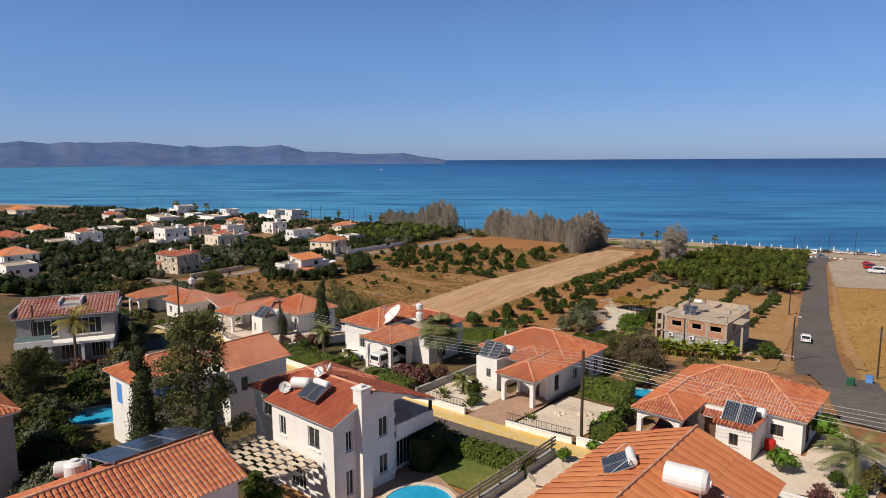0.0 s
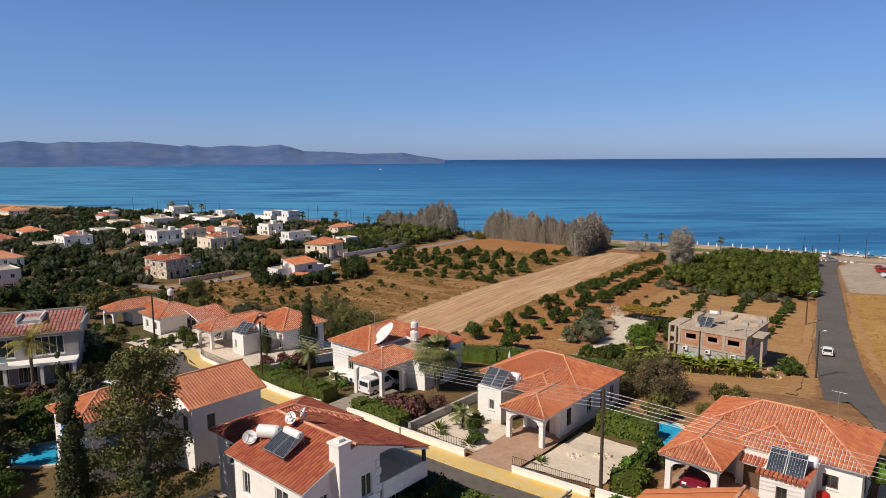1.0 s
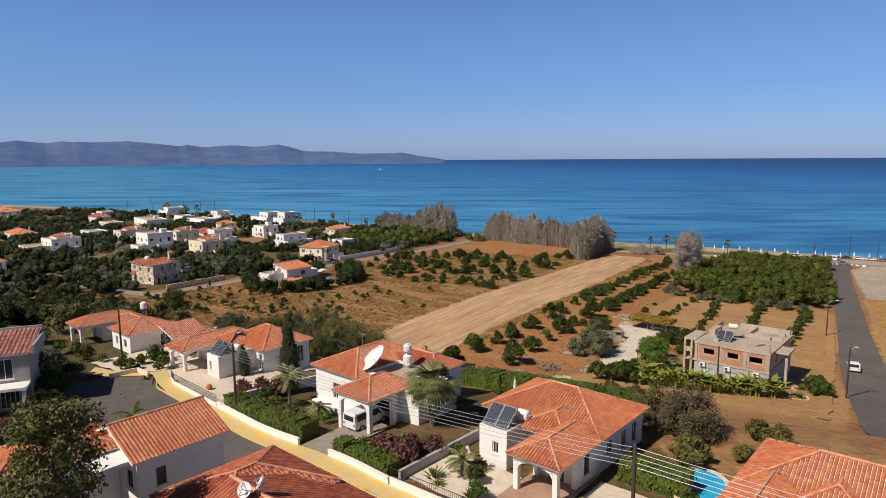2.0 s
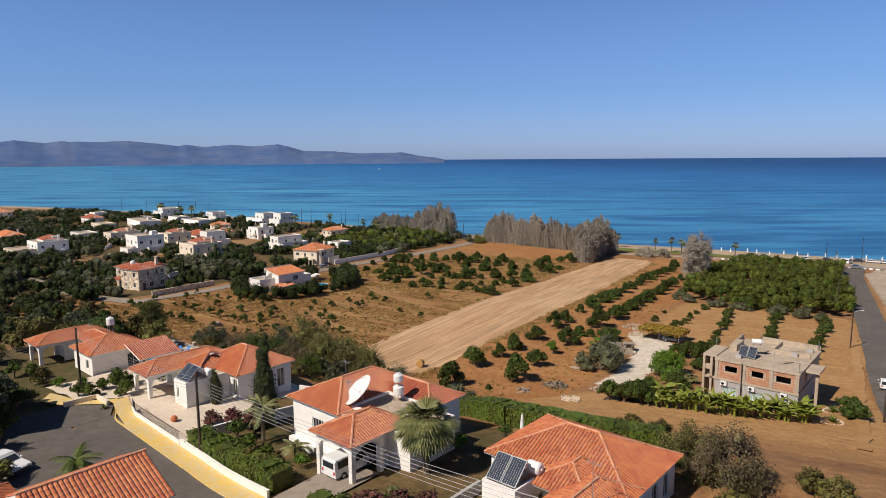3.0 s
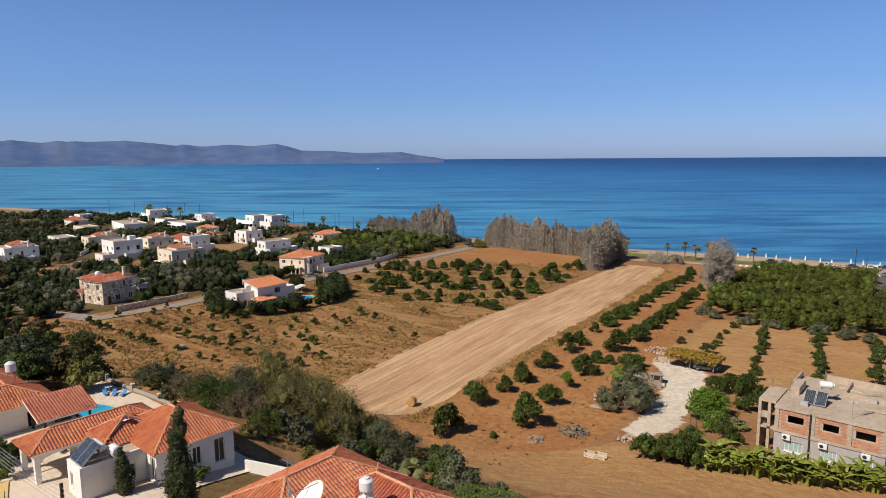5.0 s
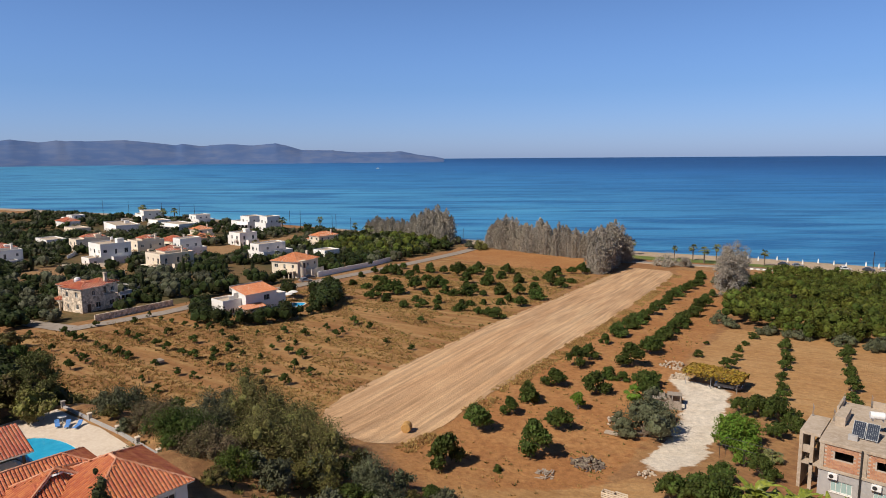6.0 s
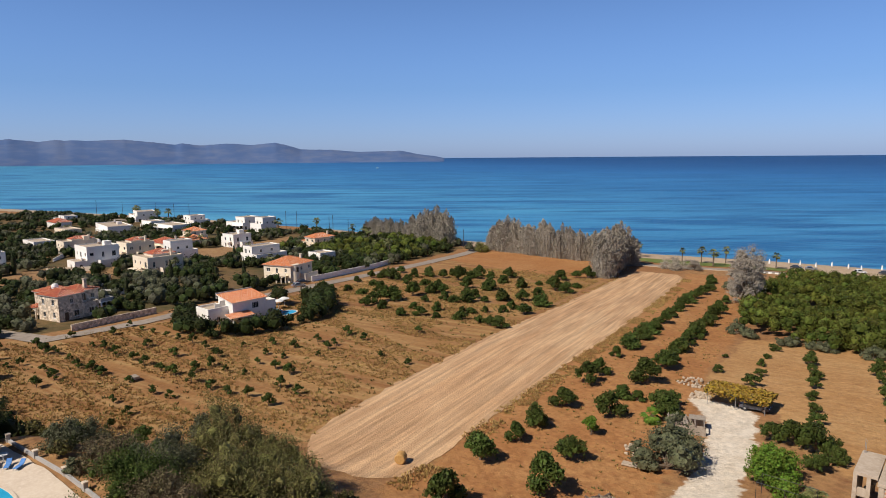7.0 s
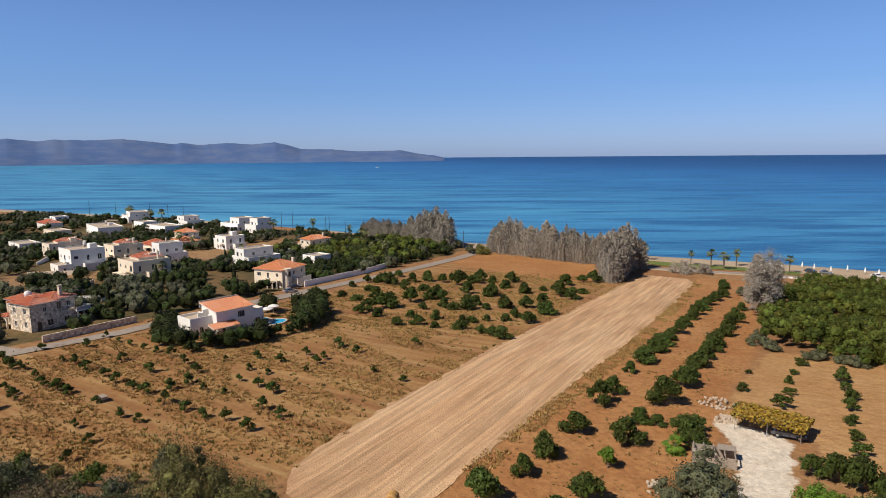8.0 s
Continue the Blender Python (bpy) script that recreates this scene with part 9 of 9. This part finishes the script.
# ---- vehicles ----
def car(m, paint, label, length=4.2, width=1.75, height=1.48, van=False, name="car"):
    """A car facing +x: body with bonnet, cabin and roof, glass, wheels, lights."""
    t = thing(name, label, "van" if van else "car", m)
    h, w = length / 2, width / 2
    belt = height * 0.58
    if van:
        prof = [(-h, 0.35), (-h, height * 0.9), (-h + 0.15, height), (h * 0.35, height), (h * 0.62, belt), (h * 0.95, belt * 0.82), (h, 0.6), (h, 0.32)]
        glass = [(-h + 0.3, belt), (-h + 0.3, height * 0.9), (h * 0.3, height * 0.92), (h * 0.55, belt)]
    else:
        prof = [(-h, 0.38), (-h, belt * 0.95), (-h * 0.82, belt), (-h * 0.62, height * 0.93), (-h * 0.4, height), (h * 0.05, height), (h * 0.38, belt), (h * 0.92, belt * 0.8), (h, 0.58), (h, 0.3)]
        glass = [(-h * 0.74, belt), (-h * 0.56, height * 0.9), (-h * 0.38, height * 0.94), (h * 0.03, height * 0.94), (h * 0.32, belt)]
    s = Shape()
    n = len(prof)
    for y, k in ((-w, 1.0), (-w + 0.08, 1.0), (w - 0.08, 1.0), (w, 1.0)):
        inner = abs(y) < w
        for x, z in prof:
            tuck = 0.12 * max(0.0, (z - belt) / (height - belt)) if z > belt else 0.0
            zz = z if inner or z <= belt else z - 0.05
            s.v.append((x, y - math.copysign(tuck, y), zz))
    for r in range(3):
        s.f += [(r * n + i, r * n + i + 1, (r + 1) * n + i + 1, (r + 1) * n + i) for i in range(n - 1)]
    s.f += [tuple(range(n - 1, -1, -1)), tuple(range(3 * n, 4 * n))]
    s.f += [(n - 1, 0, n, 2 * n - 1), (2 * n - 1, n, 2 * n, 3 * n - 1), (3 * n - 1, 2 * n, 3 * n, 4 * n - 1)]
    body = part("body", s, paint, t)
    for k in (-1, 1):
        gl = Shape()
        pts = [(x, k * (w + 0.006 - 0.12 * max(0, (z - belt) / (height - belt))), z) for x, z in glass]
        gl.add(pts + [(x, y - k * 0.03, z) for x, y, z in pts], [tuple(range(len(pts))), tuple(range(2 * len(pts) - 1, len(pts) - 1, -1))])
        part("side_window", gl, M_GLASSDARK, t)
    (xa, za), (xb, zb) = (prof[3], prof[4]) if van else (prof[5], prof[6])
    ws = lambda xa, za, xb, zb, out: Shape().add([(xa + out, -w + 0.24, za), (xa + out, w - 0.24, za), (xb + out, w - 0.14, zb), (xb + out, -w + 0.14, zb)], [(0, 1, 2, 3)])
    part("windscreen", ws(xa, za - 0.06, xb, zb + 0.05, 0.03), M_GLASSDARK, t)
    if van:
        part("rear_window", Shape().box(-h - 0.012, -w + 0.25, belt, -h - 0.002, w - 0.25, height * 0.85), M_GLASSDARK, t)
    else:
        (xa, za), (xb, zb) = prof[3], prof[2]
        part("rear_window", ws(xa, za - 0.04, xb, zb + 0.04, -0.03), M_GLASSDARK, t)
    for k in (-1, 1):
        part("headlight", Shape().box(h - 0.06, k * (w - 0.3) - 0.17, 0.55, h + 0.015, k * (w - 0.3) + 0.17, 0.7, 0.02), M_TANK, t)
        part("tail_light", Shape().box(-h - 0.015, k * (w - 0.2) - 0.1, 0.6, -h + 0.05, k * (w - 0.2) + 0.1, 0.85, 0.02), M_PLASTIC_RED, t)
        part("mirror", Shape().box(h * 0.28, k * (w + 0.1) - 0.07, belt + 0.02, h * 0.36, k * (w + 0.1) + 0.07, belt + 0.15, 0.02), paint, t)
        for x in (-h * 0.62, h * 0.64):
            wh = part("wheel", Shape().tube((x, k * (w - 0.2), 0.31), (x, k * (w + 0.01), 0.31), 0.31, 0.31, 16), M_RUBBER, t)
            part("rim", Shape().tube((x, k * (w - 0.02), 0.31), (x, k * (w + 0.025), 0.31), 0.19, 0.17, 12), M_STEEL, wh)
    part("bumper", Shape().box(h - 0.02, -w + 0.1, 0.3, h + 0.06, w - 0.1, 0.5, 0.02), M_IRON, t)
    return t


def on_ground(x, y, turn, lift=0.17):
    e = 1.2
    d = Vector((math.cos(radians(turn)), math.sin(radians(turn)), 0))
    rise = (ground_z(x + d.x * e, y + d.y * e) - ground_z(x - d.x * e, y - d.y * e)) / (2 * e)
    return Matrix.Translation(spot(x, y, lift)) @ Matrix.Rotation(radians(turn), 4, "Z") @ Matrix.Rotation(-math.atan(rise), 4, "Y")


car(on_ground(-20.0, 53.0, -90), M_CARRED, "dark red hatchback parked under an arched porch", 4.0)
car(on_ground(-54.2, 52.0, 90), M_CARWHITE, "white minivan parked in an arched garage", 4.4, 1.8, 1.8, True)
car(on_ground(-78.6, 34.2, 20), M_CARWHITE, "white car parked at the edge of a turning place", 4.2)
car(on_ground(-27.0, 144.0, 101), M_CARWHITE, "white car on the sloping road", 4.4, 1.8, 1.5)
car(on_ground(-54.8, 313.5, 6), M_CARSILVER, "silver off-road car on the seaside road", 4.6, 1.8, 1.75)
shore = ((-97.2, 328.7, M_CARDARK), (-92, 328.6, M_CARSILVER), (-76.3, 332.5, M_CARWHITE), (-68.6, 334.7, M_CARDARK), (-62.5, 335.9, M_CARWHITE), (-57.5, 337.5, M_CARDARK), (-53.0, 338.0, M_CARWHITE), (-48.6, 338.5, M_CARWHITE), (-44, 338, M_CARSILVER), (-39, 338, M_CARWHITE), (-33, 337, M_CARWHITE))
for i, (x, y, m) in enumerate(shore):
    car(on_ground(x, y, 12 + 20 * (i % 3) - 15), m, {M_CARDARK: "dark car parked above the beach", M_CARSILVER: "silver car parked above the beach", M_CARWHITE: "white car parked above the beach"}[m])
car(on_ground(-60.0, 329.0, 80), M_CARWHITE, "white beach van with red side", 4.6, 1.9, 2.3, True, "van")
car(on_ground(-34, 288, 30), M_PLASTIC_RED, "red van parked on dusty ground", 4.8, 1.9, 2.1, True, "van")
car(on_ground(-31, 276, 200), M_CARWHITE, "white van parked on dusty ground", 5.2, 2.0, 2.4, True, "van")
car(on_ground(-36.5, 300, 10), M_PLASTIC_RED, "red car parked beside the shore road", 4.3)
car(on_ground(-65.2, 151.2, 5), M_CARDARK, "dark car parked under a vine canopy", 4.2)
car(on_ground(-212, 176.4, 80), M_CARDARK, "dark car beside the cream villa", 4.3)
car(on_ground(-207, 171, 80), M_CARSILVER, "silver car parked beside the village road", 4.3)

# ---- farmyard by the gravel drive ----
vine = thing("vine_canopy", "flat canopy of yellowed vine leaves on posts", "pergola", Matrix.Translation(spot(-67.7, 152.0)))
for x in (-4.2, 0, 4.2):
    for y in (-2.2, 2.2):
        part("post", Shape().tube((x, y, -0.3), (x, y, 2.3), 0.06), M_STEEL, vine)
part("frame", Shape().box(-4.4, -2.4, 2.3, 4.4, -2.3, 2.38).box(-4.4, 2.3, 2.3, 4.4, 2.4, 2.38), M_STEEL, vine)
vr = np.random.default_rng(200)
vs = Shape()
for i in range(5200):
    x, y = vr.uniform(-4.8, 4.8), vr.uniform(-2.8, 2.8)
    z = 2.5 + 0.18 * noise.noise(Vector((x, y, 1))) + 0.1 * vr.normal()
    if abs(y) > 2.3 or abs(x) > 4.3:
        z -= vr.uniform(0, 0.9) * vr.random()
    nv = Vector((0, 0, 1)) + Vector(vr.normal(scale=0.4, size=3))
    nv.normalize()
    a = nv.orthogonal().normalized()
    b = nv.cross(a)
    k = vr.uniform(0.12, 0.22)
    p = Vector((x, y, z))
    vs.add([tuple(p - a * k), tuple(p - b * k), tuple(p + a * k), tuple(p + b * k)], [(0, 1, 2, 3)])
part("vine_leaves", vs, M_LEAF_VINE, vine)

ruin = thing("timber_shed", "collapsed grey timber shed with open roof frame", "shed", Matrix.Translation(spot(-70.8, 137.6)) @ Matrix.Rotation(0.35, 4, "Z") @ Matrix.Diagonal((1.0, 1.0, 0.75, 1)))
for x0, y0, x1, y1 in ((-2.6, -1.6, 2.6, -1.5), (-2.6, 1.5, 2.6, 1.6), (-2.6, -1.5, -2.5, 1.5)):
    part("wall", Shape().box(x0, y0, -0.4, x1, y1, 1.9), M_BEAM, ruin)
for i in range(5):
    part("rafter", Shape().box(-2.5 + i * 1.2, -1.9, 1.95 + 0.08 * (i % 2), -2.36 + i * 1.2, 1.9, 2.1 + 0.08 * (i % 2)), M_BEAM, ruin)
part("board", Shape().box(-2.7, -1.9, 2.2, 0.2, -0.6, 2.25).box(0.4, 0.2, 2.2, 2.6, 1.9, 2.25), M_BEAM, ruin)


def heap(name, label, x, y, r, n, mat, seed, long=0.8, thin=0.12, cat="pile"):
    """A heap of separate sticks or stones thrown together."""
    rng = random.Random(seed)
    t = thing(name, label, cat, Matrix.Translation(spot(x, y)))
    for i in range(n):
        a, d = rng.uniform(0, 6.28), r * math.sqrt(rng.random())
        z = max(0.05, (r - d) * 0.4 * rng.random())
        L = long * rng.uniform(0.5, 1.2)
        q = part(name.split("_")[-1] + "_piece", Shape().box(-L / 2, -thin, -thin, L / 2, thin, thin, thin * 0.5), mat, t)
        q.matrix_basis = Matrix.Translation((d * math.cos(a), d * math.sin(a), z + thin * 0.5)) @ Euler((rng.uniform(-0.4, 0.4), rng.uniform(-0.5, 0.5), rng.uniform(0, 6.28))).to_matrix().to_4x4()
    return t


heap("firewood_pile", "heap of grey firewood and scrap on bare earth", -70.1, 111.4, 2.0, 80, M_LOG, 1, 1.0, 0.1)
heap("branch_pile", "low heap of dry branches", -72.7, 105.3, 1.3, 30, M_BEAM, 2, 0.9, 0.06)
heap("stone_heap", "small heap of pale rubble stones", -73.6, 126.5, 1.8, 40, M_CONCRETE, 3, 0.5, 0.14)
heap("stone_heap", "scattered pale rubble beside the orchard", -77.0, 158, 2.6, 44, M_CONCRETE, 4, 0.5, 0.15)
heap("stone_heap", "pale stones lying in a gravel yard", -27.6, 52.2, 0.7, 14, M_PAVING, 5, 0.45, 0.16)
heap("stone_heap", "pale stones lying in a gravel yard", -29.6, 51.0, 0.6, 10, M_PAVING, 6, 0.4, 0.14)
heap("stone_heap", "rubble beside a gravel drive", -62.6, 111.8, 1.2, 24, M_CONCRETE, 7, 0.45, 0.12)
heap("scrap_heap", "scrap and boxes beside the vine canopy", -73.8, 152.2, 1.6, 26, M_CONCRETE, 8, 0.8, 0.2)
slab = thing("concrete_slab", "pale concrete slab lying on earth", "slab", Matrix.Translation(spot(-71.5, 122.2, 0.1)) @ Matrix.Rotation(0.2, 4, "Z"))
part("slab", Shape().box(-1.6, -0.5, 0, 1.6, 0.5, 0.18, 0.03), M_CONCRETE, slab)
for x, y in ((-63.4, 103.4), (-61.8, 103.0)):
    b = thing("wooden_crate", "grey-white slatted wooden crate on bare earth", "crate", Matrix.Translation(spot(x, y, 0.08)) @ Matrix.Rotation(0.1, 4, "Z"))
    for k in range(3):
        part("slat", Shape().box(-0.7, -0.42, 0.1 + k * 0.22, 0.7, -0.38, 0.26 + k * 0.22), M_BOARD, b)
        part("slat", Shape().box(-0.7, 0.38, 0.1 + k * 0.22, 0.7, 0.42, 0.26 + k * 0.22), M_BOARD, b)
        part("slat", Shape().box(-0.7, -0.38, 0.1 + k * 0.22, -0.66, 0.38, 0.26 + k * 0.22), M_BOARD, b)
    part("bottom", Shape().box(-0.68, -0.38, 0.0, 0.68, 0.38, 0.1), M_BEAM, b)
bale = thing("hay_bale", "round straw bale at the end of a stubble field", "bale", Matrix.Translation(spot(-94.3, 103.5, 0.05)) @ Matrix.Rotation(0.5, 4, "Z"))
br = [(0.05, -0.62), (0.6, -0.64), (0.68, -0.58), (0.72, -0.3), (0.7, 0.0), (0.72, 0.3), (0.68, 0.58), (0.6, 0.64), (0.05, 0.62)]
part("straw", Shape().lathe(br, 24, pose(0, 0, 0.68, 90)), M_STRAWBALE, bale)
sled = thing("garden_cart", "grey cart standing in dry grass", "cart", Matrix.Translation(spot(-152.3, 95.6)))
part("tray", Shape().box(-0.9, -0.5, 0.45, 0.9, 0.5, 0.9, 0.04), M_BEAM, sled)
for x in (-0.6, 0.6):
    part("wheel", Shape().tube((x, -0.56, 0.3), (x, -0.46, 0.3), 0.3, 0.3, 12), M_RUBBER, sled)
trellis = thing("pipe_frame", "grey pipe frame of an open shelter", "frame", Matrix.Translation(spot(-54.6, 121.4)))
for x in (-2.4, 0.4, 3.0):
    for y in (-1.2, 1.2):
        part("post", Shape().tube((x, y, -0.3), (x, y, 2.4), 0.03), M_IRON, trellis)
part("rail", Shape().path([(-2.4, -1.2, 2.4), (3.0, -1.2, 2.4), (3.0, 1.2, 2.4), (-2.4, 1.2, 2.4), (-2.4, -1.2, 2.4)], 0.03), M_IRON, trellis)

# ---- pergola in front of the two-storey house ----
pg = thing("pergola", "timber pergola with staggered pale shade boards", "pergola")
for x in (-42.0, -38.3, -34.6):
    part("post", Shape().box(x, 22.6, 11.8, x + 0.18, 22.78, 14.8), M_WOOD, pg)
for y in (22.6, 24.3, 25.9):
    part("beam", Shape().box(-42.4, y, 14.8, -34.2, y + 0.14, 15.0), M_WOOD, pg)
for i in range(11):
    for j in range(5):
        x, y = -42.3 + i * 0.76, 22.5 + j * 0.74 + (0.2 if i % 2 else 0)
        part("shade_board", Shape().box(x, y, 15.02 + 0.05 * (i % 2), x + 0.7, y + 0.42, 15.07 + 0.05 * (i % 2)), M_BOARD, pg)
# small things round the houses
red = thing("flower_planter", "large red plastic planter beside a white wall", "planter", pose(-13.4 + 1.0, 55.4, 12.1))
part("pot", Shape().lathe([(0.3, 0), (0.42, 0.1), (0.46, 0.7), (0.4, 0.95), (0.2, 1.0)], 14), M_PLASTIC_RED, red)
orange = thing("clay_pots", "round orange clay water jar on paving", "jar", Matrix.Translation(spot(-77.4, 48.6, 0.12)) @ Matrix.Diagonal((0.6, 0.6, 0.6, 1)))
part("jar", Shape().lathe([(0.25, 0), (0.55, 0.3), (0.6, 0.6), (0.4, 0.95), (0.3, 1.05)], 16), M_TILE, orange)
for x, y, m, lab in ((-10.2, 78.8, M_PLASTIC_GREEN, "dark green wheeled rubbish bin"), (-9.0, 83.0, M_PLASTIC_BLUE, "blue rubbish bin beside the road")):
    b = thing("rubbish_bin", lab, "bin", Matrix.Translation(spot(x, y, 0.1)) @ Matrix.Diagonal((0.7, 0.7, 0.75, 1)))
    part("body", Shape().box(-0.5, -0.4, 0.12, 0.5, 0.4, 1.1, 0.05), m, b)
    part("lid", Shape().box(-0.54, -0.44, 1.1, 0.54, 0.44, 1.2, 0.04), m, b)
bench = thing("garden_bench", "white plastic chairs on a shaded terrace", "chairs", Matrix.Translation(spot(-33.8, 35.0, 3.5)))
part("seat", Shape().box(-0.3, -0.25, 0.35, 0.3, 0.25, 0.42, 0.03).box(-0.3, 0.2, 0.42, 0.3, 0.26, 0.9, 0.02), M_TANK, bench)
for x in (-0.26, 0.26):
    for y in (-0.2, 0.2):
        part("leg", Shape().tube((x, y, 0), (x, y, 0.36), 0.03), M_TANK, bench)

# ---- shore ----
px = [-118 + i * 5.2 for i in range(24)]
for i, xa in enumerate(px):
    ya = coast(xa) - 4.0 - 2.5 * (i % 3)
    za = ground_z(xa, ya)
    u = thing("beach_umbrella", "folded white beach umbrella standing on the sand", "umbrella", pose(xa + 0.7 * (i % 2), ya, za), "folded umbrellas on the beach")
    part("pole", Shape().tube((0, 0, -0.3), (0, 0, 2.9), 0.04, 0.04, 6), M_STEEL, u)
    part("canopy", Shape().lathe([(0.02, 2.8), (0.16, 2.5), (0.30, 1.5), (0.34, 0.9), (0.22, 0.8)], 8), M_WHITE, u)
wall_run("roadside_kerb", "low pale kerb wall along the seaside road", [(60, 318.6), (-46, 314.6)], 0.3, M_CONCRETE, 0.2)
wall_run("roadside_kerb", "low pale kerb wall along the seaside road", [(-64, 312.8), (-104, 308.6), (-138, 298.6), (-156, 295.6)], 0.3, M_CONCRETE, 0.2)
for i in range(26):
    k = i / 25
    x = -104 + 56 * k
    y = 309.0 + 5.8 * k - 0.6
    b = thing("kerb_block", "white-painted kerb block beside the seaside road", "kerb", Matrix.Translation(spot(x, y, 0.1)) @ Matrix.Rotation(0.1, 4, "Z"), "painted kerb blocks")
    part("block", Shape().box(-0.6, -0.2, 0, 0.6, 0.2, 0.55, 0.05), M_WHITE, b)
boat = thing("motor_boat", "tiny white motor boat far out at sea", "boat", pose(-1640, 1560, -2.6, 0, 0, 20))
bl = Shape()
bl.add([(-6, -2, 1.2), (-6, 2, 1.2), (3, 2, 1.4), (8, 0, 1.9), (3, -2, 1.4), (-6, -1.2, -0.6), (-6, 1.2, -0.6), (5, 0, -0.6)], [(4, 3, 2, 1, 0), (0, 1, 6, 5), (1, 2, 7, 6), (2, 3, 7), (3, 4, 7), (4, 0, 5, 7)])
part("hull", bl, M_TANK, boat)
part("cabin", Shape().box(-3, -1.3, 1.3, 2, 1.3, 3.4, 0.3), M_TANK, boat)

# bricks of the unfinished building
for i, (x, y, z) in enumerate(BRICKS[:300]):
    b = new("brick", brick_mesh)
    b.parent = U
    b.location = (x, y, z)
rest = Shape()
for x, y, z in BRICKS[300:]:
    rest.box(x - 0.195, y - 0.035, z - 0.095, x + 0.195, y, z + 0.095)
if rest.v:
    tagged(part("brickwork", rest, M_BRICK, U), kind="stuff")

for kinds in (orchard, bright, young, olive_small, olive, tam, shrub, pinks, scrub, shore_palm, agaves, bananas, slim):
    retire(kinds)
